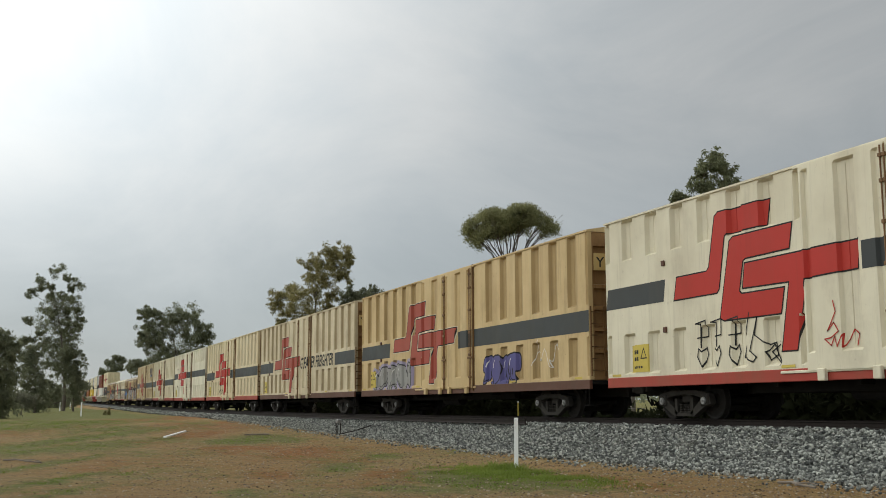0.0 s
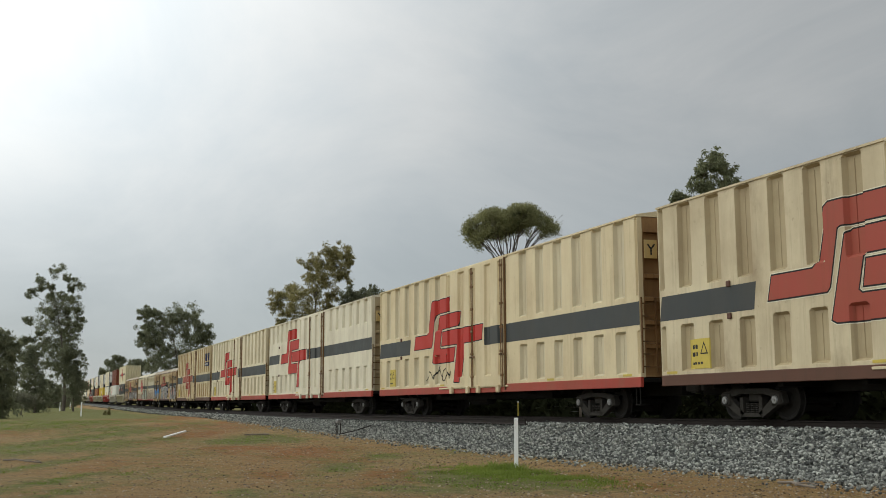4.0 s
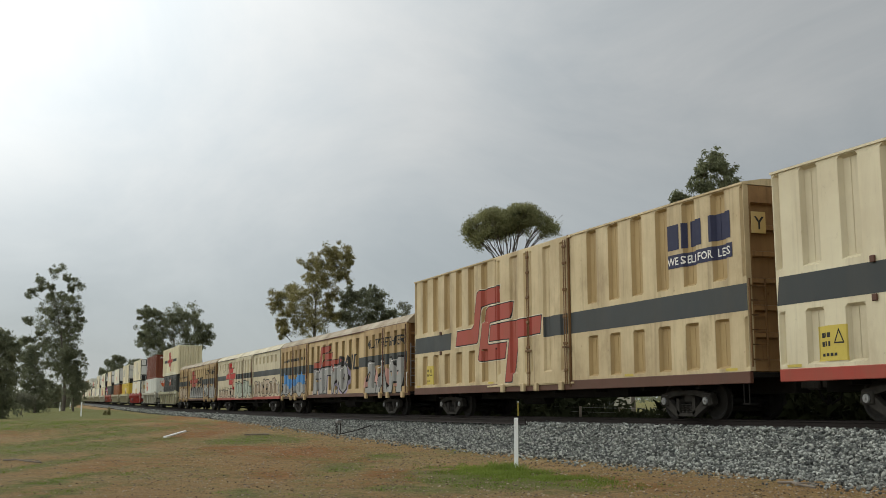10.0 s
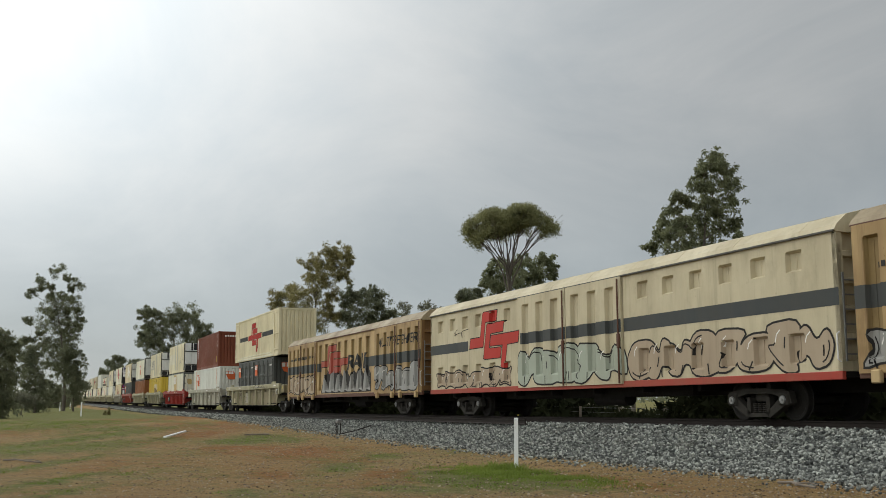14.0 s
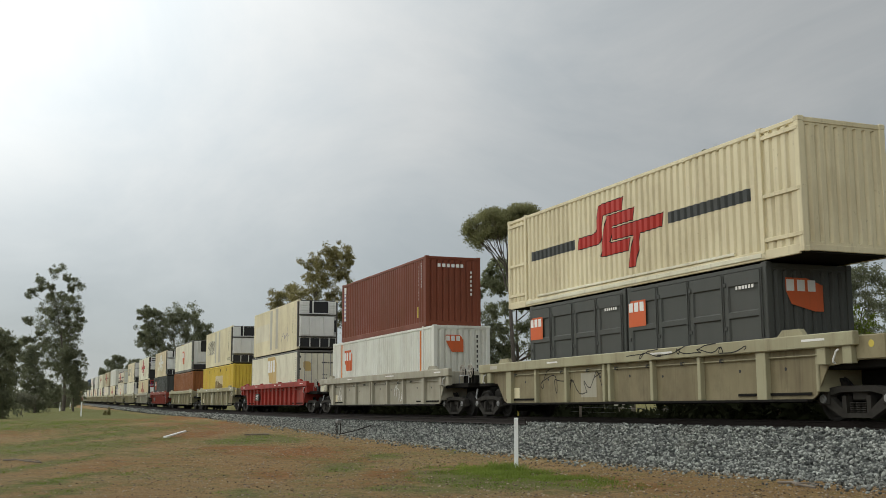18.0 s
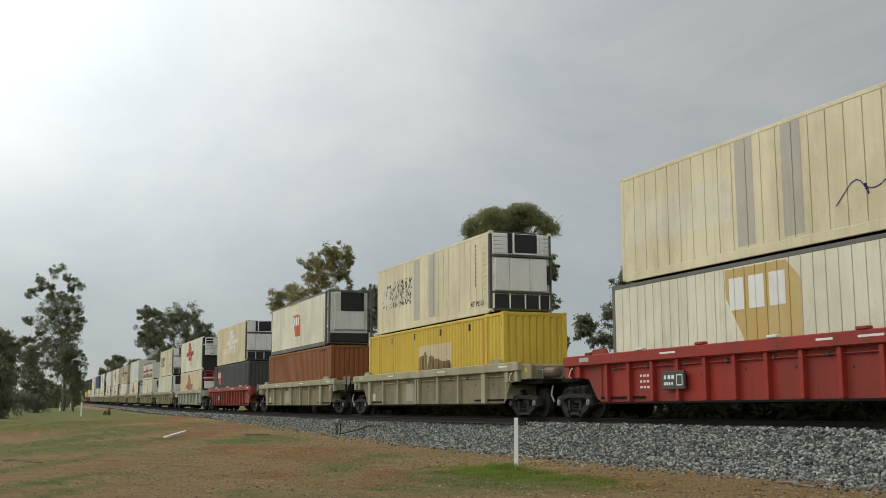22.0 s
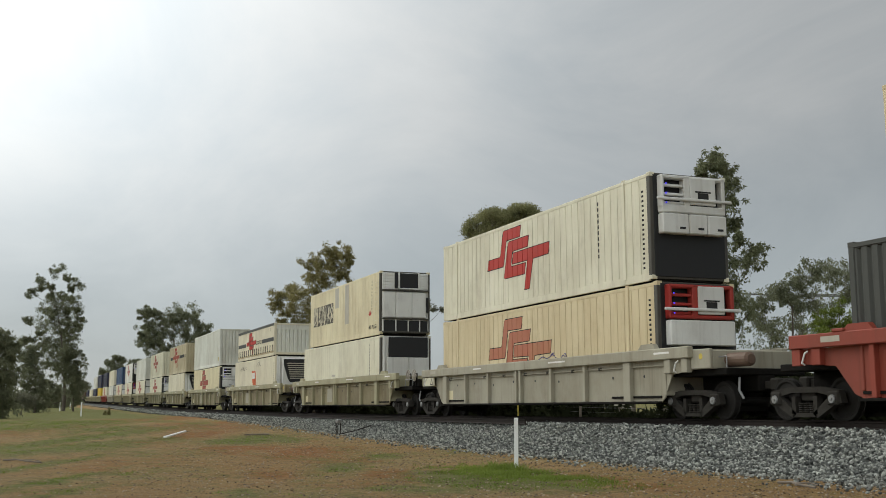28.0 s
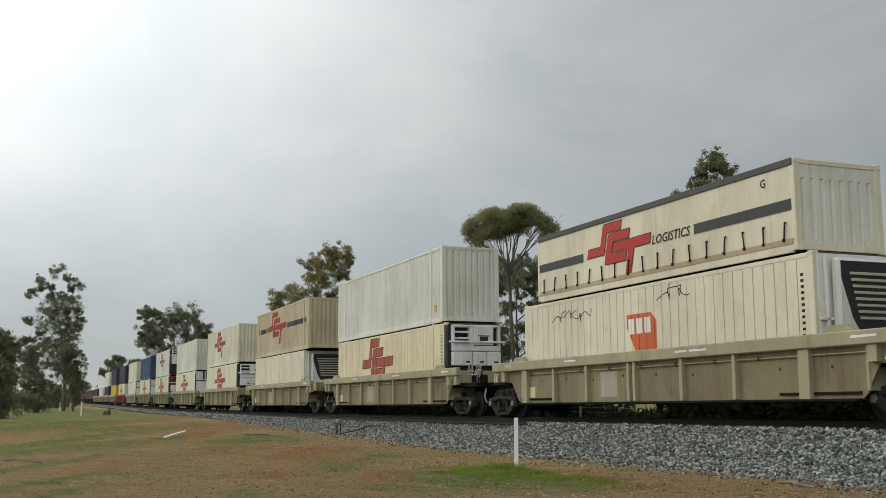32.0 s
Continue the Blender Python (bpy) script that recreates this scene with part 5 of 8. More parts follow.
        for i in range(8):
            part("slat", Build().box(X + 0.18, X + 0.2, -0.72, -0.4, h - 0.95 + i * 0.11, h - 0.87 + i * 0.11), M["unit_white"], u)
        part("tank", Build().box(X + 0.05, X + 0.4, -1.1, 1.1, 0.12, 0.62, 0.04), M["black"], u)
    elif kind == "shield":
        u = part("cooling_unit", Build().box(X, X + 0.05, -1.12, 1.12, 0.08, h - 0.06, 0.01), M["unit_white"], c, "pale grey cooling unit with a shield-shaped grille")
        part("shell", Build().box(X + 0.05, X + 0.3, -0.8, 1.08, 0.45, h - 0.16, 0.07), M["unit_white"], u)
        sh = [(-0.3, 1.2), (0.86, 1.2), (0.98, 1.45), (1.05, 2.2), (1.05, 2.66), (-0.72, 2.66), (-0.72, 2.3), (-0.46, 1.45)]
        m_ = len(sh)
        part("grille", Build().add([(X + 0.30 + k * 0.02, y, z * h / 2.9) for k in (0, 1) for y, z in sh], [tuple(range(m_)), tuple(range(m_, 2 * m_))] + [(i, (i + 1) % m_, m_ + (i + 1) % m_, m_ + i) for i in range(m_)]), M["black"], u)
        for i in range(8):
            z = (1.42 + i * 0.135) * h / 2.9
            part("slat", Build().box(X + 0.315, X + 0.35, -0.30 - 0.03 * i, 0.84 + 0.008 * i, z, z + 0.06, 0.008), M["patch"], u)
        part("stay", Build().box(X + 0.05, X + 0.14, -0.98, -0.9, 0.1, h - 0.1, 0.02).box(X + 0.05, X + 0.14, -1.12, -0.72, 1.4, 1.47, 0.01), M["unit_white"], u)
        part("lower_panel", Build().box(X + 0.3, X + 0.33, -0.66, 0.2, 0.56, 1.15, 0.02).box(X + 0.3, X + 0.33, 0.22, 1.02, 0.56, 1.15, 0.02), M["unit_white"], u)


def doors(c, X, h, mt, emb=None):
    """Container end doors with hinges and locking bars."""
    for a, b in ((-1.12, -0.01), (0.01, 1.12)):
        d = part("end_door", Build().box(X - 0.05, X + 0.01, a, b, 0.2, h - 0.2, 0.01), mt, c)
        for y in (a + 0.35, b - 0.35):
            part("locking_bar", Build().tube((X + 0.035, y, 0.15), (X + 0.035, y, h - 0.15), 0.02, n=6), M["steel"], d)
        hy = a if a < 0 and b < 0 else b - 0.12
        for i in range(4):
            z = 0.4 + i * (h - 0.8) / 3
            part("hinge", Build().box(X, X + 0.03, hy, hy + 0.12, z - 0.06, z + 0.06, 0.01), M["grey_dark"], d)
    if emb:
        e = Sheet(-1.1, 1.1, 0, h)
        part("end_emblem", e.lay([[(-0.85, 1.95), (-0.75, 1.75), (-0.4, 1.75), (-0.4, 2.2), (-0.5, 2.3), (-0.85, 2.3)]], front_end(X + 0.012), 0.003), M[emb], c)
        part("end_marks", e.lay(bars(0.25, 1.0, 2.2, 2.28, 6, 2) + bars(0.3, 0.6, 1.5, 1.56, 3, 3) + bars(0.3, 0.6, 1.3, 1.36, 3, 4) + bars(0.3, 0.6, 1.1, 1.16, 3, 5), front_end(X + 0.012), 0.003), M["letter"], c)


GROUP_UP = "containers stacked on the well wagons"


def crate(u0, u1, base, h, body, style, label, deco=None, unit=None, trim=None, end=None, doors_=None, far=False):
    """A freight container in train space from u0 to u1, standing base metres above the rail."""
    c = thing("shipping_container", label, "container", GROUP_UP)
    L, hw, mt = (u1 - u0) * 0.5, 1.219, M[body]
    tm = M[trim] if trim else mt
    z0, z1 = 0.16, h - 0.12
    if style == "corr":
        n = int(round((2 * L - 0.4) / 0.285))
        st = (2 * L - 0.4) / n
        pk = [(-L + 0.2 + st * i + 0.06 * st, -L + 0.2 + st * i + 0.56 * st, z0 + 0.02, z1 - 0.02, 0.048) for i in range(n)]
        sh = sheet(-L + 0.1, L - 0.1, z0, z1, pk, 0.055, 0.02, -0.02)
    elif style == "seam":
        n = int(round((2 * L - 0.3) / (0.54 if unit == "old" else 0.38)))
        st = (2 * L - 0.3) / n
        pk = [(-L + 0.15 + st * i - 0.015, -L + 0.15 + st * i + 0.015, z0 + 0.02, z1 - 0.02, 0.026) for i in range(1, n)]
        sh = sheet(-L + 0.1, L - 0.1, z0, z1, pk, 0.006, 0.01, -0.01)
    else:
        sh = sheet(-L + 0.1, L - 0.1, z0 + (0.12 if style == "curtain" else 0), z1, (), 0.04, 0.04, -0.01 if style != "sidedoor" else -0.12)
    part("side_wall", sh.build(side(hw + sh.proud), 0.05), mt, c)
    if style == "seam" and not far:
        line_ = lay_on([sh], [rect(0.5 * (a + b) - 0.009, 0.5 * (a + b) + 0.009, z0 + 0.03, z1 - 0.03) for a, b, _, _, _ in pk], hw, c, "seam_sealant", "frame_grime", 0.0015, "dark sealant in the panel seams")
        tagged(line_, kind="stuff")
    part("far_side", Build().box(-L + 0.1, L - 0.1, hw - 0.06, hw - 0.02, z0, z1), mt, c)
    part("roof", Build().box(-L + 0.02, L - 0.02, -hw + 0.03, hw - 0.03, h - 0.09, h - 0.035, 0.01), mt, c)
    part("floor", Build().box(-L + 0.05, L - 0.05, -hw + 0.05, hw - 0.05, -0.02, 0.17), M["under"], c)
    post = mesh_of(Build().box(-0.08, 0.08, -0.08, 0.08, 0.1, h - 0.1, 0.015), "corner_post", tm)
    cast = mesh_of(Build().box(-0.09, 0.09, -0.08, 0.08, -0.06, 0.06, 0.012), "corner_casting", tm)
    grim = mesh_of(Build().box(-0.08, 0.08, -0.08, 0.08, 0.1, h - 0.1, 0.015), "corner_post", M["frame_grime"]) if unit in ("old", "slat", "slat_red", "dark") else post
    for x in (-L + 0.08, L - 0.08):
        for y in (-hw + 0.08, hw - 0.08):
            if far and y > 0:
                continue
            part("corner_post", grim if x > 0 else post, None, c, "", pose(x, y, 0))
            part("corner_casting", cast, None, c, "", pose(x, y, 0.06))
            part("corner_casting", cast, None, c, "", pose(x, y, h - 0.06))
    for y in (-1, 1):
        part("top_rail", Build().box(-L + 0.15, L - 0.15, y * (hw - 0.03) - 0.03, y * (hw - 0.03) + 0.03, h - 0.13, h - 0.03, 0.01), tm, c)
        part("bottom_rail", Build().box(-L + 0.15, L - 0.15, y * (hw - 0.035) - 0.035, y * (hw - 0.035) + 0.035, -0.035, 0.18, 0.01), tm, c)
    if 2 * L > 14.3:
        ip = mesh_of(Build().box(-0.07, 0.07, -0.02, 0.05, 0.1, h - 0.05, 0.012), "stacking_post", tm)
        for x in (-6.05, 6.05):
            part("stacking_post", ip, None, c, "", pose(x, -hw, 0))
            part("corner_casting", cast, None, c, "", pose(x, -hw + 0.07, 0.05))
            part("corner_casting", cast, None, c, "", pose(x, -hw + 0.07, h - 0.05))
    n = 8
    pk = [(-1.05 + 2.1 / n * (i + 0.1), -1.05 + 2.1 / n * (i + 0.6), z0 + 0.05, z1 - (0.3 if style == "curtain" else 0.05), 0.055) for i in range(n)]
    flat_end = style in ("seam", "plain")
    part("rear_wall", Sheet(-1.1, 1.1, z0 - 0.03, z1, () if flat_end else pk, 0.06, 0.03).build(rear_end(-L + 0.03), 0.06), mt, c)
    em_ = M[end] if end else mt
    if not doors_:
        fe = Sheet(-1.1, 1.1, z0 - 0.03, z1, () if unit else pk, 0.06, 0.03)
        part("front_wall", fe.build(front_end(L - 0.03), 0.06), em_, c)
    else:
        doors(c, L - 0.02, h, em_, doors_ if isinstance(doors_, str) else None)
    for za, zb in ((h - 0.13, h - 0.02), (0.02, 0.16)):
        part("end_rail", Build().box(L - 0.11, L - 0.01, -1.08, 1.08, za, zb, 0.01), M["frame_grime"] if unit else tm, c)
    if unit:
        cooling_unit(c, L - 0.03, h, unit)
    if style == "curtain":
        part("lower_side", Build().box(-L + 0.1, L - 0.1, -hw - 0.012, -hw + 0.05, 0.14, 0.275, 0.01), M["pocket_cream"], c, "grimy lower edge of the curtain")
        bk = mesh_of(Build().box(-0.014, 0.014, -0.03, -0.0, -0.2, 0.2, 0.005).box(-0.03, 0.03, -0.045, -0.0, -0.24, -0.17, 0.006).box(-0.014, 0.05, -0.03, -0.0, 0.16, 0.2, 0.005), "curtain_strap", M["outline"])
        for i in range(int(2 * L / 0.72)):
            part("curtain_strap", bk, None, c, "", pose(-L + 0.45 + i * 0.72, -hw - 0.005, 0.46, 0, 8 * math.sin(i * 2.1), 0))
        part("curtain_rail", Build().box(-L + 0.05, L - 0.05, -hw - 0.02, -hw + 0.06, h - 0.16, h + 0.0, 0.01), M["grey_dark"], c)
    if style == "sidedoor":
        for i in range(4):
            a = -L + 0.12 + i * (2 * L - 0.24) / 4
            b = a + (2 * L - 0.24) / 4 - 0.02
            pk = [(a + 0.14, b - 0.14, q, q + (h - 0.6) / 3 - 0.12, 0.04) for q in (0.28, 0.28 + (h - 0.6) / 3, 0.28 + 2 * (h - 0.6) / 3)]
            ds = sheet(a, b, 0.18, h - 0.14, pk, 0.03, 0.03, 0.02)
            d = part("side_door", ds.build(side(hw + 0.02), 0.06), mt, c)
            part("locking_bar", Build().tube((b - 0.04, -hw - 0.05, 0.2), (b - 0.04, -hw - 0.05, h - 0.16), 0.018, n=6), mt, d)
            for z in (0.45, h * 0.5, h - 0.4):
                part("hinge", Build().box(a - 0.02, a + 0.08, -hw - 0.045, -hw - 0.01, z - 0.05, z + 0.05, 0.008), mt, d)
        sh.proud = 0.025
    if deco:
        deco(c, sh, L, hw, h)
    TRAIN.append((c, 0.5 * (u0 + u1), base))
    return c


def put(c, sh, polys, hw, name, mt, lift=0.004, label=""):
    return lay_on([sh], polys, hw, c, name, mt, lift, label)


def orange_box(x, z, s=1.0, body="orange"):
    """Orange cut-corner emblem with three white blocks."""
    def go(c, sh, L, hw, h, x=x, z=z):
        w = 1.25 * s
        poly = [(x, z + 0.9 * s), (x + 0.45 * w, z), (x + 1.45 * w, z), (x + 1.45 * w, z + 1.05 * s), (x + 1.2 * w, z + 1.35 * s), (x, z + 1.35 * s)]
        put(c, sh, tris(poly), hw, "emblem", body, 0.004, "cut-corner painted emblem")
        for i in range(3):
            put(c, sh, [rect(x + 0.08 * w + i * 0.4 * w, x + 0.38 * w + i * 0.4 * w, z + 0.68 * s, z + 1.2 * s)], hw, "emblem_block", "mark_white", 0.008)
    return go


def code(x0, x1, z):
    return lambda c, sh, L, hw, h: put(c, sh, bars(x0, x1, z, z + 0.12, 9, 7), hw, "code_marks", "letter", 0.006)


def code_column(x, z0, z1, mt="letter"):
    def go(c, sh, L, hw, h):
        n = 10
        put(c, sh, [rect(x, x + 0.07, z0 + (z1 - z0) * i / n, z0 + (z1 - z0) * (i + 0.65) / n) for i in range(n)], hw, "code_marks", mt, 0.006)
    return go


def red_emblem(x, z, w, h_, mt="red", outline=True, stripes=None):
    def go(c, sh, L, hw, h):
        if outline:
            put(c, sh, emblem(x, z, w, h_, 0.025), hw, "emblem_outline", "outline" if mt != "mark_white" else "pale", 0.004)
        for k in range(3):
            put(c, sh, emblem(x, z, w, h_, 0.0, k), hw, "emblem_band", mt, 0.007, "angular painted band")
        for s in stripes or ():
            put(c, sh, [rect(*s)], hw, "stripe", "stripe", 0.004)
    return go


def torn(x0, x1, z0, z1, seed, dark=0.5):
    """The ragged rest of a torn-off sticker."""
    def go(c, sh, L, hw, h):
        r = random.Random(seed)
        solid = dark > 0.5
        put(c, sh, [rect(x0, x1, z0, z1)], hw, "sticker_rest" if solid else "sticker_ghost", "torn" if solid else "white", 0.003, "dark sticker, half torn away" if solid else "")
        res = []
        for i in range(190 if solid else 230):
            # shreds run down the sheet, thicker towards one end
            q = r.random()
            cx = x0 + (x1 - x0) * (q ** 1.5 if solid else q ** 0.6)
            cz = z0 + (z1 - z0) * r.random()
            n = r.randint(5, 7)
            a_, b_ = (r.uniform(0.02, 0.11), r.uniform(0.05, 0.3)) if solid else (r.uniform(0.02, 0.08), r.uniform(0.04, 0.16))
            pts = [(min(x1, max(x0, cx + a_ * r.uniform(0.3, 1.1) * math.cos(6.28 * k / n))), min(z1, max(z0, cz + b_ * r.uniform(0.3, 1.1) * math.sin(6.28 * k / n)))) for k in range(n)]
            res += tris(pts)
        put(c, sh, res, hw, "torn_shreds", "white" if solid else "torn", 0.006, "torn shreds of a sticker")
    return go


def both(*fs):
    def go(c, sh, L, hw, h):
        for f in fs:
            f(c, sh, L, hw, h)
    return go


def patches(*rs):
    return lambda c, sh, L, hw, h: [put(c, sh, [rect(*r)], hw, "repair_patch", "patch", 0.005, "bare grey repair patch") for r in rs]


def ladder_marks(c, sh, L, hw, h):
    b = Build()
    for i in range(10):
        z = 0.4 + i * (h - 0.7) / 10
        b.bent([(L - 0.62, -hw - 0.0, z), (L - 0.62, -hw - 0.06, z), (L - 0.35, -hw - 0.06, z), (L - 0.35, -hw, z)], 0.012, 5)
    part("side_ladder", b, M["pale"], c)


def louvre_edge(c, sh, L, hw, h):
    put(c, sh, [rect(L - 0.42, L - 0.32, 0.3 + i * 0.13, 0.36 + i * 0.13) for i in range(int((h - 0.6) / 0.13))], hw, "vent_holes", "outline", 0.005)


def long_ledge(c, sh, L, hw, h):
    """Stepped bottom edge and the lapped plates on the overhang past the lifting posts."""
    part("side_ledge", Build().box(-6.0, 6.0, -hw - 0.03, -hw + 0.05, 0.02, 0.13, 0.01).box(-5.2, 5.0, -hw - 0.02, -hw + 0.04, 0.20, 0.27, 0.01), M["pale"], c)
    for s_ in (-1, 1):
        for z in (0.35, 1.35, h - 0.3):
            part("lap_plate", Build().box(s_ * 6.75 - 0.62, s_ * 6.75 + 0.62, -hw - 0.012, -hw + 0.03, z, z + 0.09, 0.008), M["cream"], c)


def m_light(name, col, s):
    m, nt, b = mat_base(name)
    b.inputs["Base Color"].default_value = (*col, 1)
    b.inputs["Emission Color"].default_value = (*col, 1)
    b.inputs["Emission Strength"].default_value = s
    return m


M["lamp_blue"] = m_light("blue_marker_light", (0.08, 0.06, 1.0), 0.9)
M["lamp_green"] = m_light("green_marker_light", (0.05, 1.0, 0.15), 2.0)

LOW, UP = 0.70, 3.66
H = 2.896

# wagon and load, front to back
well_wagon(-41.7, 18.3, "well", "taupe well wagon with black spray tags", 1, "tank")


def grey_sides(c, sh, L, hw, h):
    s2 = sheet(-L, L, 0, h, (), 0.04, 0.04, 0.025)
    lay_on([s2], [rect(-L + 0.1, -L + 0.95, 1.75, 2.45)], hw, c, "emblem", "orange", 0.004, "orange cut-corner emblem")
    lay_on([s2], [rect(-L + 0.12 + 0.27 * i, -L + 0.32 + 0.27 * i, 2.15, 2.4) for i in range(3)], hw, c, "emblem_blocks", "mark_white", 0.008)
    lay_on([s2], bars(L - 1.1, L - 0.4, 2.3, 2.38, 6, 1) + bars(L - 1.0, L - 0.4, 1.0, 1.1, 3, 2) + bars(L - 1.0, L - 0.4, 0.8, 0.9, 3, 3) + bars(L - 1.0, L - 0.4, 0.6, 0.7, 3, 4), hw, c, "code_marks", "mark_white", 0.006)


def grey_front(c, sh, L, hw, h):
    grey_sides(c, sh, L, hw, h)
    e = Sheet(-1.1, 1.1, 0, h)
    poly = [(-0.7, 2.2), (-0.55, 1.9), (0.1, 1.75), (0.35, 1.75), (0.35, 2.35), (-0.1, 2.5), (-0.7, 2.5)]
    part("end_emblem", e.lay(tris(poly), front_end(L), 0.004), M["orange"], c, "orange swoosh emblem")
    for i in range(3):
        part("end_block", e.lay([rect(-0.68 + i * 0.3, -0.46 + i * 0.3, 2.2, 2.46)], front_end(L), 0.008), M["mark_white"], c)


crate(-56.5, -50.6, LOW, H - 0.05, "grey_dark", "sidedoor", "charcoal side-door container with orange emblem", grey_sides)
crate(-50.5, -44.6, LOW, H - 0.05, "grey_dark", "sidedoor", "charcoal side-door container with orange emblem on its end", grey_front)
crate(-58.1, -43.3, UP - 0.05, H + 0.1, "cream", "corr", "cream corrugated container with red emblem and charcoal stripes",
      both(red_emblem(-2.55, 0.5, 4.6, 2.0, "red", True, [(-5.7, -2.72, 1.40, 1.70), (2.2, 5.65, 1.40, 1.70)]), long_ledge))
well_wagon(-62.84, 18.4, "well_grey", "light grey well wagon with a white scrawl", 2, "wheels")


def end_block(c, sh, L, hw, h):
    e = Sheet(-1.1, 1.1, 0, h)
    part("end_emblem", e.lay(tris([(-0.72, 2.3), (-0.6, 2.05), (-0.45, 1.82), (0.05, 1.82), (0.05, 2.3), (-0.1, 2.5), (-0.72, 2.5)]), front_end(L + 0.01), 0.004), M["orange"], c, "orange cut-corner emblem")
    for i in range(3):
        part("end_block", e.lay([rect(-0.7 + i * 0.22, -0.54 + i * 0.22, 2.26, 2.46)], front_end(L + 0.01), 0.008), M["mark_white"], c)
    part("end_marks", e.lay([rect(0.62, 0.68, 1.0 + 0.2 * i, 1.12 + 0.2 * i) for i in range(8)], front_end(L + 0.01), 0.004), M["letter"], c)


crate(-79.7, -65.1, LOW, H, "cool_white", "corr", "long white container with orange stripes and emblem",
      both(orange_box(-5.3, 1.42, 0.75), lambda c, sh, L, hw, h: put(c, sh, [rect(-5.85, -5.65, 0.2, 2.75), rect(5.65, 5.85, 0.2, 2.75)], hw, "stripe_pair", "orange_stripe", 0.003), end_block), doors_=False,
      end="cool_white")


def maroon_deco(c, sh, L, hw, h):
    put(c, sh, [rect(-L + 0.35, -L + 0.62, 1.0, 2.45)], hw, "maker_strip", "gr_violet", 0.004, "pale strip of small marks")
    put(c, sh, [rect(-L + 0.3, -L + 0.7, 2.42, 2.72)], hw, "maker_block", "mark_white", 0.006)
    put(c, sh, [rect(-L + 0.4, -L + 0.56, 1.05 + i * 0.2, 1.17 + i * 0.2) for i in range(7)], hw, "maker_marks", "mark_white", 0.007)
    code_column(L - 0.95, 1.1, 2.6, "mark_white")(c, sh, L, hw, h)
    code_column(L - 0.6, 1.6, 2.7, "mark_white")(c, sh, L, hw, h)
    put(c, sh, [rect(L - 1.05, L - 0.9, 0.4, 0.85)], hw, "caution_mark", "plate_yellow", 0.006)
    e = Sheet(-1.1, 1.1, 0, h)
    part("end_marks", e.lay(bars(-0.72, 0.5, 2.44, 2.58, 6, 3) + [rect(0.75, 0.82, 1.3 + 0.18 * i, 1.4 + 0.18 * i) for i in range(6)], front_end(L), 0.004), M["mark_white"], c, "row of plain white marks")


crate(-78.1, -66.0, UP - 0.06, H, "maroon", "corr", "maroon corrugated container with pale marks", maroon_deco)
well_wagon(-84.04, 19.2, "well_red", "bright red well wagon with a dark data panel", 3, "wheels")
crate(-100.8, -87.4, LOW, H + 0.08, "pale", "seam", "white insulated container with a faded ochre emblem", both(orange_box(-1.5, 0.85, 1.45, "ochre"), louvre_edge), trim="frame_grey", doors_="ochre", end="pale")
crate(-100.2, -87.5, UP + 0.09, H, "cream", "seam", "cream refrigerated container with grey repair patches",
      both(patches((-1.2, -0.55, 0.25, 2.8), (0.45, 1.1, 0.25, 2.8)), code_column(5.1, 1.0, 2.6), ladder_marks,
           lambda c, sh, L, hw, h: put(c, sh, [rect(-5.9, -1.4, 0.9, 2.0)], hw, "paler_panel", "white", 0.003),
           lambda c, sh, L, hw, h: put(c, sh, scribble(2.2, 0.5, 2.2, 0.8, 4, 61, 0.035), hw, "spray_tag", "gr_blue", 0.008, "thin blue spray-can tag")), unit="old")
well_wagon(-106.34, 18.2, "well", "taupe well wagon with an air tank", 0, "tank")


def yellow_deco(c, sh, L, hw, h):
    put(c, sh, [rect(-L + 1.7, -L + 1.88, 0.2, 2.7), rect(L - 1.85, L - 1.65, 0.2, 2.7)], hw, "stripe", "orange_stripe", 0.003)
    r = random.Random(9)
    put(c, sh, [rect(-0.95, -0.1, 1.25, 2.1), rect(0.0, 2.7, 1.2, 2.1)], hw, "pale_rest", "yellow_cream", 0.004)
    res = []
    for i, (a, w_, h_) in enumerate(((-0.95, 0.75, 1.15), (-0.55, 0.7, 1.25), (0.1, 0.8, 1.1), (0.6, 0.9, 0.95), (1.2, 0.9, 0.9), (1.75, 0.85, 0.85), (2.1, 0.6, 0.75))):
        res += tris(bubble(a, 0.62 + r.uniform(-0.04, 0.04), w_, h_, 90 + i))
    put(c, sh, res, hw, "overpaint", "pocket_rust", 0.007, "olive-brown patch of overpaint")
    put(c, sh, [rect(-L + 0.3 + i * 2.9, -L + 0.42 + i * 2.9, 2.4, 2.65) for i in range(6)], hw, "small_marks", "letter", 0.006)


crate(-123.0, -108.0, LOW, H, "yellow", "corr", "yellow corrugated container with orange stripes and overpainted patch", yellow_deco)
crate(-121.75, -109.1, UP, H, "cream", "seam", "cream refrigerated container with torn black sticker",
      both(torn(-5.7, -1.75, 1.0, 2.15, 15, 0.32), patches((-1.5, -0.85, 0.25, 2.8), (0.3, 1.0, 0.25, 2.8)), code_column(5.0, 1.0, 2.6), ladder_marks,
           lambda c, sh, L, hw, h: put(c, sh, words("40' PLUS", L - 1.75, 0.28, 0.2, 1.2, 0, 0.01), hw, "lettering", "letter", 0.006)), unit="old")
well_wagon(-127.9, 18.4, "well", "taupe well wagon with rusty pale brake wheels", 0, "wheels")
crate(-144.6, -129.6, LOW, H, "brown", "corr", "orange-brown corrugated container under a white one", code(5.2, 6.4, 2.6))


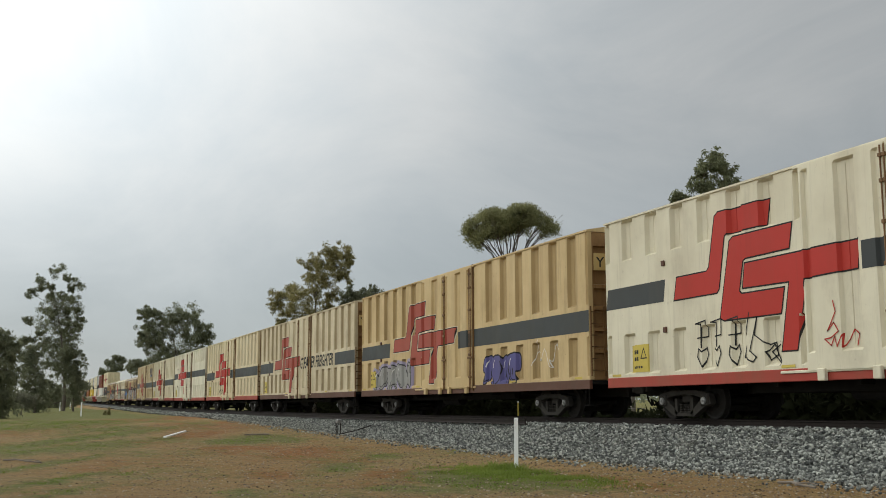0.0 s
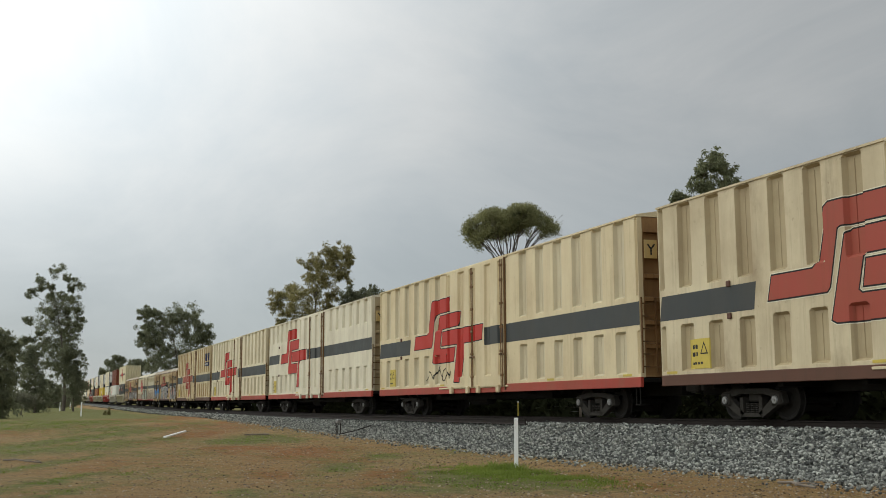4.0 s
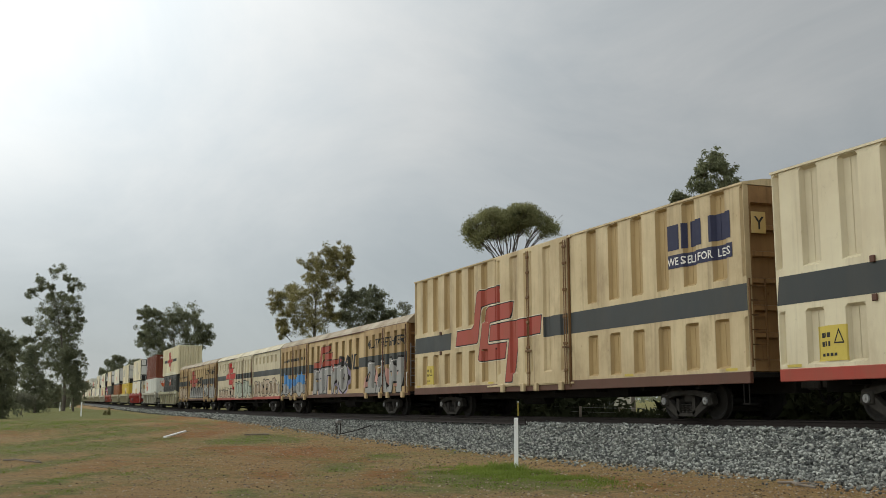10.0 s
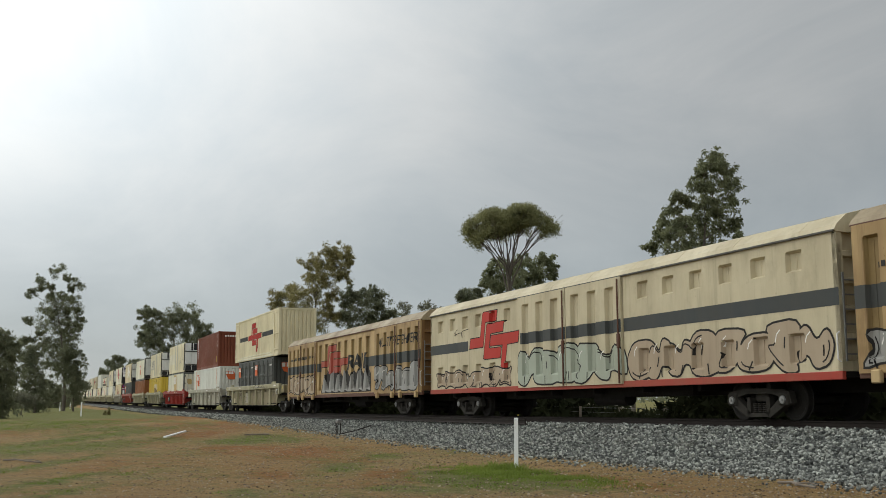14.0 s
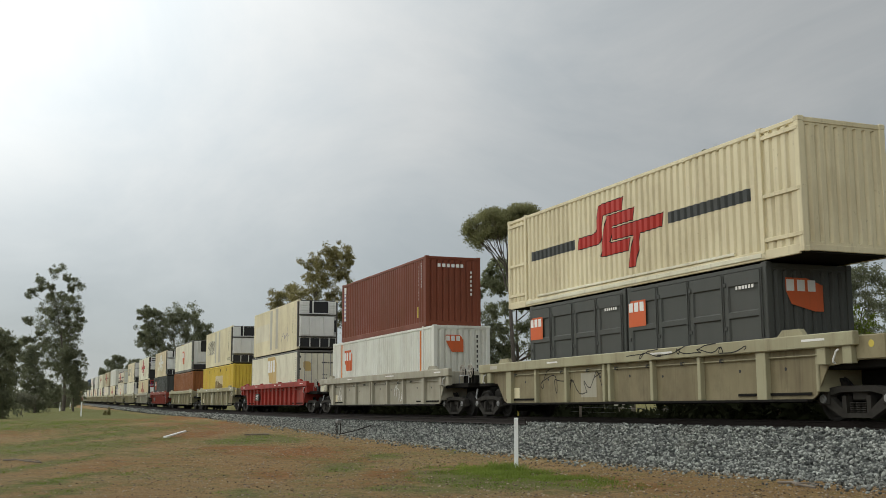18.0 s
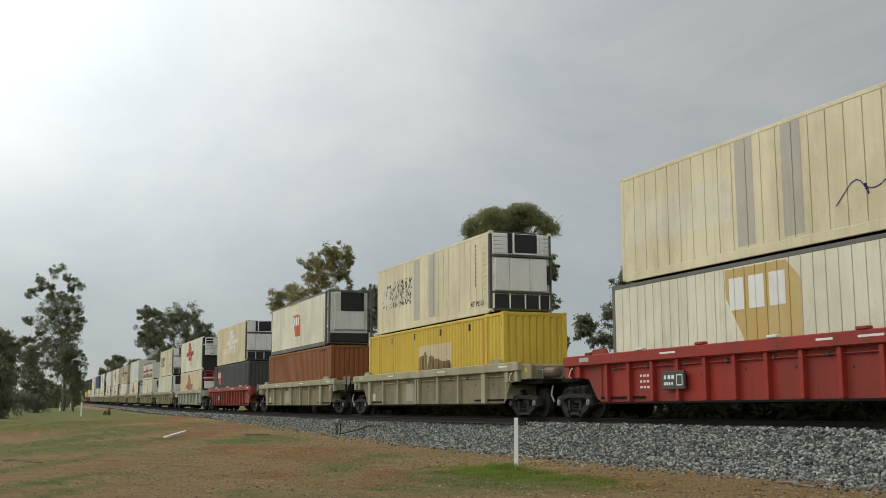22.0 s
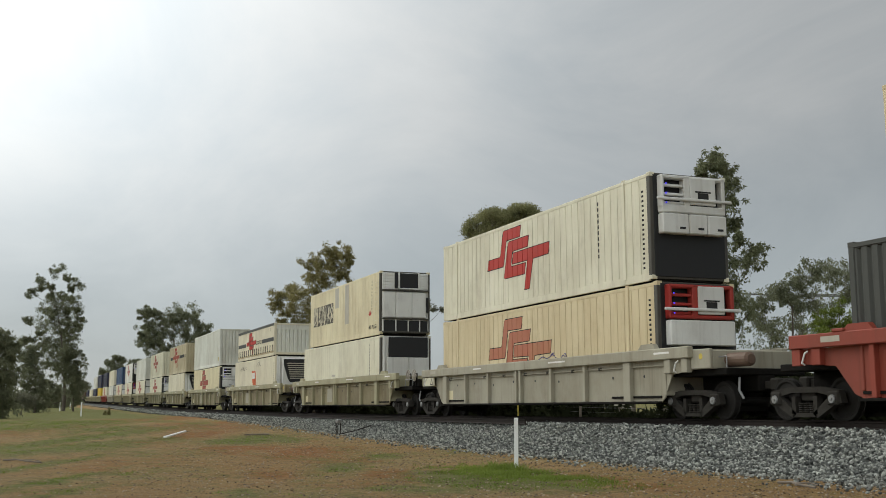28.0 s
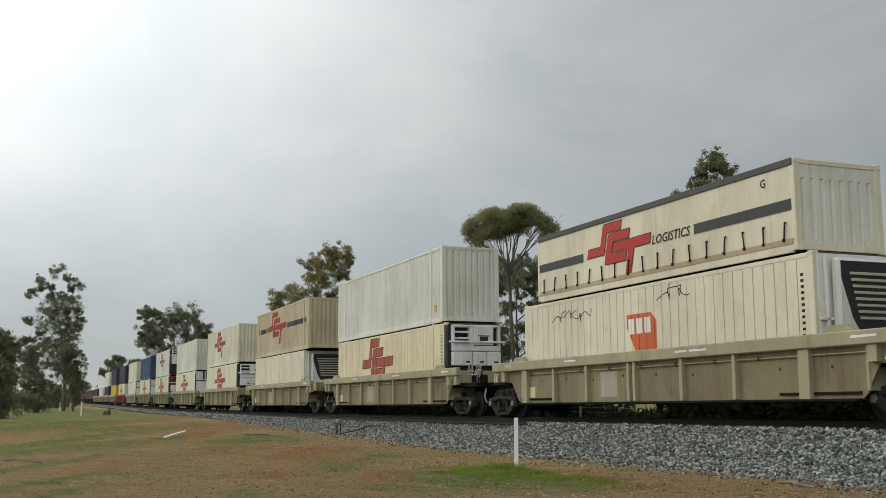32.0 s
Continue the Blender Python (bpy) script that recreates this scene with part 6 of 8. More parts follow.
def cage(c, sh, L, hw, h):
    b = Build()
    for y in (-1.17, 1.17):
        b.box(L + 0.55, L + 0.65, y - 0.05, y + 0.05, 0.1, h, 0.01)
        for z in (h - 1.0, h - 2.1):
            b.box(L - 0.02, L + 0.6, y - 0.03, y + 0.03, z, z + 0.08, 0.01)
        b.box(L - 0.02, L + 0.62, y - 0.04, y + 0.04, h - 0.09, h, 0.01)
    b.box(L + 0.55, L + 0.65, -1.17, 1.17, h - 0.09, h, 0.01)
    part("cage_frame", b, M["frame_grey"], c, "grey steel cage round the cooling unit")
    part("status_lamp", Build().lathe([(0, 0.0), (0, 0.03), (0.02, 0.0)], 8, (L + 0.1, -1.14, 0.95), "x"), M["lamp_green"], c)


crate(-144.05, -130.75, UP, H, "pale", "seam", "white refrigerated container with orange emblem and grey frame", both(orange_box(-0.66, 0.8, 0.95), cage, louvre_edge,
      lambda c, sh, L, hw, h: put(c, sh, [rect(-1.7, 0.3, 2.68, 2.76)], hw, "caution_strip", "plate_yellow", 0.004)), unit="screen", trim="frame_grey")
well_wagon(-149.2, 18.7, "well_rust", "brick-red well wagon with pale lugs", 3, "wheels")
crate(-166.3, -151.5, LOW, H, "grey_dark", "corr", "charcoal corrugated container with orange emblem", orange_box(-5.6, 1.38, 0.78))
crate(-165.1, -152.8, UP, H, "yellow_cream", "seam", "yellowed refrigerated container with a white emblem", both(red_emblem(-1.6, 0.6, 4.6, 1.9, "mark_white", False),
      lambda c, sh, L, hw, h: put(c, sh, bars(-3.2, 3.0, 0.75, 1.2, 14, 8), hw, "faded_marks", "pale", 0.003)), unit="old")
well_wagon(-171.6, 18.4, "well_grey", "pale grey well wagon with an air tank", 0, "tank")
crate(-188.35, -173.3, LOW, H, "yellow_cream", "seam", "yellowed refrigerated container with faded red emblem", both(red_emblem(-3.25, 0.27, 4.75, 2.3, "red_pale"), louvre_edge,
      lambda c, sh, L, hw, h: put(c, sh, scribble(0.6, 1.05, 2.0, 0.2, 5, 33, 0.04), hw, "spray_tag", "gr_blue", 0.008)), unit="slat_red")
crate(-188.3, -173.5, UP, H, "pale", "seam", "cream refrigerated container with large red emblem and louvred edge", both(red_emblem(-3.2, 0.5, 4.75, 2.17, "red"), louvre_edge, code_column(4.6, 0.9, 2.6)), unit="slat")
well_wagon(-193.1, 18.5, "well", "taupe well wagon with rusty pale brake wheels", 0, "wheels")
crate(-210.0, -196.1, LOW, H, "pale", "seam", "white refrigerated container with a wide black screen", both(code_column(5.3, 1.1, 2.6), lambda c, sh, L, hw, h: put(c, sh, [rect(-1.2, -0.5, 1.2, 1.3)], hw, "small_plate", "patch", 0.004)), unit="dark")
crate(-208.7, -196.2, UP, H, "cream", "seam", "cream refrigerated container with a ragged black sticker",
      both(torn(-5.6, -1.6, 1.05, 2.1, 25, 0.6), patches((-1.25, -0.55, 1.75, 2.8), (0.55, 1.25, 0.8, 2.8)), code_column(5.0, 1.0, 2.6), ladder_marks,
           lambda c, sh, L, hw, h: put(c, sh, words("40' PLUS", L - 1.7, 0.28, 0.2, 1.2, 0, 0.01), hw, "lettering", "letter", 0.006),
           lambda c, sh, L, hw, h: put(c, sh, [[(4.55, 1.0), (4.75, 0.9), (4.95, 1.0), (4.75, 1.2)]], hw, "small_diamond", "red", 0.006)), unit="old")
well_wagon(-214.8, 18.6, "well", "taupe well wagon with an air tank", 0, "tank")
crate(-231.4, -217.6, LOW, H, "white", "seam", "white refrigerated container with orange emblem and black tags", both(orange_box(-0.6, 1.02, 0.8), louvre_edge,
      lambda c, sh, L, hw, h: put(c, sh, scribble(-5.0, 2.1, 2.6, 0.42, 7, 44, 0.03) + scribble(0.9, 2.3, 1.5, 0.38, 4, 46, 0.03), hw, "spray_tag", "letter", 0.006, "thin black spray-can tag")), unit="shield")


def curtain_deco(c, sh, L, hw, h):
    put(c, sh, emblem(-2.95, 0.30, 3.4, 1.52, 0.02), hw, "emblem_outline", "outline", 0.012)
    put(c, sh, emblem(-2.95, 0.30, 3.4, 1.52), hw, "emblem", "red", 0.016, "angular red emblem")
    for q in (rect(-L + 0.12, -3.2, 0.9, 1.15), rect(2.4, L - 0.12, 0.9, 1.15)):
        put(c, sh, [q], hw, "stripe", "stripe", 0.012)
    put(c, sh, words("LOGISTICS", 0.5, 0.9, 0.25, 1.75, 0.2, 0.012), hw, "lettering", "letter", 0.012, "black slanted lettering")
    put(c, sh, words("G", L - 1.15, 1.55, 0.2, None, 0, 0.01), hw, "lettering", "letter", 0.012)


crate(-230.4, -218.05, UP, 2.05, "white", "curtain", "white curtain-sided container with straps, red emblem and lettering", curtain_deco, end="cool_white")
well_wagon(-236.6, 18.3, "well", "taupe well wagon with rusty pale brake wheels", 0, "wheels")
crate(-253.2, -238.4, LOW, H, "cream", "seam", "yellowed refrigerated container with red emblem", both(red_emblem(-3.3, 0.45, 4.5, 2.3, "red_faded"), louvre_edge), unit="slat")
crate(-253.3, -238.7, UP, H + 0.1, "cool_white", "corr", "white container with small yellow plates", lambda c, sh, L, hw, h: put(c, sh, [rect(L - 1.0, L - 0.7, 0.4, 0.7)], hw, "small_plate", "plate_yellow", 0.004))
well_wagon(-257.7, 18.2, "well", "taupe well wagon with an air tank", 0, "tank")
crate(-274.0, -260.4, LOW, H, "white", "seam", "white refrigerated container with shield-shaped grille", louvre_edge, unit="shield")
crate(-273.7, -259.4, UP, H, "beige", "corr", "yellowed container with faded red emblem and stripes", red_emblem(-4.0, 0.6, 5.6, 2.1, "red_faded", False, [(-6.5, -4.2, 1.5, 1.8), (1.8, 6.5, 1.5, 1.8)]))
FAR = [
    (-279.0, "well", ("pale", "seam", "slat", ("red_faded", -3.0)), ("pale", "corr", None, ("red_faded", -3.6))),
    (-300.6, "well", ("pale", "seam", "old", ("red_faded", -3.0)), ("cool_white", "corr", None, None)),
    (-322.2, "well", ("pale", "seam", "slat_red", ("red_faded", -3.0)), ("cool_white", "seam", "slat", ("red_faded", -3.0))),
    (-343.8, "well", ("white", "seam", "old", ("red_faded", -3.0)), ("blue", "corr", None, None)),
    (-365.4, "well_grey", ("cool_white", "corr", "old", None), ("pale", "corr", None, None)),
    (-387.0, "well_rust", ("pale", "corr", None, ("red_faded", -3.6)), ("blue_dark", "corr", None, None)),
    (-408.6, "well", ("yellow", "corr", None, None), ("blue_dark", "corr", None, None)),
    (-430.2, "well", ("blue_dark", "corr", None, None), ("cool_white", "corr", None, None)),
    (-451.8, "well", ("white", "corr", None, None), None),
    (-473.4, "well", ("blue_dark", "corr", None, None), None),
]
COLOUR = {"yellow_cream": "yellowed cream", "pale": "pale cream", "white": "white", "cool_white": "white", "cream": "cream", "blue": "blue", "blue_dark": "dark blue", "yellow": "yellow",
          "well": "taupe", "well_grey": "light grey", "well_rust": "brick-red"}
for uf, body, lo, hi in FAR:
    well_wagon(uf, 18.3, body, COLOUR[body] + " well wagon far down the train", 0, "tank", True)
    for spec, base, a, b in ((lo, LOW, -16.6, -2.0), (hi, UP, -16.4, -1.8)):
        if spec:
            col, sty, un, em_ = spec
            crate(uf + a, uf + b, base, H, col, sty, COLOUR[col] + (" refrigerated container" if un else " corrugated container") + " on a well wagon", red_emblem(em_[1], 0.6, 5.2, 2.1, em_[0], False) if em_ else None, unit=un, far=True)


# ---- hopper wagons at the tail ----
def hopper(u_front):
    w = thing("hopper_wagon", "rusty brown ribbed hopper wagon at the tail of the train", "freight wagon", "hopper wagons of the train")
    L, hw = 7.6, 1.4
    pk = [(-L + 0.3 + i * 1.24, -L + 1.3 + i * 1.24, 1.35, 3.2, 0.09) for i in range(12)]
    s = sheet(-L, L, 1.2, 3.4, pk, 0.05, 0.08)
    part("side_wall", s.build(side(hw), 0.12), M["hopper"], w)
    part("far_side", Build().box(-L, L, hw - 0.1, hw, 1.2, 3.4, 0.02), M["hopper"], w)
    for x in (-L, L - 0.1):
        part("end_wall", Build().box(x, x + 0.1, -hw + 0.1, hw - 0.1, 1.2, 3.3, 0.02), M["hopper"], w)
    part("load", Build().add([(-L + 0.1, -hw + 0.1, 3.1), (L - 0.1, -hw + 0.1, 3.1), (L - 0.1, hw - 0.1, 3.1), (-L + 0.1, hw - 0.1, 3.1), (-L + 3, 0, 3.5), (L - 3, 0, 3.5)], [(0, 1, 5, 4), (1, 2, 5), (2, 3, 4, 5), (3, 0, 4)]), M["under"], w)
    part("top_rail", Build().box(-L, L, -hw - 0.03, -hw + 0.08, 3.32, 3.46, 0.02), M["hopper"], w)
    part("underframe", Build().box(-L - 0.2, L + 0.2, -1.2, 1.2, 0.85, 1.2, 0.03).prism([(-4.5, 1.0), (4.5, 1.0), (2.5, 0.35), (-2.5, 0.35)], -0.8, 0.8), M["under"], w)
    for x in (-L + 1.8, L - 1.8):
        bogie(w, x)
    coupler(w, L, 1), coupler(w, -L, -1)
    TRAIN.append((w, u_front - L, 0.0))


for i in range(14):
    hopper(-495.0 - 16.2 * i)

# ---- ground, ballast and track ----


def ground_material():
    """Tan gravelly dirt with orange soil showing through, and thin grass where the cover attribute says so."""
    m, nt, b = mat_base("dirt_and_grass")
    v = tex_coord(nt)
    big, mid, fine = nz(nt, v, 0.16, 5, 0.6), nz(nt, v, 0.75, 7, 0.7), nz(nt, v, 11.0, 6, 0.75)
    c = mixc(nt, ramp(nt, big, 0.36, 0.64), (0.345, 0.238, 0.114), (0.31, 0.193, 0.08))
    soil = nt.nodes.new("ShaderNodeAttribute")
    soil.attribute_name = "bare_soil"
    rs_ = nt.nodes.new("ShaderNodeMath")
    rs_.operation = "ADD"
    nt.links.new(soil.outputs["Fac"], rs_.inputs[0])
    nt.links.new(ramp(nt, mid, 0.3, 0.7, -0.45, 0.45), rs_.inputs[1])
    c = mixc(nt, ramp(nt, rs_.outputs[0], 0.15, 0.6, 0.0, 0.95), c, (0.285, 0.125, 0.045))
    c = mixc(nt, ramp(nt, nz(nt, v, 1.7, 6, 0.7), 0.52, 0.7, 0.0, 0.6), c, (0.36, 0.26, 0.145))
    at = nt.nodes.new("ShaderNodeAttribute")
    at.attribute_name = "cover"
    edge = nt.nodes.new("ShaderNodeMath")
    edge.operation = "ADD"
    nt.links.new(at.outputs["Fac"], edge.inputs[0])
    tuft = nt.nodes.new("ShaderNodeMath")
    tuft.operation = "ADD"
    nt.links.new(ramp(nt, nz(nt, v, 1.1, 7, 0.75), 0.25, 0.75, -0.55, 0.55), tuft.inputs[0])
    nt.links.new(ramp(nt, nz(nt, v, 5.5, 5, 0.7), 0.3, 0.7, -0.3, 0.3), tuft.inputs[1])
    nt.links.new(tuft.outputs[0], edge.inputs[1])
    g = mixc(nt, nz(nt, v, 2.0, 6, 0.75), (0.085, 0.135, 0.03), (0.19, 0.205, 0.075))
    c = mixc(nt, ramp(nt, edge.outputs[0], 0.1, 0.78, 0.0, 0.85), c, g)
    c = mixc(nt, ramp(nt, nz(nt, v, 3.4, 7, 0.75), 0.5, 0.72, 0.0, 0.55), c, (0.15, 0.095, 0.048))
    c = mixc(nt, ramp(nt, fine, 0.5, 0.72, 0.0, 0.75), c, (0.13, 0.08, 0.042))
    c = mixc(nt, ramp(nt, nz(nt, v, 26.0, 4, 0.7), 0.6, 0.72, 0.0, 0.7), c, (0.55, 0.44, 0.3))
    nt.links.new(c, b.inputs["Base Color"])
    b.inputs["Roughness"].default_value = 0.95
    b.inputs["Specular IOR Level"].default_value = 0.12
    bump(nt, b, nz(nt, v, 6.0, 8, 0.8), 1.0, 0.11)
    return m


def stone_material(name, island, dark=(0.045, 0.05, 0.045), light=(0.56, 0.575, 0.51)):
    m, nt, b = mat_base(name)
    v = tex_coord(nt)
    if island:
        g = nt.nodes.new("ShaderNodeNewGeometry")
        f = g.outputs["Random Per Island"]
    else:
        vo = nt.nodes.new("ShaderNodeTexVoronoi")
        vo.inputs["Scale"].default_value = 15.0
        nt.links.new(v, vo.inputs["Vector"])
        sp = nt.nodes.new("ShaderNodeSeparateColor")
        nt.links.new(vo.outputs["Color"], sp.inputs[0])
        f = sp.outputs[0]
        bump(nt, b, vo.outputs["Distance"], 1.0, 0.05)
    k = nt.nodes.new("ShaderNodeMath")
    k.operation, k.inputs[1].default_value = "POWER", 1.6
    nt.links.new(f, k.inputs[0])
    c = mixc(nt, k.outputs[0], dark, light)
    c = mixc(nt, ramp(nt, nz(nt, v, 1.1, 5, 0.6), 0.55, 0.75, 0.0, 0.3), c, (0.20, 0.185, 0.14))
    c = mixc(nt, mul(nt, nz(nt, v, 60.0, 3, 0.6), 0.35), c, (0.1, 0.1, 0.1))
    nt.links.new(c, b.inputs["Base Color"])
    b.inputs["Roughness"].default_value = 0.85
    return m


M["ground"] = ground_material()
# bank far darker than its stones, its colour standing for shade in the gaps
M["ballast"], M["stone"] = stone_material("grey_ballast_gap_shade", False, (0.015, 0.016, 0.015), (0.13, 0.14, 0.12)), stone_material("crushed_grey_stone", True)
M["rail"] = plain("rusty_rail_steel", (0.024, 0.018, 0.015), 0.8, 0.0, 0.5, gloss=0.2)
M["sleeper"] = plain("concrete_sleeper", (0.27, 0.26, 0.24), 0.9, 0.0, 0.5)

# patches of grass: centre x, y, spread across the view, spread into it, strength
PATCHES = [(-114.1, 3.1, 3.55, 49.39, 0.8), (-82.3, 6, 2.99, 34.2, 0.8), (-45.9, 3.8, 0.67, 11.42, 0.85), (-35.9, 1.5, 0.48, 3.82, 0.8), (-27.5, 1.1, 0.23, 3.07, 1), (-21.2, 0.9, 0.17, 2.35, 1), (-17.9, 0.8, 0.14, 1.18, 0.9), (-37.4, 2.6, 0.97, 4.13, 0.55), (-39.9, 4.4, 0.83, 3.71, 0.4), (-40.8, 8.7, 0.91, 3.05, 0.95), (-39.5, 9.6, 0.63, 2.45, 0.6), (-22.9, 6.7, 0.49, 1.76, 0.6), (-27.6, 9.3, 0.36, 1.21, 0.65), (-16.8, 3.6, 0.4, 0.68, 0.6), (-16.6, 4.6, 0.53, 0.92, 0.35), (-19.8, 7.7, 0.44, 1.42, 0.6), (-18.1, 8.1, 0.93, 1.87, 1), (-16.7, 8.5, 0.58, 1.09, 0.8), (-15.5, 8.6, 0.37, 0.73, 0.7), (-19.8, 9.4, 0.51, 0.94, 1.1), (-16.2, 6.5, 0.54, 0.95, 0.7), (-17.2, 6.1, 0.38, 0.78, 0.45), (-29.4, 12.4, 0.66, 1.41, 0.35), (-67.5, 0.9, 1.4, 14.27, 0.5), (-32.5, 5.1, 0.85, 2.08, 0.3)]
PATCHES += [(-59.1, 1.7, 2.07, 5.96, 0.8), (-66.5, 4, 1.81, 5.43, 1), (-91.5, 2.5, 3.2, 16.73, 1.1), (-1131, 30.8, 43.94, 381.18, 1.2), (-54.2, 5, 1.27, 3.64, 0.65), (-65.9, 7.4, 1.03, 4.19, 0.5), (-98.4, 8.1, 1.15, 12.68, 0.8), (-127.6, 7, 2.98, 355.27, 1.1), (-120, 8, 6, 30, 0.8), (-60, -8, 5, 25, 0.9)]
# bare red soil, in the same terms
SOIL = [(-79.9, 11, 1.67, 43.3, 0.9), (-45.9, 7.4, 0.84, 5.77, 0.7), (-33.7, 6.9, 1.07, 2.63, 0.7), (-30.6, 8.1, 0.82, 2.7, 1), (-26.3, 8, 0.57, 1.93, 0.8), (-20.5, 7.1, 0.25, 1.29, 1.1), (-19.3, 7, 0.19, 0.83, 1), (-153.1, 17.7, 2.39, 56.73, 0.8), (-32.6, 9.7, 0.7, 1.51, 0.5), (-17.7, 5.6, 0.48, 0.81, 0.5), (-17.5, 10.1, 0.63, 0.8, 0.6), (-15.5, 9.8, 0.47, 0.78, 0.6), (-21.5, 5, 0.69, 1.51, 0.4), (-27, 3.3, 0.85, 2.59, 0.35), (-57.8, 9, 2.04, 5.96, 0.8), (-79.1, 11.1, 2.48, 13.35, 0.7), (-54.7, 11, 1.3, 2.6, 0.6)]


def spread(spots_, x, y):
    s = 0.0
    for cx, cy, sx, sy, k in spots_:
        dx, dy = x - cx, y - cy
        q = ((dx * math.cos(YAW) + dy * math.sin(YAW)) / sx) ** 2 + ((dy * math.cos(YAW) - dx * math.sin(YAW)) / sy) ** 2
        if q < 6:
            s = max(s, k * math.exp(-0.5 * q))
    return s


def cover(x, y):
    s = spread(PATCHES, x, y)
    if y > 21:
        s = max(s, 0.7)
    if -70 < x < -8 and y < 13:
        s = 1.05 * s + 0.30 * smooth(-13.0, -22.0, x) * (0.5 + 1.0 * noise.noise(Vector((x * 0.16, y * 0.45, 3)))) + 0.03
    if x < -62 and y < 12:
        s = max(s, 1.25 * smooth(-62, -90, x) * smooth(12.0, 9.0, y - bend(x)[0]))
    return s


def steps(marks):
    res = []
    for a, b, d in marks:
        n = max(1, int(round((b - a) / d)))
        res += [a + (b - a) * i / n for i in range(n)]
    return res + [marks[-1][1]]


gx = steps([(-3200, -700, 250), (-700, -260, 40), (-260, -90, 8), (-90, -52, 1.0), (-52, -11, 0.33), (-11, 60, 8), (60, 1600, 300)])
gy = steps([(-1800, -120, 240), (-120, -10, 10), (-10, -1, 1.0), (-1, 14.3, 0.33), (14.3, 34, 2.5), (34, 160, 14), (160, 3000, 280)])
verts, faces = [], []
for x in gx:
    for y in gy:
        near = -70 < x < -8 and -2 < y < 13.0
        z = ground_z(x, y) + (0.045 * noise.noise(Vector((x * 0.9, y * 1.3, 0))) + 0.028 * noise.noise(Vector((x * 2.6, y * 2.6, 4))) if near else 0.0)
        if 13.6 < y < 20.5 and x > -400:
            z -= 0.12
        verts.append((x, y, z))
ny = len(gy)
faces = [(i * ny + j, (i + 1) * ny + j, (i + 1) * ny + j + 1, i * ny + j + 1) for i in range(len(gx) - 1) for j in range(ny - 1)]
me = bpy.data.meshes.new("ground")
me.from_pydata(verts, [], faces)
me.materials.append(M["ground"])
layer_ = me.attributes.new("cover", "FLOAT", "POINT")
layer_.data.foreach_set("value", [cover(v[0], v[1]) for v in verts])
soil_ = me.attributes.new("bare_soil", "FLOAT", "POINT")
soil_.data.foreach_set("value", [spread(SOIL, v[0], v[1]) for v in verts])
ground = tagged(new("ground", me), "red-brown gravelly dirt verge with patches of green grass", "ground", kind="structure")


def sweep(name, prof, xs, material, lift=None):
    """A cross-section of (offset from the track's centre, height over the rail) drawn along the track."""
    vs, n = [], len(prof)
    for x in xs:
        dy, dz = bend(x)
        for o, h in prof:
            vs.append((x, YC + dy + o, (h + dz) if h > -0.9 else min(ground_z(x, YC + dy + o) - 0.02, dz - 0.3)))
    fs = [(i * n + j, (i + 1) * n + j, (i + 1) * n + j + 1, i * n + j + 1) for i in range(len(xs) - 1) for j in range(n - 1)]
    me_ = bpy.data.meshes.new(name)
    me_.from_pydata(vs, [], fs)
    me_.materials.append(material)
    return me_


track_x = steps([(-1500, -300, 60), (-300, -120, 10), (-120, 40, 2.5), (40, 400, 60)])
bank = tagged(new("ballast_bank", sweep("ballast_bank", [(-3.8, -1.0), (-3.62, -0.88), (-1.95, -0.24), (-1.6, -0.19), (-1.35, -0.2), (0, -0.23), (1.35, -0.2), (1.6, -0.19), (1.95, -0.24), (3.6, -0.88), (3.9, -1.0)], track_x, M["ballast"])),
              "bank of crushed grey stone ballast under the track", "ballast", kind="structure")


def rail_line(name, offset, xs, base, label):
    prof = [(-0.07, 0.0), (0.07, 0.0), (0.07, 0.015), (0.012, 0.035), (0.012, 0.12), (0.036, 0.13), (0.036, 0.158), (-0.036, 0.158), (-0.036, 0.13), (-0.012, 0.12), (-0.012, 0.035), (-0.07, 0.015)]
    vs, n = [], 12
    for x in xs:
        dy, dz = bend(x)
        b_ = base(x) if callable(base) else base + dz
        for o, h in prof:
            vs.append((x, YC + dy + (offset(x) if callable(offset) else offset) + o, b_ + h))
    fs = [(i * n + j, i * n + (j + 1) % n, (i + 1) * n + (j + 1) % n, (i + 1) * n + j) for i in range(len(xs) - 1) for j in range(n)]
    fs += [tuple(range(n)), tuple(range((len(xs) - 1) * n, len(xs) * n))[::-1]]
    me_ = bpy.data.meshes.new(name)
    me_.from_pydata(vs, [], fs)
    me_.materials.append(M["rail"])
    return tagged(new(name, me_), label, "rail", "rails of the track", "structure")


for o in (-0.76, 0.76):
    rl = rail_line("rail", o, track_x, -0.158, "rust-brown steel running rail with a worn head")
loose = rail_line("loose_rail", lambda x: -2.05 + 0.0016 * (x + 37.0), steps([(-190, -100, 10), (-100, -30.5, 3)]), lambda x: bend(x)[1] - 0.205, "rusty old rail laid along the ballast shoulder")
loose["kind"] = ""
loose["group"] = ""
tagged(loose, category="rail")

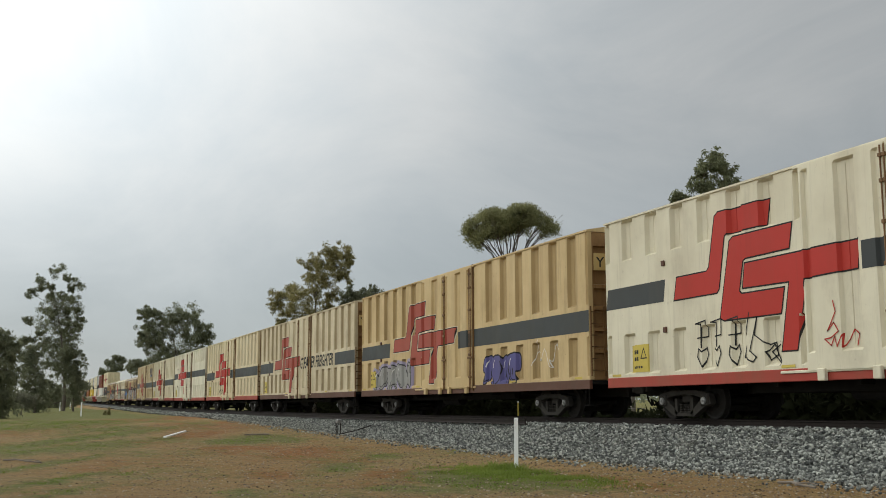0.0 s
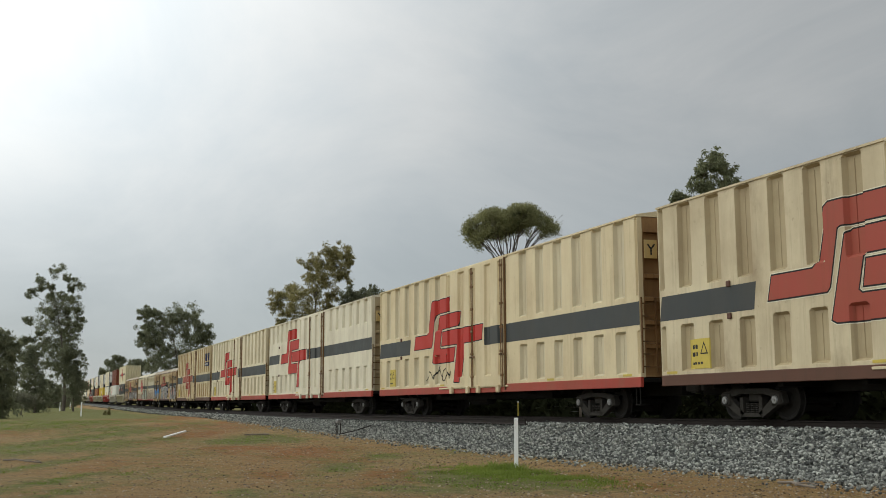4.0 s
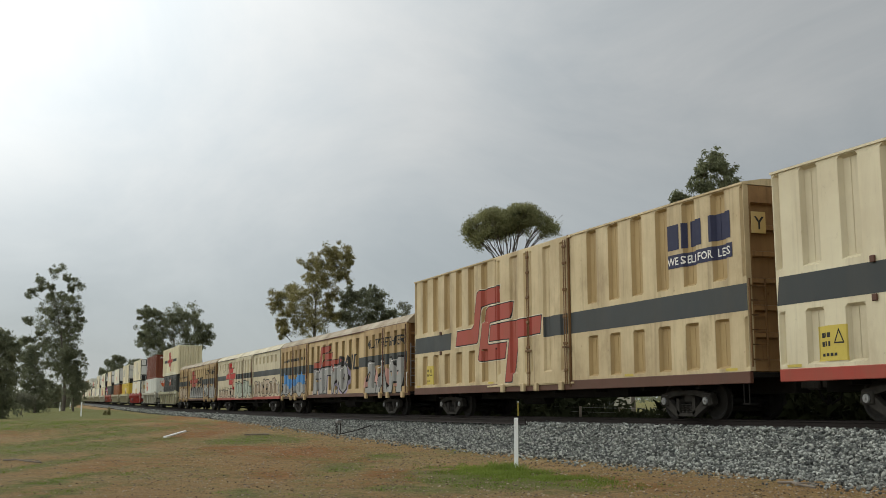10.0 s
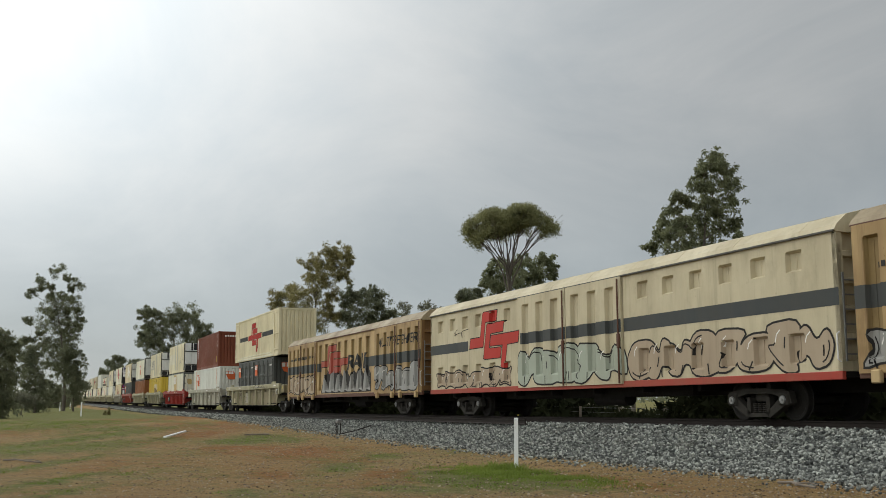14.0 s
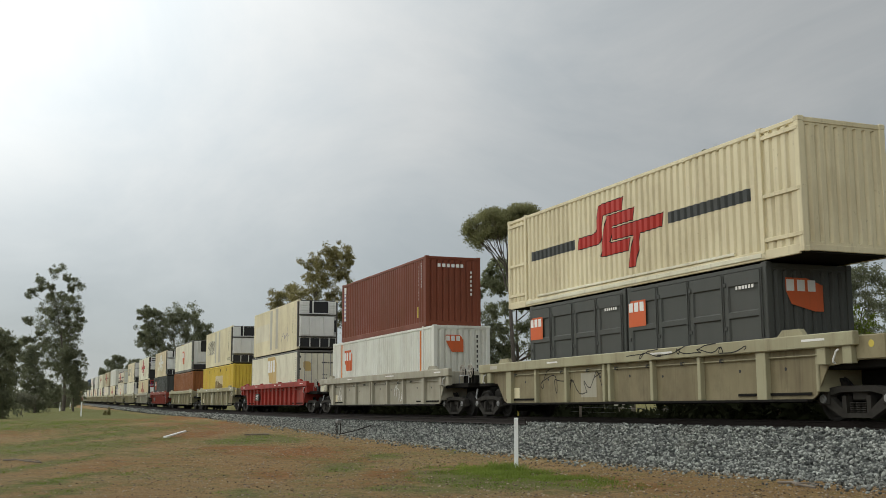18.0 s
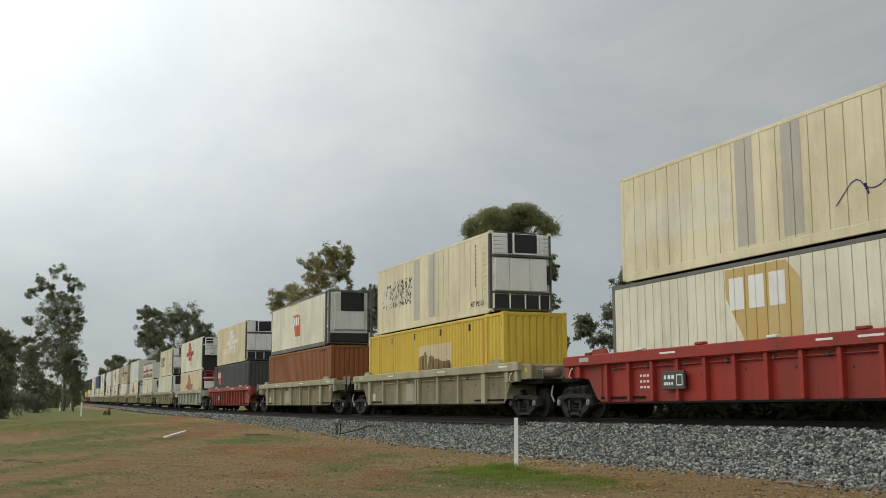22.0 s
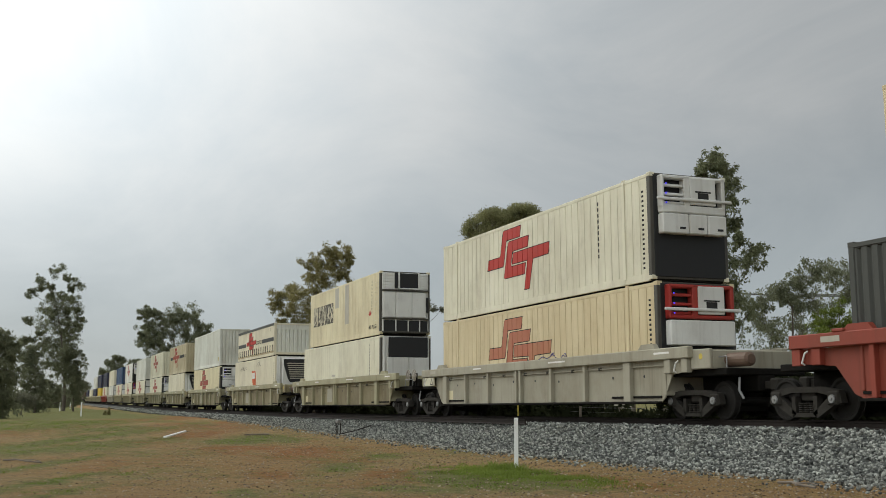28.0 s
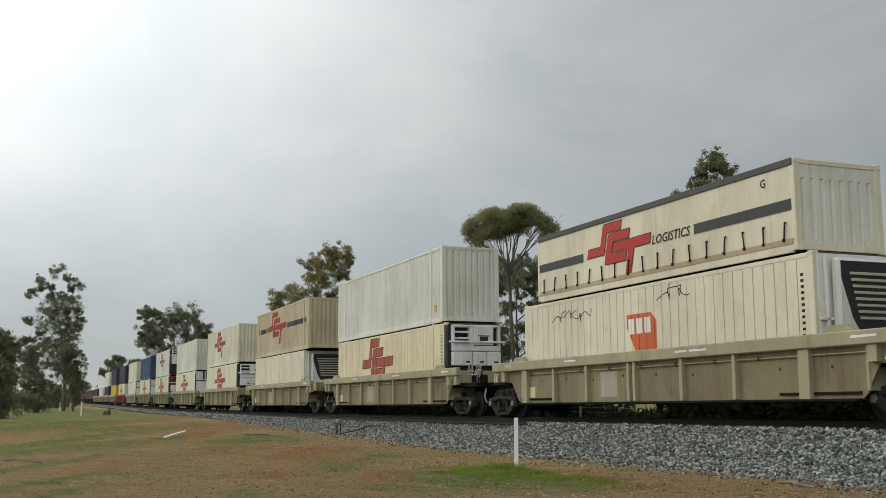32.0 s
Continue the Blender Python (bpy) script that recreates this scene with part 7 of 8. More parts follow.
# sleepers near the camera, each a part of the track
sleepers = tagged(new("sleepers"), "concrete sleepers half buried in ballast", "sleepers", kind="structure")
sl_mesh = mesh_of(Build().box(-0.12, 0.12, -1.25, 1.25, -0.2, 0.0, 0.02), "sleeper", M["sleeper"])
clip_mesh = mesh_of(Build().box(-0.09, 0.09, -0.12, 0.12, 0.0, 0.035, 0.01), "rail_clip", M["rail"])
for i in range(150):
    x = -4.0 - 0.62 * i
    dy, dz = bend(x)
    s = part("sleeper", sl_mesh, None, sleepers, "", pose(x, YC + dy, dz - 0.163))
    if i < 90:
        part("rail_clip", clip_mesh, None, s, "", pose(0, -0.76, 0))

# loose stones over the near shoulder of the bank
rs = np.random.RandomState(4)


def stones(name, count, place, smin, smax, material, label, category, low=0.75):
    """Many small irregular stones in one mesh."""
    base = np.array([(1, 0, 0), (-1, 0, 0), (0, 1, 0), (0, -1, 0), (0, 0, 1), (0, 0, -1), (0.6, 0.6, 0.55), (-0.6, 0.6, 0.5), (0.6, -0.6, 0.5), (-0.6, -0.6, 0.55)])
    tri = [(4, 0, 6), (4, 6, 2), (6, 0, 2), (4, 2, 7), (4, 7, 1), (7, 2, 1), (4, 1, 9), (4, 9, 3), (9, 1, 3), (4, 3, 8), (4, 8, 0), (8, 3, 0), (0, 5, 2), (2, 5, 1), (1, 5, 3), (3, 5, 0)]
    pts = np.array([place() for _ in range(count)])
    size = rs.uniform(smin, smax, (count, 1, 1))
    sc = rs.uniform(0.6, 1.15, (count, 1, 3)) * np.array([1, 1, low])
    v = base[None] * rs.uniform(0.75, 1.15, (count, 10, 1)) * size * sc
    a = rs.uniform(0, 6.28, count)
    t = rs.uniform(-0.6, 0.6, count)
    ca, sa, ct, st = np.cos(a)[:, None], np.sin(a)[:, None], np.cos(t)[:, None], np.sin(t)[:, None]
    x, y, z = v[..., 0], v[..., 1], v[..., 2]
    y, z = ct * y - st * z, st * y + ct * z
    v = np.stack([ca * x - sa * y, sa * x + ca * y, z], -1) + pts[:, None, :]
    f = (np.array(tri)[None] + 10 * np.arange(count)[:, None, None]).reshape(-1, 3)
    me_ = bpy.data.meshes.new(name)
    me_.from_pydata(v.reshape(-1, 3).tolist(), [], f.tolist())
    me_.materials.append(material)
    return tagged(new(name, me_), label, category, kind="stuff")


def bank_spot():
    x = -12.0 - 62.0 * rs.rand() ** 1.6
    o = -3.95 + 2.75 * rs.rand() ** 0.9 - (1.5 * rs.rand() ** 2.5 if rs.rand() < 0.3 else 0.0)
    dy, dz = bend(x)
    if o < -1.95:
        k = (o + 3.6) / 1.65
        top, bot = dz - 0.24, max(dz - 0.88, ground_z(x, 13.4) + 0.0)
        h = bot + (top - bot) * max(0.0, k)
        if k < 0:
            h += (ground_z(x, 13.0) + 0.012 - h) * min(1.0, -k / 0.15)
    else:
        h = dz - 0.2
    return x, YC + dy + o, h + 0.026 * rs.randn()


stones("ballast_stones", 54000, bank_spot, 0.022, 0.051, M["stone"], "crushed grey ballast stones on the shoulder", "stones", 1.0)


def far_bank_spot():
    x = -72.0 - 120.0 * rs.rand() ** 1.3
    o = -3.9 + 2.7 * rs.rand()
    dy, dz = bend(x)
    bot = ground_z(x, 13.4)
    return x, YC + dy + o, bot + (dz - 0.22 - bot) * min(1.0, max(0.0, (o + 3.6) / 1.65)) + 0.03 * rs.randn()


stones("ballast_stones", 12000, far_bank_spot, 0.05, 0.11, M["stone"], "crushed grey ballast stones along the far shoulder", "stones")


def verge_spot():
    x, y = -12.0 - 48.0 * rs.rand() ** 1.4, 13.4 * rs.rand() ** 0.7
    return x, y, ground_z(x, y) + 0.015


M["pebble"] = stone_material("brown_pebble_stone", True, (0.18, 0.115, 0.06), (0.52, 0.41, 0.27))
stones("pebbles", 15000, verge_spot, 0.006, 0.03, M["pebble"], "scattered pebbles and clods on the dirt", "stones", 0.45)

M["litter"] = stone_material("dark_leaf_litter", True, (0.07, 0.045, 0.025), (0.24, 0.15, 0.075))
stones("leaf_litter", 2600, verge_spot, 0.008, 0.032, M["litter"], "dark clods and dead leaves scattered on the dirt", "litter", 0.35)

# ---- grass tufts ----


def leaf_material(name, dark, light, rough=0.6, gloss=0.4, thin=0.5):
    """Thin leaves that let some light through."""
    m, nt, b = mat_base(name)
    g = nt.nodes.new("ShaderNodeNewGeometry")
    c = mixc(nt, g.outputs["Random Per Island"], dark, light)
    c = mixc(nt, ramp(nt, nz(nt, tex_coord(nt), 0.7, 4, 0.6), 0.35, 0.7, 0.0, 0.5), c, tuple(1.5 * q for q in light))
    nt.links.new(c, b.inputs["Base Color"])
    b.inputs["Roughness"].default_value = rough
    b.inputs["Specular IOR Level"].default_value = gloss
    tr = nt.nodes.new("ShaderNodeBsdfTranslucent")
    nt.links.new(c, tr.inputs["Color"])
    mx = nt.nodes.new("ShaderNodeMixShader")
    mx.inputs[0].default_value = thin
    nt.links.new(b.outputs[0], mx.inputs[1])
    nt.links.new(tr.outputs[0], mx.inputs[2])
    out = [n for n in nt.nodes if n.type == "OUTPUT_MATERIAL"][0]
    nt.links.new(mx.outputs[0], out.inputs[0])
    return m


M["grass"] = leaf_material("green_grass_blades", (0.085, 0.14, 0.02), (0.20, 0.25, 0.05))


def blades(name, spots, label):
    vs, fs = [], []
    for x, y, z, h, n in spots:
        for _ in range(n):
            a, l = rs.uniform(0, 6.28), rs.uniform(0.1, 0.55)
            bx, by = x + rs.normal(0, 0.05), y + rs.normal(0, 0.05)
            hh = h * rs.uniform(0.5, 1.1)
            wx, wy = 0.007 * math.sin(a), 0.007 * math.cos(a)
            k = len(vs)
            vs += [(bx - wx, by - wy, z), (bx + wx, by + wy, z), (bx + hh * l * 0.4 * math.cos(a) + wx * 0.6, by + hh * l * 0.4 * math.sin(a) + wy * 0.6, z + hh * 0.6), (bx + hh * l * math.cos(a), by + hh * l * math.sin(a), z + hh)]
            fs += [(k, k + 1, k + 2), (k, k + 2, k + 3)]
    me_ = bpy.data.meshes.new(name)
    me_.from_pydata(vs, [], fs)
    me_.materials.append(M["grass"])
    return tagged(new(name, me_), label, "grass", kind="stuff")


spots = []
while len(spots) < 6500:
    x, y = -11.0 - 60.0 * rs.rand() ** 1.5, -1.0 + 14.2 * rs.rand()
    if rs.rand() < (cover(x, y) - 0.4) * 0.9 + 0.5 * noise.noise(Vector((x * 1.1, y * 1.4, 2))):
        spots.append((x, y, ground_z(x, y) - 0.01, rs.uniform(0.02, 0.055), 6))
for _ in range(2600):
    x, y = -19.2 + rs.normal(0, 1.5), 9.2 + rs.normal(0, 0.45)
    if noise.noise(Vector((x * 1.2, y * 1.6, 5))) > -0.15:
        spots.append((x, y, ground_z(x, y), rs.uniform(0.03, 0.085), 9))
for _ in range(120):
    x, y = -20.9 + rs.normal(0, 0.5), 9.85 + rs.normal(0, 0.12)
    spots.append((x, y, ground_z(x, y), rs.uniform(0.08, 0.2), 10))
blades("grass", spots, "low green grass tufts on the dirt verge")

# ---- posts and small things on the verge ----
M["post_white"] = paint("white_post_paint", (0.88, 0.88, 0.86), grime=0.08, rust=0.05)
M["timber"] = plain("grey_weathered_timber", (0.22, 0.18, 0.14), 0.9, 0.0, 0.6)


def marker(x, y, h, label, wide=0.085):
    z = ground_z(x, y) - 0.03
    p = thing("marker_post", label, "post", "white marker posts along the track")
    part("post", Build().box(-wide / 2, wide / 2, -0.025, 0.025, 0, h, 0.008), M["post_white"], p)
    part("number_strip", Build().box(-wide * 0.32, -wide * 0.22, -0.029, -0.025, h - 0.24, h - 0.04), M["patch"], p, "thin grey strip near the top")
    p.matrix_basis = pose(x, y, z, 0, 0.6, 62)
    return p


marker(-20.73, 9.95, 1.10, "white-painted marker post in a tuft of grass")
for x, y, h in ((-92.7, 6.03, 1.15), (-139.0, 6.6, 1.1), (-172.0, 9.6, 1.1), (-250.0, 9.0, 1.2)):
    marker(x, y, h, "white-painted marker post on the grassy verge", 0.1)

stake = thing("marker_stake", "thin yellow stake standing behind the track", "stake")
part("stake", Build().box(-0.035, 0.035, -0.03, 0.03, 0, 1.35, 0.008), M["plate_yellow"], stake)
part("cap", Build().box(-0.04, 0.04, -0.035, 0.035, 1.35, 1.42, 0.008), M["post_white"], stake)
stake.matrix_basis = pose(-44.31, 21.4, ground_z(-44, 21.4) - 0.05)

bd = tagged(part("plank", Build().box(-1.80, 1.80, -0.055, 0.055, 0, 0.06, 0.01), M["post_white"]), "white-painted plank lying on the dirt", "plank")
bd.matrix_basis = pose(-44.12, 6.42, ground_z(-44.1, 6.0) + 0.08, 0, -2.3, 159.4)
bd = tagged(part("sleeper_offcut", Build().box(-0.5, 0.5, -0.12, 0.12, 0, 0.07, 0.015), M["timber"]), "dark weathered timber offcut lying in grass", "timber")
bd.matrix_basis = pose(-44.6, 9.75, ground_z(-44.6, 9.75), 0, 0, 75)

for at_, len_, turn_ in (((-28.4, 0.5), 0.9, 24), ((-14.4, 11.8), 0.55, -14)):
    st_ = tagged(part("fallen_branch", Build().bent([(-len_, 0, 0.02), (-0.3 * len_, 0.06, 0.05), (0.35 * len_, -0.02, 0.04), (len_, 0.1, 0.015)], 0.022, 6)
                      .bent([(0.0, 0.02, 0.045), (0.3 * len_, 0.2, 0.06), (0.55 * len_, 0.26, 0.03)], 0.013, 5), M["timber"]), "dead grey branch lying on the dirt", "branch")
    st_.matrix_basis = pose(at_[0], at_[1], ground_z(*at_) + 0.02, 0, 0, turn_)

lub = thing("lineside_stand", "small rusty metal stand with a box and a rod", "lineside equipment")
part("box", Build().box(-0.12, 0.12, -0.1, 0.1, 0.52, 0.66, 0.02), M["steel"], lub)
for x, y in ((-0.09, -0.07), (0.09, -0.07), (0.0, 0.08)):
    part("leg", Build().box(x - 0.015, x + 0.015, y - 0.015, y + 0.015, 0, 0.54), M["rail"], lub)
part("rod", Build().bent([(0, 0, 0.05), (0.7, 0.35, 0.2), (1.5, 0.75, 0.42)], 0.02), M["rail"], lub)
lub.matrix_basis = pose(-43.6, 12.9, ground_z(-43.6, 12.7) - 0.02, 0, 0, 8)

# ---- trees ----
M["bark"] = plain("grey_brown_bark", (0.15, 0.125, 0.10), 0.9, 0.0, 0.7, 3.0)
M["leaf_olive"] = leaf_material("olive_gum_leaves", (0.125, 0.14, 0.08), (0.235, 0.245, 0.14), 0.8, 0.12)
M["leaf_umbrella"] = leaf_material("fine_olive_leaves", (0.155, 0.162, 0.08), (0.275, 0.27, 0.135), 0.8, 0.12, 0.6)
M["leaf_dark"] = leaf_material("dark_gum_leaves", (0.12, 0.132, 0.085), (0.225, 0.235, 0.15), 0.8, 0.12)
M["leaf_yellow"] = leaf_material("yellowish_gum_leaves", (0.16, 0.148, 0.068), (0.31, 0.275, 0.13), 0.8, 0.12)
M["leaf_bright"] = leaf_material("bright_green_leaves", (0.07, 0.10, 0.015), (0.17, 0.21, 0.04))
# near-black leaves: the deep shade behind the wagons is put into their colour
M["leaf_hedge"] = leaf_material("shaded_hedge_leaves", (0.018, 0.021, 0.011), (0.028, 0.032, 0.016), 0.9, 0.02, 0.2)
M["leaf_grey"] = leaf_material("grey_green_leaves", (0.13, 0.135, 0.10), (0.24, 0.24, 0.175), 0.8, 0.12)
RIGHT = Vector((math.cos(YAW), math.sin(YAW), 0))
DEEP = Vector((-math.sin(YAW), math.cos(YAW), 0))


def limb(b, pts, r0, r1, n=7):
    rings = []
    for i, p in enumerate(pts):
        k = i / (len(pts) - 1)
        d = (pts[min(i + 1, len(pts) - 1)] - pts[max(i - 1, 0)]).normalized()
        s = d.orthogonal().normalized()
        t = d.cross(s)
        r = r0 + (r1 - r0) * k
        rings.append([tuple(p + r * (math.cos(6.2832 * j / n) * s + math.sin(6.2832 * j / n) * t)) for j in range(n)])
    vs = [v for ring in rings for v in ring]
    b.add(vs, [(i * n + j, i * n + (j + 1) % n, (i + 1) * n + (j + 1) % n, (i + 1) * n + j) for i in range(len(pts) - 1) for j in range(n)])


def tree(name, label, at, clumps, leaf_mat, leaf, seed, flat=0.8, dense=1.0, swell=1.0):
    """A tapered trunk forking into rising limbs, one to each clump, and clumps of small hanging leaves. clumps: (across, height, radius)."""
    r = np.random.RandomState(seed)
    t = thing(name, label, "shrub" if name == "shrub" else "tree", "trees and shrubs along the line")
    top = max(c[1] for c in clumps)
    cx = sum(c[0] for c in clumps) / len(clumps)
    tb, lb = Build(), Build()
    r0 = 0.008 * top + 0.055
    tip, rise = 0.8, 0.55

    def leader(k):
        """The trunk's line: bowed a little, towards the crown's middle."""
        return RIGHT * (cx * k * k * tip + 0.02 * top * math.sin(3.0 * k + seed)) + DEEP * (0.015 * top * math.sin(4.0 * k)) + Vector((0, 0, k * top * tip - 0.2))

    trunk = [leader(i / 10) for i in range(11)]
    end = r0 * 0.2
    limb(tb, trunk, r0 * 1.25, end, 10)
    nodes = [(trunk[i], r0 * 1.25 + (end - r0 * 1.25) * i / 10) for i in range(2, 11)]
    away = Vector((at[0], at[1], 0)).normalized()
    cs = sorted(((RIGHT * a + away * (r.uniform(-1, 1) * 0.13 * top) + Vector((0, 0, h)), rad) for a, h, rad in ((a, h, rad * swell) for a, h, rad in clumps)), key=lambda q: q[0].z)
    pts_all = []
    for c, rad in cs:
        best, fit = None, 1e9
        for p_, w_ in nodes:
            d = c - p_
            flatd = math.hypot(d.x, d.y)
            short = max(0.0, rise * flatd - d.z)
            cost = d.length + 2.5 * short
            if cost < fit:
                best, fit = (p_, w_), cost
        s, wd = best
        w0 = min(wd * 0.8, 0.025 + 0.024 * (c - s).length + 0.25 * r0)
        side_ = Vector(r.normal(0, 1, 3)) * (0.05 * (c - s).length)
        q = []
        for i in range(6):
            k = i / 5
            bow = math.sin(math.pi * k)
            q.append(s.lerp(c, k) + side_ * bow + Vector((0, 0, -0.024 * (c - s).length * bow)))
        w1 = max(0.012, w0 * 0.3)
        limb(lb, q, w0, w1, 6)
        nodes += [(q[i], w0 + (w1 - w0) * i / 5) for i in (1, 2, 3, 4)]
        for k in range(22):
            d = Vector(r.normal(0, 1, 3)).normalized() * rad * r.uniform(0.25, 1.55)
            sc = c + Vector((d.x, d.y, d.z * flat))
            limb(lb, [q[4].lerp(c, r.uniform(0, 1)), (c + sc) * 0.5 + Vector((0, 0, 0.04 * rad)), sc], w1 * 0.8, 0.004, 4)
            pts_all.append((sc, rad * r.uniform(0.22, 0.62)))
    n = int(46 * dense)
    cen = np.repeat(np.array([tuple(p) for p, _ in pts_all]), n, 0)
    rad_ = np.repeat(np.array([q for _, q in pts_all]), n)[:, None]
    dirn = r.normal(0, 1, cen.shape)
    dirn /= np.linalg.norm(dirn, axis=1, keepdims=True)
    p = cen + dirn * rad_ * r.uniform(0.0, 1.0, (len(cen), 1)) ** 0.6 * np.array([1, 1, 0.45 + 0.45 * flat])
    hang = r.normal(0, 0.55, cen.shape) + np.array([0, 0, -0.6])
    hang /= np.linalg.norm(hang, axis=1, keepdims=True)
    wide = np.cross(hang, r.normal(0, 1, cen.shape))
    wide /= np.linalg.norm(wide, axis=1, keepdims=True) + 1e-9
    ln = leaf * r.uniform(0.7, 1.3, (len(cen), 1))
    v = np.stack([p, p + hang * ln * 0.45 + wide * ln * 0.17, p + hang * ln, p + hang * ln * 0.45 - wide * ln * 0.17], 1).reshape(-1, 3)
    f = (np.array([[0, 1, 2, 3]]) + 4 * np.arange(len(cen))[:, None]).tolist()
    crown = bpy.data.meshes.new("crown")
    crown.from_pydata(v.tolist(), [], f)
    crown.materials.append(M[leaf_mat])
    part("trunk", tb, M["bark"], t)
    part("branchwork", lb, M["bark"], t)
    part("crown", crown, None, t)
    t.matrix_basis = pose(*at)
    return t


def between(marks, a):
    for (a0, h0), (a1, h1) in zip(marks, marks[1:]):
        if a <= a1:
            return h0 + (h1 - h0) * max(0.0, (a - a0) / (a1 - a0))
    return marks[-1][1]


def umbrella_tree():
    """A flat-topped gum: bare limbs fan out of one fork and carry a shallow dome of fine tufts."""
    r = np.random.RandomState(13)
    t = thing("umbrella_tree", "umbrella-crowned gum tree on forked bare limbs", "tree", "trees and shrubs along the line")
    top = [(-2.5, 10.95), (-2.1, 11.45), (-1.6, 11.75), (-0.9, 11.95), (-0.3, 11.8), (0.2, 12.1), (0.8, 12.2), (1.3, 12.05), (1.8, 11.6), (2.2, 11.3), (2.6, 10.95)]
    low = [(-2.5, 10.65), (-2.2, 10.2), (-1.7, 10.0), (-1.2, 10.45), (-0.6, 10.55), (0.0, 10.85), (0.5, 11.0), (1.1, 10.95), (1.7, 10.7), (2.1, 10.45), (2.6, 10.6)]
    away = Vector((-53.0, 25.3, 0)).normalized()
    tb, lb, ends = Build(), Build(), []
    fork = RIGHT * -0.1 + Vector((0, 0, 8.5))
    limb(tb, [Vector((0, 0, -0.2)), RIGHT * 0.1 + Vector((0, 0, 3.0)), RIGHT * -0.05 + Vector((0, 0, 6.0)), fork], 0.14, 0.085, 10)
    for i in range(13):
        a = -2.2 + 4.5 * i / 12 + r.uniform(-0.12, 0.12)
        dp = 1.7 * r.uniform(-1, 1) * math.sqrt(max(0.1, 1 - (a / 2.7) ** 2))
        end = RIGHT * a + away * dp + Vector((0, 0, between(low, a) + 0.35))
        start = fork + Vector((0, 0, r.uniform(-1.3, 0.25)))
        pts = []
        for k in range(7):
            q = k / 6
            p = start.lerp(end, q)
            p += (RIGHT * (-0.10 * a) + Vector((0, 0, 0.22))) * math.sin(math.pi * q) * (1.0 if i % 2 else 0.3)
            pts.append(p + Vector(r.normal(0, 0.04, 3)) * (1 if 0 < k < 6 else 0))
        limb(lb, pts, 0.048, 0.016, 7)
        for k in range(9):
            s_ = pts[r.randint(3, 7)]
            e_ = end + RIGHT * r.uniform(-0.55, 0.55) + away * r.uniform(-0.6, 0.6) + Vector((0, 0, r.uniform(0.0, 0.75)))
            limb(lb, [s_, s_.lerp(e_, 0.5) + Vector((0, 0, 0.05)), e_], 0.016, 0.005, 5)
    while len(ends) < 1500:
        a, dp = r.uniform(-2.5, 2.6), r.uniform(-2.0, 2.0)
        edge = (a / 2.65) ** 2 + (dp / 2.05) ** 2
        if edge > 1 or (a > 1.3 and r.rand() < 0.45):
            continue
        t0, b0 = between(top, a), between(low, a)
        drop = 0.55 * (dp / 2.05) ** 2
        h = b0 - 0.15 + (t0 - drop - b0 + 0.15) * r.rand() ** 0.8
        if noise.noise(Vector((a * 1.3, dp * 1.3, h * 1.5))) < -0.12 and h < t0 - drop - 0.3:
            continue
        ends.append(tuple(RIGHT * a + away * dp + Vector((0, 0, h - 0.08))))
    n = 34
    cen = np.repeat(np.array(ends), n, 0)
    p = cen + r.normal(0, 1, cen.shape) * np.array([0.11, 0.11, 0.085])
    grow = r.normal(0, 0.6, cen.shape) + np.array([0, 0, 0.5])
    grow /= np.linalg.norm(grow, axis=1, keepdims=True)
    wide = np.cross(grow, r.normal(0, 1, cen.shape))
    wide /= np.linalg.norm(wide, axis=1, keepdims=True) + 1e-9
    ln = 0.11 * r.uniform(0.7, 1.3, (len(cen), 1))
    v = np.stack([p, p + grow * ln * 0.45 + wide * ln * 0.16, p + grow * ln, p + grow * ln * 0.45 - wide * ln * 0.16], 1).reshape(-1, 3)
    crown = bpy.data.meshes.new("crown")
    crown.from_pydata(v.tolist(), [], (np.array([[0, 1, 2, 3]]) + 4 * np.arange(len(cen))[:, None]).tolist())
    crown.materials.append(M["leaf_umbrella"])
    part("trunk", tb, M["bark"], t)
    part("branchwork", lb, M["bark"], t)
    part("crown", crown, None, t)
    t.matrix_basis = pose(-53.0, 25.3, -0.87)


tree("gum_tree", "tall grey-trunked gum tree with open tufted crown", (-138.9, 6.7, 0.15), [(-1.3, 16.8, 0.9), (-3.2, 15.7, 0.8), (0.1, 15.7, 0.6), (1.2, 15.0, 0.8), (-4.3, 14.1, 0.6), (-3.1, 14.6, 0.4), (-2.0, 14.8, 0.4), (0.6, 14.7, 0.4), (-4.4, 10.9, 0.6), (-5.2, 8.3, 0.6), (-4.6, 8.4, 0.4), (-4.0, 8.6, 0.5), (-1.1, 13.1, 1.1), (-2.4, 12.3, 0.9), (0.9, 12.8, 0.9), (-0.3, 12.5, 0.9), (0.4, 13.5, 0.5), (-1.2, 11.6, 1.1), (1.5, 11.9, 0.6), (2.0, 10.8, 0.6), (0.5, 10.9, 1.0), (-2.5, 10.4, 1.1), (-1.0, 10.1, 1.1), (1.2, 9.6, 0.8), (-0.2, 8.6, 1.1), (-1.6, 8.6, 1.1), (-3.0, 9.2, 0.6), (0.8, 8.4, 0.7), (-1.3, 6.7, 1.1), (-0.1, 7.1, 1.0), (-1.0, 5.6, 0.8), (-2.2, 7.4, 0.6), (-0.6, 13.9, 0.6), (-1.7, 13.9, 0.6), (0.2, 11.8, 0.8), (-1.8, 11.1, 0.8), (-0.3, 9.6, 0.8), (1.6, 10.3, 0.6), (0.4, 9.9, 0.7), (-0.9, 7.7, 0.8), (-2.6, 8.2, 0.6), (-1.8, 5.7, 0.6), (-0.2, 4.7, 0.7)], "leaf_dark", 0.20, 1, 0.80, 1.00)
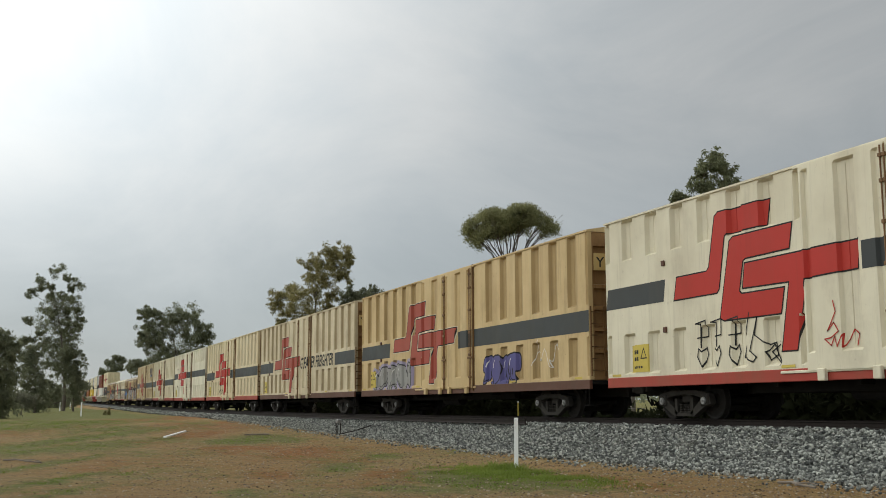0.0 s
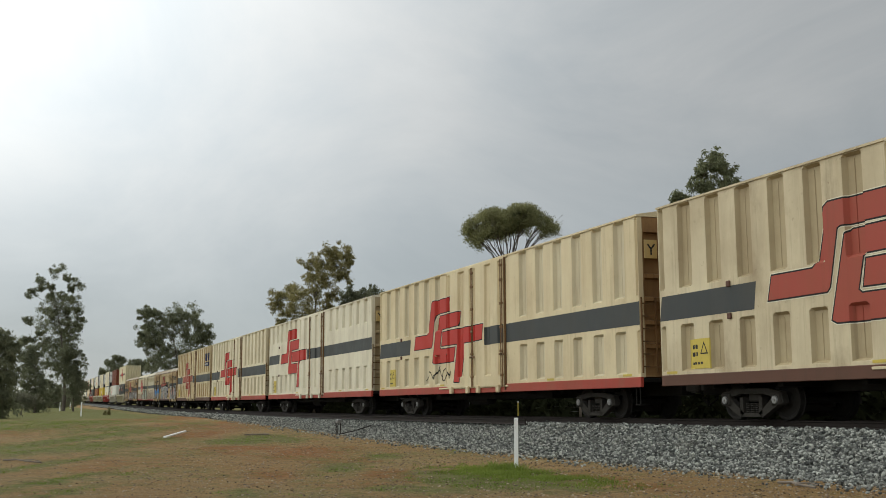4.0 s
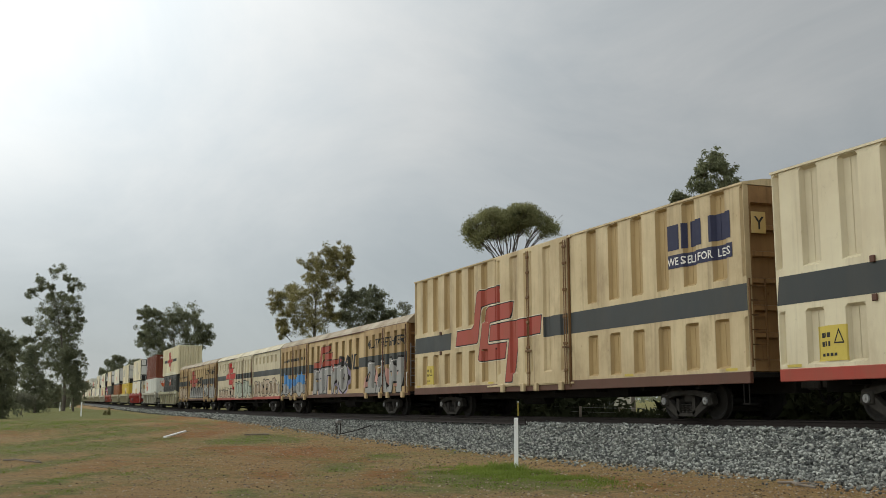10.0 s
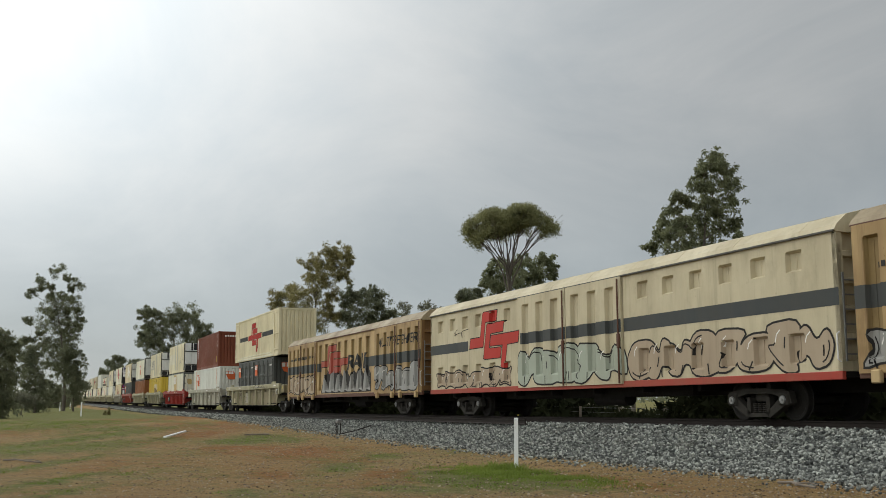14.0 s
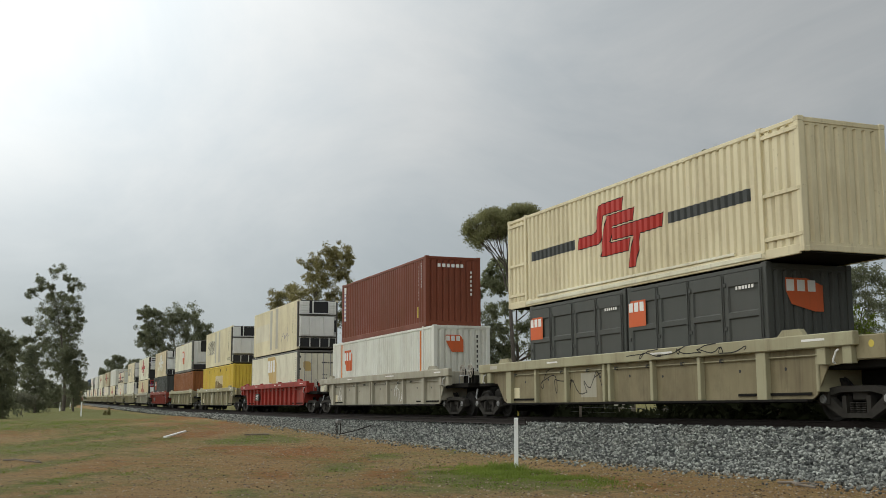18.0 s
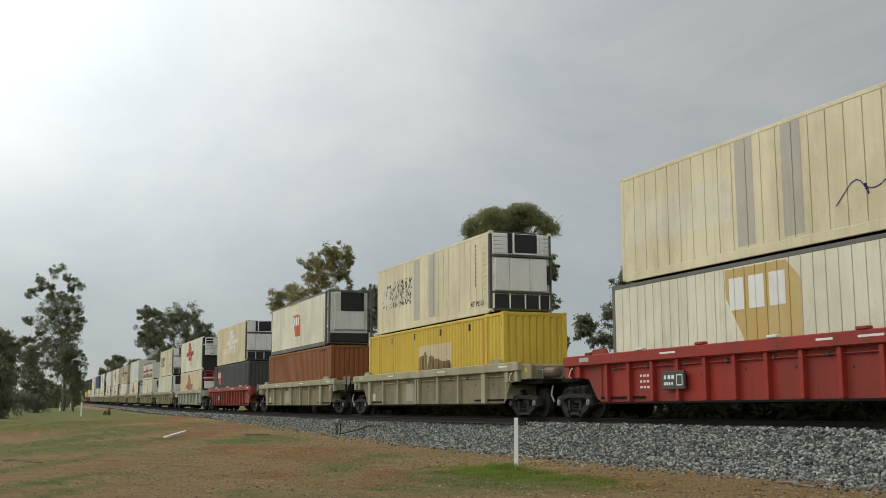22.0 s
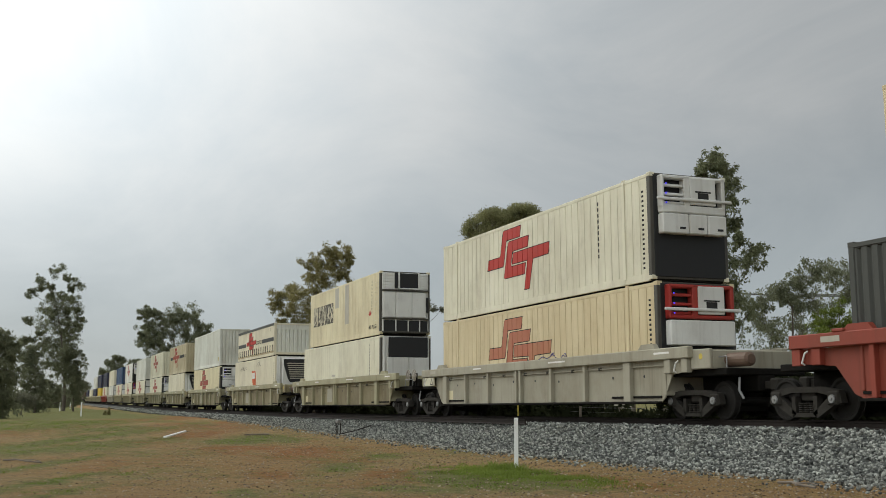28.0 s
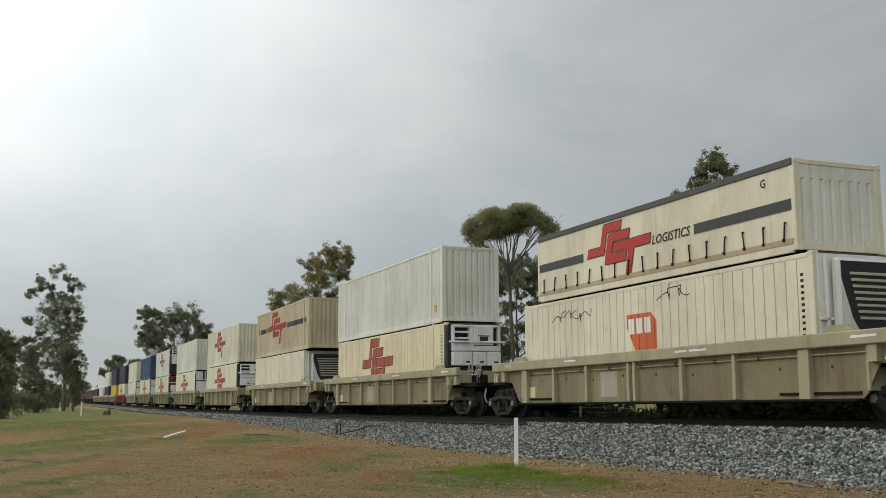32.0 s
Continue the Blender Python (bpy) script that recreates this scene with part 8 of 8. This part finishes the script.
tree("gum_tree", "dark drooping gum tree with dense foliage", (-136.3, 7.8, 0.13), [(-0.4, 7.5, 0.9), (-0.7, 7.0, 0.9), (0.1, 6.8, 0.8), (-0.4, 6.0, 1.1), (0.3, 5.6, 0.8), (-0.8, 5.3, 0.9), (-0.2, 4.7, 1.1), (0.3, 4.3, 0.8), (-0.6, 3.8, 0.9), (0.0, 3.3, 0.9), (0.3, 2.4, 0.8), (0.5, 1.5, 0.7), (0.7, 3.0, 0.7)], "leaf_dark", 0.24, 2, 1.00, 1.00)
tree("gum_tree", "dark bushy gum tree beside the track", (-81.6, 0.1, -0.28), [(-0.4, 5.7, 0.7), (0.1, 5.3, 0.5), (0.5, 4.9, 0.4), (0.4, 4.2, 0.6), (-0.7, 5.2, 1.0), (-0.8, 3.8, 1.2), (-0.0, 3.4, 1.0), (-0.2, 2.2, 0.9), (-0.2, 1.5, 0.9), (-0.9, 1.5, 1.2), (0.1, 0.8, 0.6), (-1.5, 5.0, 1.0), (-0.3, 0.5, 0.9), (-1.3, 0.5, 1.1), (-1.6, 2.6, 1.2), (0.3, 2.8, 0.7), (-0.5, 4.5, 0.9)], "leaf_dark", 0.22, 3, 0.90, 1.10)
tree("gum_tree", "slim dark gum tree beside the track", (-120.6, 3.4, -0.01), [(-0.7, 6.6, 0.6), (-1.1, 5.5, 0.8), (-0.4, 6.1, 0.6), (-1.6, 6.0, 0.4), (-0.5, 4.8, 0.8), (-1.2, 4.5, 0.7), (0.0, 3.9, 0.8), (-0.8, 3.5, 0.9), (0.5, 2.6, 0.7), (-0.6, 2.4, 0.9), (0.1, 1.7, 0.9), (-0.8, 1.2, 0.9), (0.5, 0.9, 0.8), (-0.1, 0.5, 0.9)], "leaf_dark", 0.24, 4, 0.80, 1.00)
tree("shrub", "greyish saltbush shrub on the verge", (-102.8, 1.7, -0.15), [(-0.1, 1.6, 0.5), (-0.6, 1.3, 0.5), (0.5, 1.4, 0.5), (1.0, 1.2, 0.5), (0.4, 1.0, 0.5)], "leaf_grey", 0.16, 5, 0.80, 1.00)
tree("gum_tree", "dark bushy gum tree on the far verge", (-182.3, 7.0, 0.53), [(-0.2, 4.0, 1.0), (1.2, 2.7, 0.9), (0.2, 2.0, 0.9), (4.6, 4.2, 0.7), (5.5, 3.5, 0.6)], "leaf_dark", 0.36, 6, 0.90, 1.00)
tree("gum_tree", "broad rounded gum tree behind the track", (-169.7, 24.8, -0.06), [(-5.2, 14.7, 0.9), (-4.1, 15.0, 0.8), (-4.8, 13.0, 1.2), (-2.4, 14.3, 1.2), (0.6, 15.0, 1.4), (-0.6, 13.9, 1.4), (1.9, 13.9, 1.4), (3.3, 12.6, 1.1), (4.3, 11.5, 0.7), (-3.6, 11.7, 1.6), (-1.4, 11.7, 1.6), (1.2, 11.7, 1.6), (2.9, 10.9, 1.3), (-4.7, 10.4, 1.2), (-2.6, 9.6, 1.6), (-0.1, 9.3, 1.6), (2.1, 9.0, 1.4), (-5.5, 11.7, 0.6), (-3.4, 7.8, 1.3), (-1.3, 7.2, 1.4), (1.1, 7.0, 1.2)], "leaf_dark", 0.34, 7, 0.80, 1.5, 1.15)
for x, y, h in ((-172.0, -2.5, 3.2), (-181.0, 1.0, 3.8), (-176.0, 4.2, 2.6), (-190.0, 7.6, 3.4), (-214.0, 10.6, 3.0), (-236.0, 13.0, 3.2)):
    tree("shrub", "dark dense shrub on the far verge", (x, y, ground_z(x, y)), [(a, h * q, 0.36 * h) for a, q in ((-1.3, 0.35), (0.0, 0.3), (1.3, 0.4), (-0.6, 0.75), (0.7, 0.8))], "leaf_dark", 0.34, int(-x), 0.9, 0.7)
tree("gum_tree", "distant dark gum tree", (-346.4, 32.4, 1.48), [(-0.3, 14.3, 1.4), (1.1, 14.0, 1.0), (-2.3, 12.9, 1.2), (-0.6, 12.1, 1.4), (0.7, 11.6, 1.2), (-1.7, 10.4, 1.2)], "leaf_dark", 0.60, 8, 0.80, 0.80)
tree("gum_tree", "distant dark gum tree", (-312.8, 34.7, 1.18), [(-0.8, 11.9, 1.3), (-1.7, 10.7, 1.3), (1.1, 11.2, 1.3), (3.0, 10.7, 1.1), (0.2, 9.5, 1.4), (-9.8, 9.5, 0.9), (-8.5, 8.8, 0.9)], "leaf_dark", 0.60, 9, 0.80, 0.80)
tree("gum_tree", "leaning gum tree with yellow-green tufts", (-84.3, 23.2, -0.74), [(1.6, 13.6, 0.7), (1.0, 13.2, 0.6), (2.2, 13.3, 0.4), (2.4, 12.8, 0.3), (-0.6, 12.7, 0.6), (0.4, 12.4, 0.7), (1.4, 12.3, 0.7), (-0.7, 11.6, 0.6), (0.4, 11.4, 0.8), (1.6, 11.5, 0.6), (-3.0, 10.1, 0.7), (-2.2, 10.7, 0.5), (-1.6, 9.7, 0.8), (-0.4, 10.3, 0.8), (0.9, 10.3, 0.7), (-3.4, 9.4, 0.5), (-2.5, 8.9, 0.7), (-0.9, 8.9, 0.9), (0.5, 9.0, 0.8), (-2.8, 8.0, 0.4), (-1.6, 7.9, 0.8), (-0.4, 7.5, 0.9), (-2.8, 7.1, 0.4), (1.0, 8.3, 0.6)], "leaf_yellow", 0.19, 10, 0.85, 1.2, 1.1)
tree("gum_tree", "dense grey-green gum tree", (-85.9, 27.4, -0.73), [(-1.5, 9.8, 0.5), (-0.9, 10.4, 0.5), (-0.5, 10.1, 0.5), (-1.1, 8.8, 0.8), (0.6, 10.4, 0.5), (1.2, 10.2, 0.5), (0.4, 9.6, 0.7), (1.4, 9.4, 0.6), (-0.2, 9.0, 0.8), (0.9, 8.7, 0.8), (1.9, 8.7, 0.4), (2.4, 8.7, 0.3), (-0.8, 7.9, 0.8), (0.6, 7.6, 0.8), (-1.7, 8.6, 0.5)], "leaf_dark", 0.20, 11, 0.85, 1.10, 1.15)
tree("gum_tree", "sparse young gum tree", (-106.1, 39.6, -0.61), [(-1.4, 11.5, 0.4), (-0.8, 11.2, 0.4), (-1.1, 10.7, 0.5), (1.3, 11.7, 0.4), (0.8, 11.3, 0.4), (1.8, 11.3, 0.3), (2.7, 11.2, 0.3), (-0.0, 9.8, 0.5)], "leaf_grey", 0.18, 12, 0.80, 0.45)
umbrella_tree()
tree("gum_tree", "grey-green gum tree behind the umbrella tree", (-60.2, 29.0, -0.85), [(-1.5, 9.6, 0.4), (-1.0, 10.1, 0.4), (-1.6, 9.0, 0.4), (-1.8, 8.7, 0.3), (-0.3, 9.6, 0.6), (0.4, 10.3, 0.5), (1.1, 9.8, 0.6), (1.9, 10.1, 0.4), (2.3, 9.6, 0.3), (1.5, 9.2, 0.5), (-0.8, 8.9, 0.5), (0.6, 9.1, 0.6), (2.3, 9.2, 0.2), (0.1, 8.6, 0.6), (0.9, 8.5, 0.5), (-1.1, 8.3, 0.5), (-1.5, 7.2, 0.6), (-0.3, 7.4, 0.6), (1.1, 7.4, 0.6), (2.1, 7.8, 0.5), (-1.0, 6.0, 0.6), (0.4, 6.0, 0.7), (1.8, 6.2, 0.6), (-0.5, 4.8, 0.6), (1.1, 4.8, 0.7), (2.6, 5.3, 0.5)], "leaf_olive", 0.18, 14, 0.80, 1.10)
tree("shrub", "dense dark wattle thicket behind the track", (-60.5, 27.6, -0.85), [(a, h, 0.75) for a, h in ((-1.6, 1.0), (-0.6, 0.8), (0.4, 1.0), (1.4, 0.9), (-1.2, 2.1), (-0.2, 2.3), (0.8, 2.2), (1.6, 2.0), (-0.9, 3.4), (0.1, 3.6), (1.0, 3.3), (-0.6, 4.7), (0.4, 4.8), (-0.2, 5.8))], "leaf_dark", 0.17, 141, 0.9, 1.5)
tree("gum_tree", "small round gum tree behind the track", (-85.4, 36.7, -0.74), [(-0.1, 10.8, 0.5), (-0.6, 10.6, 0.3), (0.9, 10.8, 0.4), (0.4, 10.4, 0.5), (-0.4, 10.1, 0.5), (0.1, 9.4, 0.7)], "leaf_dark", 0.22, 15, 0.80, 1.00)
tree("gum_tree", "tall slender gum tree with drooping leaves", (-37.2, 26.6, -0.89), [(0.5, 11.4, 0.3), (0.0, 11.1, 0.2), (0.8, 11.1, 0.3), (0.4, 10.9, 0.3), (-0.1, 10.7, 0.2), (1.0, 10.6, 0.3), (0.4, 10.4, 0.3), (-0.1, 10.1, 0.3), (1.1, 10.0, 0.3), (0.5, 9.8, 0.3), (-0.0, 9.5, 0.3), (1.2, 9.4, 0.3), (0.6, 9.2, 0.3), (-1.1, 9.7, 0.2), (-0.7, 9.5, 0.2), (-1.3, 9.2, 0.2), (-0.9, 9.0, 0.3), (-0.3, 8.9, 0.3), (-1.7, 8.7, 0.2), (-1.3, 8.5, 0.3), (-0.7, 8.4, 0.3), (0.0, 8.5, 0.3), (0.7, 8.5, 0.3), (1.3, 8.7, 0.2), (-1.9, 8.2, 0.2), (-1.4, 8.0, 0.3), (-0.8, 7.9, 0.3), (-2.2, 7.8, 0.2), (-0.1, 7.9, 0.3), (0.6, 7.8, 0.3), (1.3, 7.9, 0.2), (-1.5, 7.4, 0.4), (-0.7, 7.1, 0.4), (0.2, 7.1, 0.4), (1.1, 7.1, 0.4), (-0.2, 6.3, 0.5), (0.9, 6.2, 0.4), (-1.1, 6.4, 0.4), (2.0, 7.5, 0.3), (1.7, 6.8, 0.4), (-1.3, 5.6, 0.4), (-0.5, 5.4, 0.5), (0.4, 5.3, 0.5), (1.3, 5.5, 0.4), (-1.1, 4.6, 0.5), (-0.1, 4.3, 0.5), (0.9, 4.5, 0.5), (1.7, 4.9, 0.4), (-0.6, 3.5, 0.5), (0.7, 3.5, 0.5)], "leaf_olive", 0.15, 16, 0.95, 0.75, 1.18)
tree("gum_tree", "dense low gum tree behind the track", (-52.3, 32.5, -0.87), [(-0.6, 8.1, 0.6), (0.2, 8.3, 0.7), (1.0, 7.7, 0.7), (-0.8, 7.2, 0.6), (0.3, 6.9, 0.7), (1.4, 6.9, 0.6), (-0.3, 6.1, 0.7), (0.9, 5.8, 0.7), (-2.6, 5.8, 0.5), (-2.9, 5.3, 0.4), (-1.9, 5.0, 0.5), (-1.4, 6.2, 0.6), (-1.0, 5.0, 0.7), (0.2, 4.7, 0.8), (1.5, 5.0, 0.7)], "leaf_dark", 0.18, 17, 0.85, 1.10)
tree("gum_tree", "dense dark green gum tree", (-45.8, 37.7, -0.88), [(-0.3, 7.2, 0.6), (-1.2, 6.8, 0.6), (0.6, 7.7, 0.6), (1.5, 8.1, 0.7), (0.2, 6.4, 0.8), (1.4, 6.7, 0.8), (-1.3, 5.6, 0.7), (0.8, 5.2, 0.9), (-0.7, 4.6, 0.8)], "leaf_dark", 0.17, 18, 0.85, 1.20)
tree("gum_tree", "dense dark green gum tree", (-46.3, 41.8, -0.88), [(-0.5, 8.3, 0.8), (0.4, 8.2, 0.7), (1.3, 8.0, 0.7), (2.2, 7.9, 0.8), (3.1, 7.8, 0.8), (1.5, 6.5, 0.9), (2.7, 6.2, 1.0), (-0.7, 5.3, 0.9), (1.1, 5.3, 0.9), (2.9, 4.7, 1.0), (0.3, 7.0, 0.8)], "leaf_dark", 0.17, 19, 0.85, 1.20)
tree("shrub", "bright green wattle shrub", (-40.1, 35.8, -0.89), [(0.2, 5.5, 0.7), (-0.5, 5.0, 0.6), (0.8, 4.9, 0.7), (0.2, 4.2, 0.8), (-0.7, 4.4, 0.5), (1.1, 4.2, 0.6)], "leaf_bright", 0.15, 20, 0.90, 1.10)
for sx_, sy_, sh_ in ((-98.4, 8.3, 0.45), (-98.3, 8.65, 0.8)):
    tree("shrub", "small brown-green conifer seedling beside the track", (sx_, sy_, ground_z(sx_, sy_) - 0.02), [(0.03 * math.sin(5.0 * k), sh_ * (0.12 + 0.17 * k), 0.16 * sh_ * (1.15 - 0.2 * k)) for k in range(5)], "leaf_yellow", 0.07, int(500 * sh_), 0.9, 0.6)

# low scrub behind the track, seen under the wagons
rsb = random.Random(12)
for i in range(26):
    x = -14 - i * 3.6 - rsb.uniform(0, 1.5)
    y = 26.5 + rsb.uniform(0, 5) + bend(x)[0]
    h = rsb.uniform(0.5, 1.3)
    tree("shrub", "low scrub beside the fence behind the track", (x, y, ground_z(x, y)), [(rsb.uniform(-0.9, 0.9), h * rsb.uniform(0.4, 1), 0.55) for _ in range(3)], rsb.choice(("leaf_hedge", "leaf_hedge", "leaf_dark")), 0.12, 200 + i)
vs, fs = [], []
rb_ = np.random.RandomState(3)
for i in range(70000):
    x = 6 - 120 * rb_.rand()
    y = 22.6 + 5 * rb_.rand() ** 1.5 + bend(x)[0]
    # a low stretch lets the paddock show through
    gap = smooth(-46.5, -43.5, x) - smooth(-36.5, -33.5, x)
    top_ = max(0.3, 2.3 + 0.7 * noise.noise(Vector((x * 0.3, y * 0.3, 7))) - 1.75 * gap)
    z = ground_z(x, y) + top_ * rb_.rand()
    a, c = rb_.normal(0, 0.2, 3), rb_.normal(0, 0.2, 3)
    k = len(vs)
    vs += [(x, y, z), (x + a[0], y + a[1], z + a[2]), (x + c[0], y + c[1], z + c[2])]
    fs.append((k, k + 1, k + 2))
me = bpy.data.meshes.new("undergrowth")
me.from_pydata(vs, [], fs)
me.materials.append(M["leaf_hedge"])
tagged(new("undergrowth", me), "dark undergrowth along the fence behind the track, shade in its leaf colour", "undergrowth", kind="stuff")

# far belt of trees that closes the view on both sides
vs, fs = [], []
rb_ = np.random.RandomState(8)
for i in range(9000):
    side_ = rb_.rand()
    if side_ < 0.55:
        x, y, top_ = -330 - 900 * rb_.rand(), 60 + 330 * rb_.rand(), 12
    elif side_ < 0.8:
        x, y, top_ = -420 - 700 * rb_.rand(), -40 - 260 * rb_.rand(), 11
    else:
        x, y, top_ = -220 + 420 * rb_.rand(), 150 + 160 * rb_.rand(), 9
    z = ground_z(x, y) + top_ * (rb_.rand() ** 0.8) * (0.65 + 0.5 * noise.noise(Vector((x * 0.03, y * 0.03, 1))))
    for _ in range(3):
        a = rb_.normal(0, 1, 3) * 1.5
        c = rb_.normal(0, 1, 3) * 1.5
        k = len(vs)
        vs += [(x, y, z), (x + a[0], y + a[1], z + a[2]), (x + c[0], y + c[1], z + c[2])]
        fs.append((k, k + 1, k + 2))
me = bpy.data.meshes.new("far_woodland")
me.from_pydata(vs, [], fs)
me.materials.append(M["leaf_dark"])
tagged(new("far_woodland", me), "distant belt of dark eucalypt woodland", "woodland", kind="stuff")

# fence, shed and power line behind the track
fence = thing("paddock_fence", "timber post and wire fence behind the track", "fence")
fp = mesh_of(Build().tube((0, 0, 0), (0, 0, 1.25), 0.06, n=8), "fence_post", M["timber"])
wire = Build()
prev = None
for i in range(34):
    x = -6 - i * 3.4
    y = 24.0 + bend(x)[0]
    z = ground_z(x, y)
    part("fence_post", fp, None, fence, "", pose(x, y, z - 0.1))
    if prev:
        for h in (0.3, 0.6, 0.9, 1.1):
            wire.tube((prev[0], prev[1], prev[2] + h), (x, y, z + h), 0.006, n=4, caps=False)
    prev = (x, y, z)
part("fence_wire", wire, M["steel"], fence)

shed = thing("farm_shed", "low pale grey corrugated shed behind the track", "shed")
sw = Sheet(-3, 3, 0, 2.1, [(-2.95 + i * 0.3, -2.8 + i * 0.3, 0.02, 2.08, 0.03) for i in range(20)], 0.05, 0.01)
part("front_wall", sw.build(lambda s, d, z: (s, -2 + d, z), 0.05), M["patch"], shed)
part("side_wall", Build().box(-3, -2.95, -1.95, 2, 0, 2.1).box(2.95, 3, -1.95, 2, 0, 2.1).box(-2.95, 2.95, 1.95, 2, 0, 2.1), M["patch"], shed)
part("roof", Build().prism([(-3.2, 2.1), (3.2, 2.1), (3.2, 2.16), (0, 2.7), (-3.2, 2.16)], -2.2, 2.2), M["steel"], shed)
part("door", Build().box(-0.6, 0.6, -2.05, -2.0, 0, 1.95, 0.01), M["grey_dark"], shed)
shed.matrix_basis = pose(-132.1, 77.7, ground_z(-132.1, 40) + 0.1, 0, 0, 60)

house = thing("farm_building", "far white-roofed building among the trees", "building")
part("wall", Build().box(-3.4, 3.4, -2.2, 2.2, 0, 2.3, 0.05), M["mark_white"], house)
part("roof", Build().add([(-3.7, -2.5, 2.3), (3.7, -2.5, 2.3), (3.7, 2.5, 2.3), (-3.7, 2.5, 2.3), (-3.7, 0, 3.3), (3.7, 0, 3.3)], [(0, 1, 5, 4), (2, 3, 4, 5), (0, 4, 3), (1, 2, 5), (0, 3, 2, 1)]), M["mark_white"], house)
for x in (-1.7, 1.7):
    wd = part("window", Build().box(x - 0.5, x + 0.5, -2.26, -2.2, 0.9, 1.9, 0.02), M["steel"], house)
    part("pane", Build().box(x - 0.42, x + 0.42, -2.28, -2.26, 0.98, 1.82), M["black"], wd)
house.matrix_basis = pose(-205.2, 3.4, ground_z(-205.2, 0) + 0.4, 0, 0, 80)

poles = []
for x, y in ((-62.0, 46.0), (-38.0, 52.0), (-2.0, 61.0)):
    pl = thing("power_pole", "grey timber power pole with a cross-arm", "power pole", "power poles behind the track")
    z = ground_z(x, y)
    part("pole", Build().tube((0, 0, 0), (0, 0, 9.2), 0.15, 0.1, 10), M["timber"], pl)
    part("cross_arm", Build().box(-1.1, 1.1, -0.06, 0.06, 8.5, 8.64, 0.01), M["timber"], pl)
    for k in (-0.95, 0.0, 0.95):
        part("insulator", Build().lathe([(8.64, 0.03), (8.68, 0.06), (8.74, 0.05), (8.8, 0.02)], 8, (k, 0, 0), "z"), M["steel"], pl)
    pl.matrix_basis = pose(x, y, z - 0.2, 0, 0, 105)
    poles.append((x, y, z - 0.2))
lines = Build()
for (ax, ay, az), (bx, by, bz) in zip(poles, poles[1:]):
    for k in (-0.95, 0.0, 0.95):
        ox, oy = k * math.cos(radians(105)), k * math.sin(radians(105))
        pts = []
        for i in range(13):
            q = i / 12
            pts.append((ax + ox + (bx - ax) * q, ay + oy + (by - ay) * q, az + 8.78 + (bz - az) * q - 0.9 * 4 * q * (1 - q)))
        lines.bent(pts, 0.03, 4)
part_ = part("power_line", lines, M["frame_grime"])
tagged(part_, "three thin sagging power lines", "power line")


# ---- the train's run ----
def motions():
    times = [2.0 * i for i in range(17)]
    for ob, u, lift in TRAIN:
        walk(ob, [(t, train_pose(u, t, lift)) for t in times])
    # the near wagons' wheelsets roll: one frame is about 51 degrees of turn
    turn = [(i / FPS, math.degrees((run(i / FPS) - run(0.0)) / WHEEL_R)) for i in range(int(CLIP * FPS) + 1)]
    first = {}
    for ws, x in SPIN:
        if x not in first:
            walk(ws, [(t, pose(x, 0, WHEEL_R, 0, a, 0)) for t, a in turn])
            first[x] = ws
        else:
            # every other wheelset of that place in its bogie turns alike
            keys = ws.animation_data_create()
            keys.action, keys.action_slot = first[x].animation_data.action, first[x].animation_data.action_slot
            ws.rotation_mode = "QUATERNION"



motions()
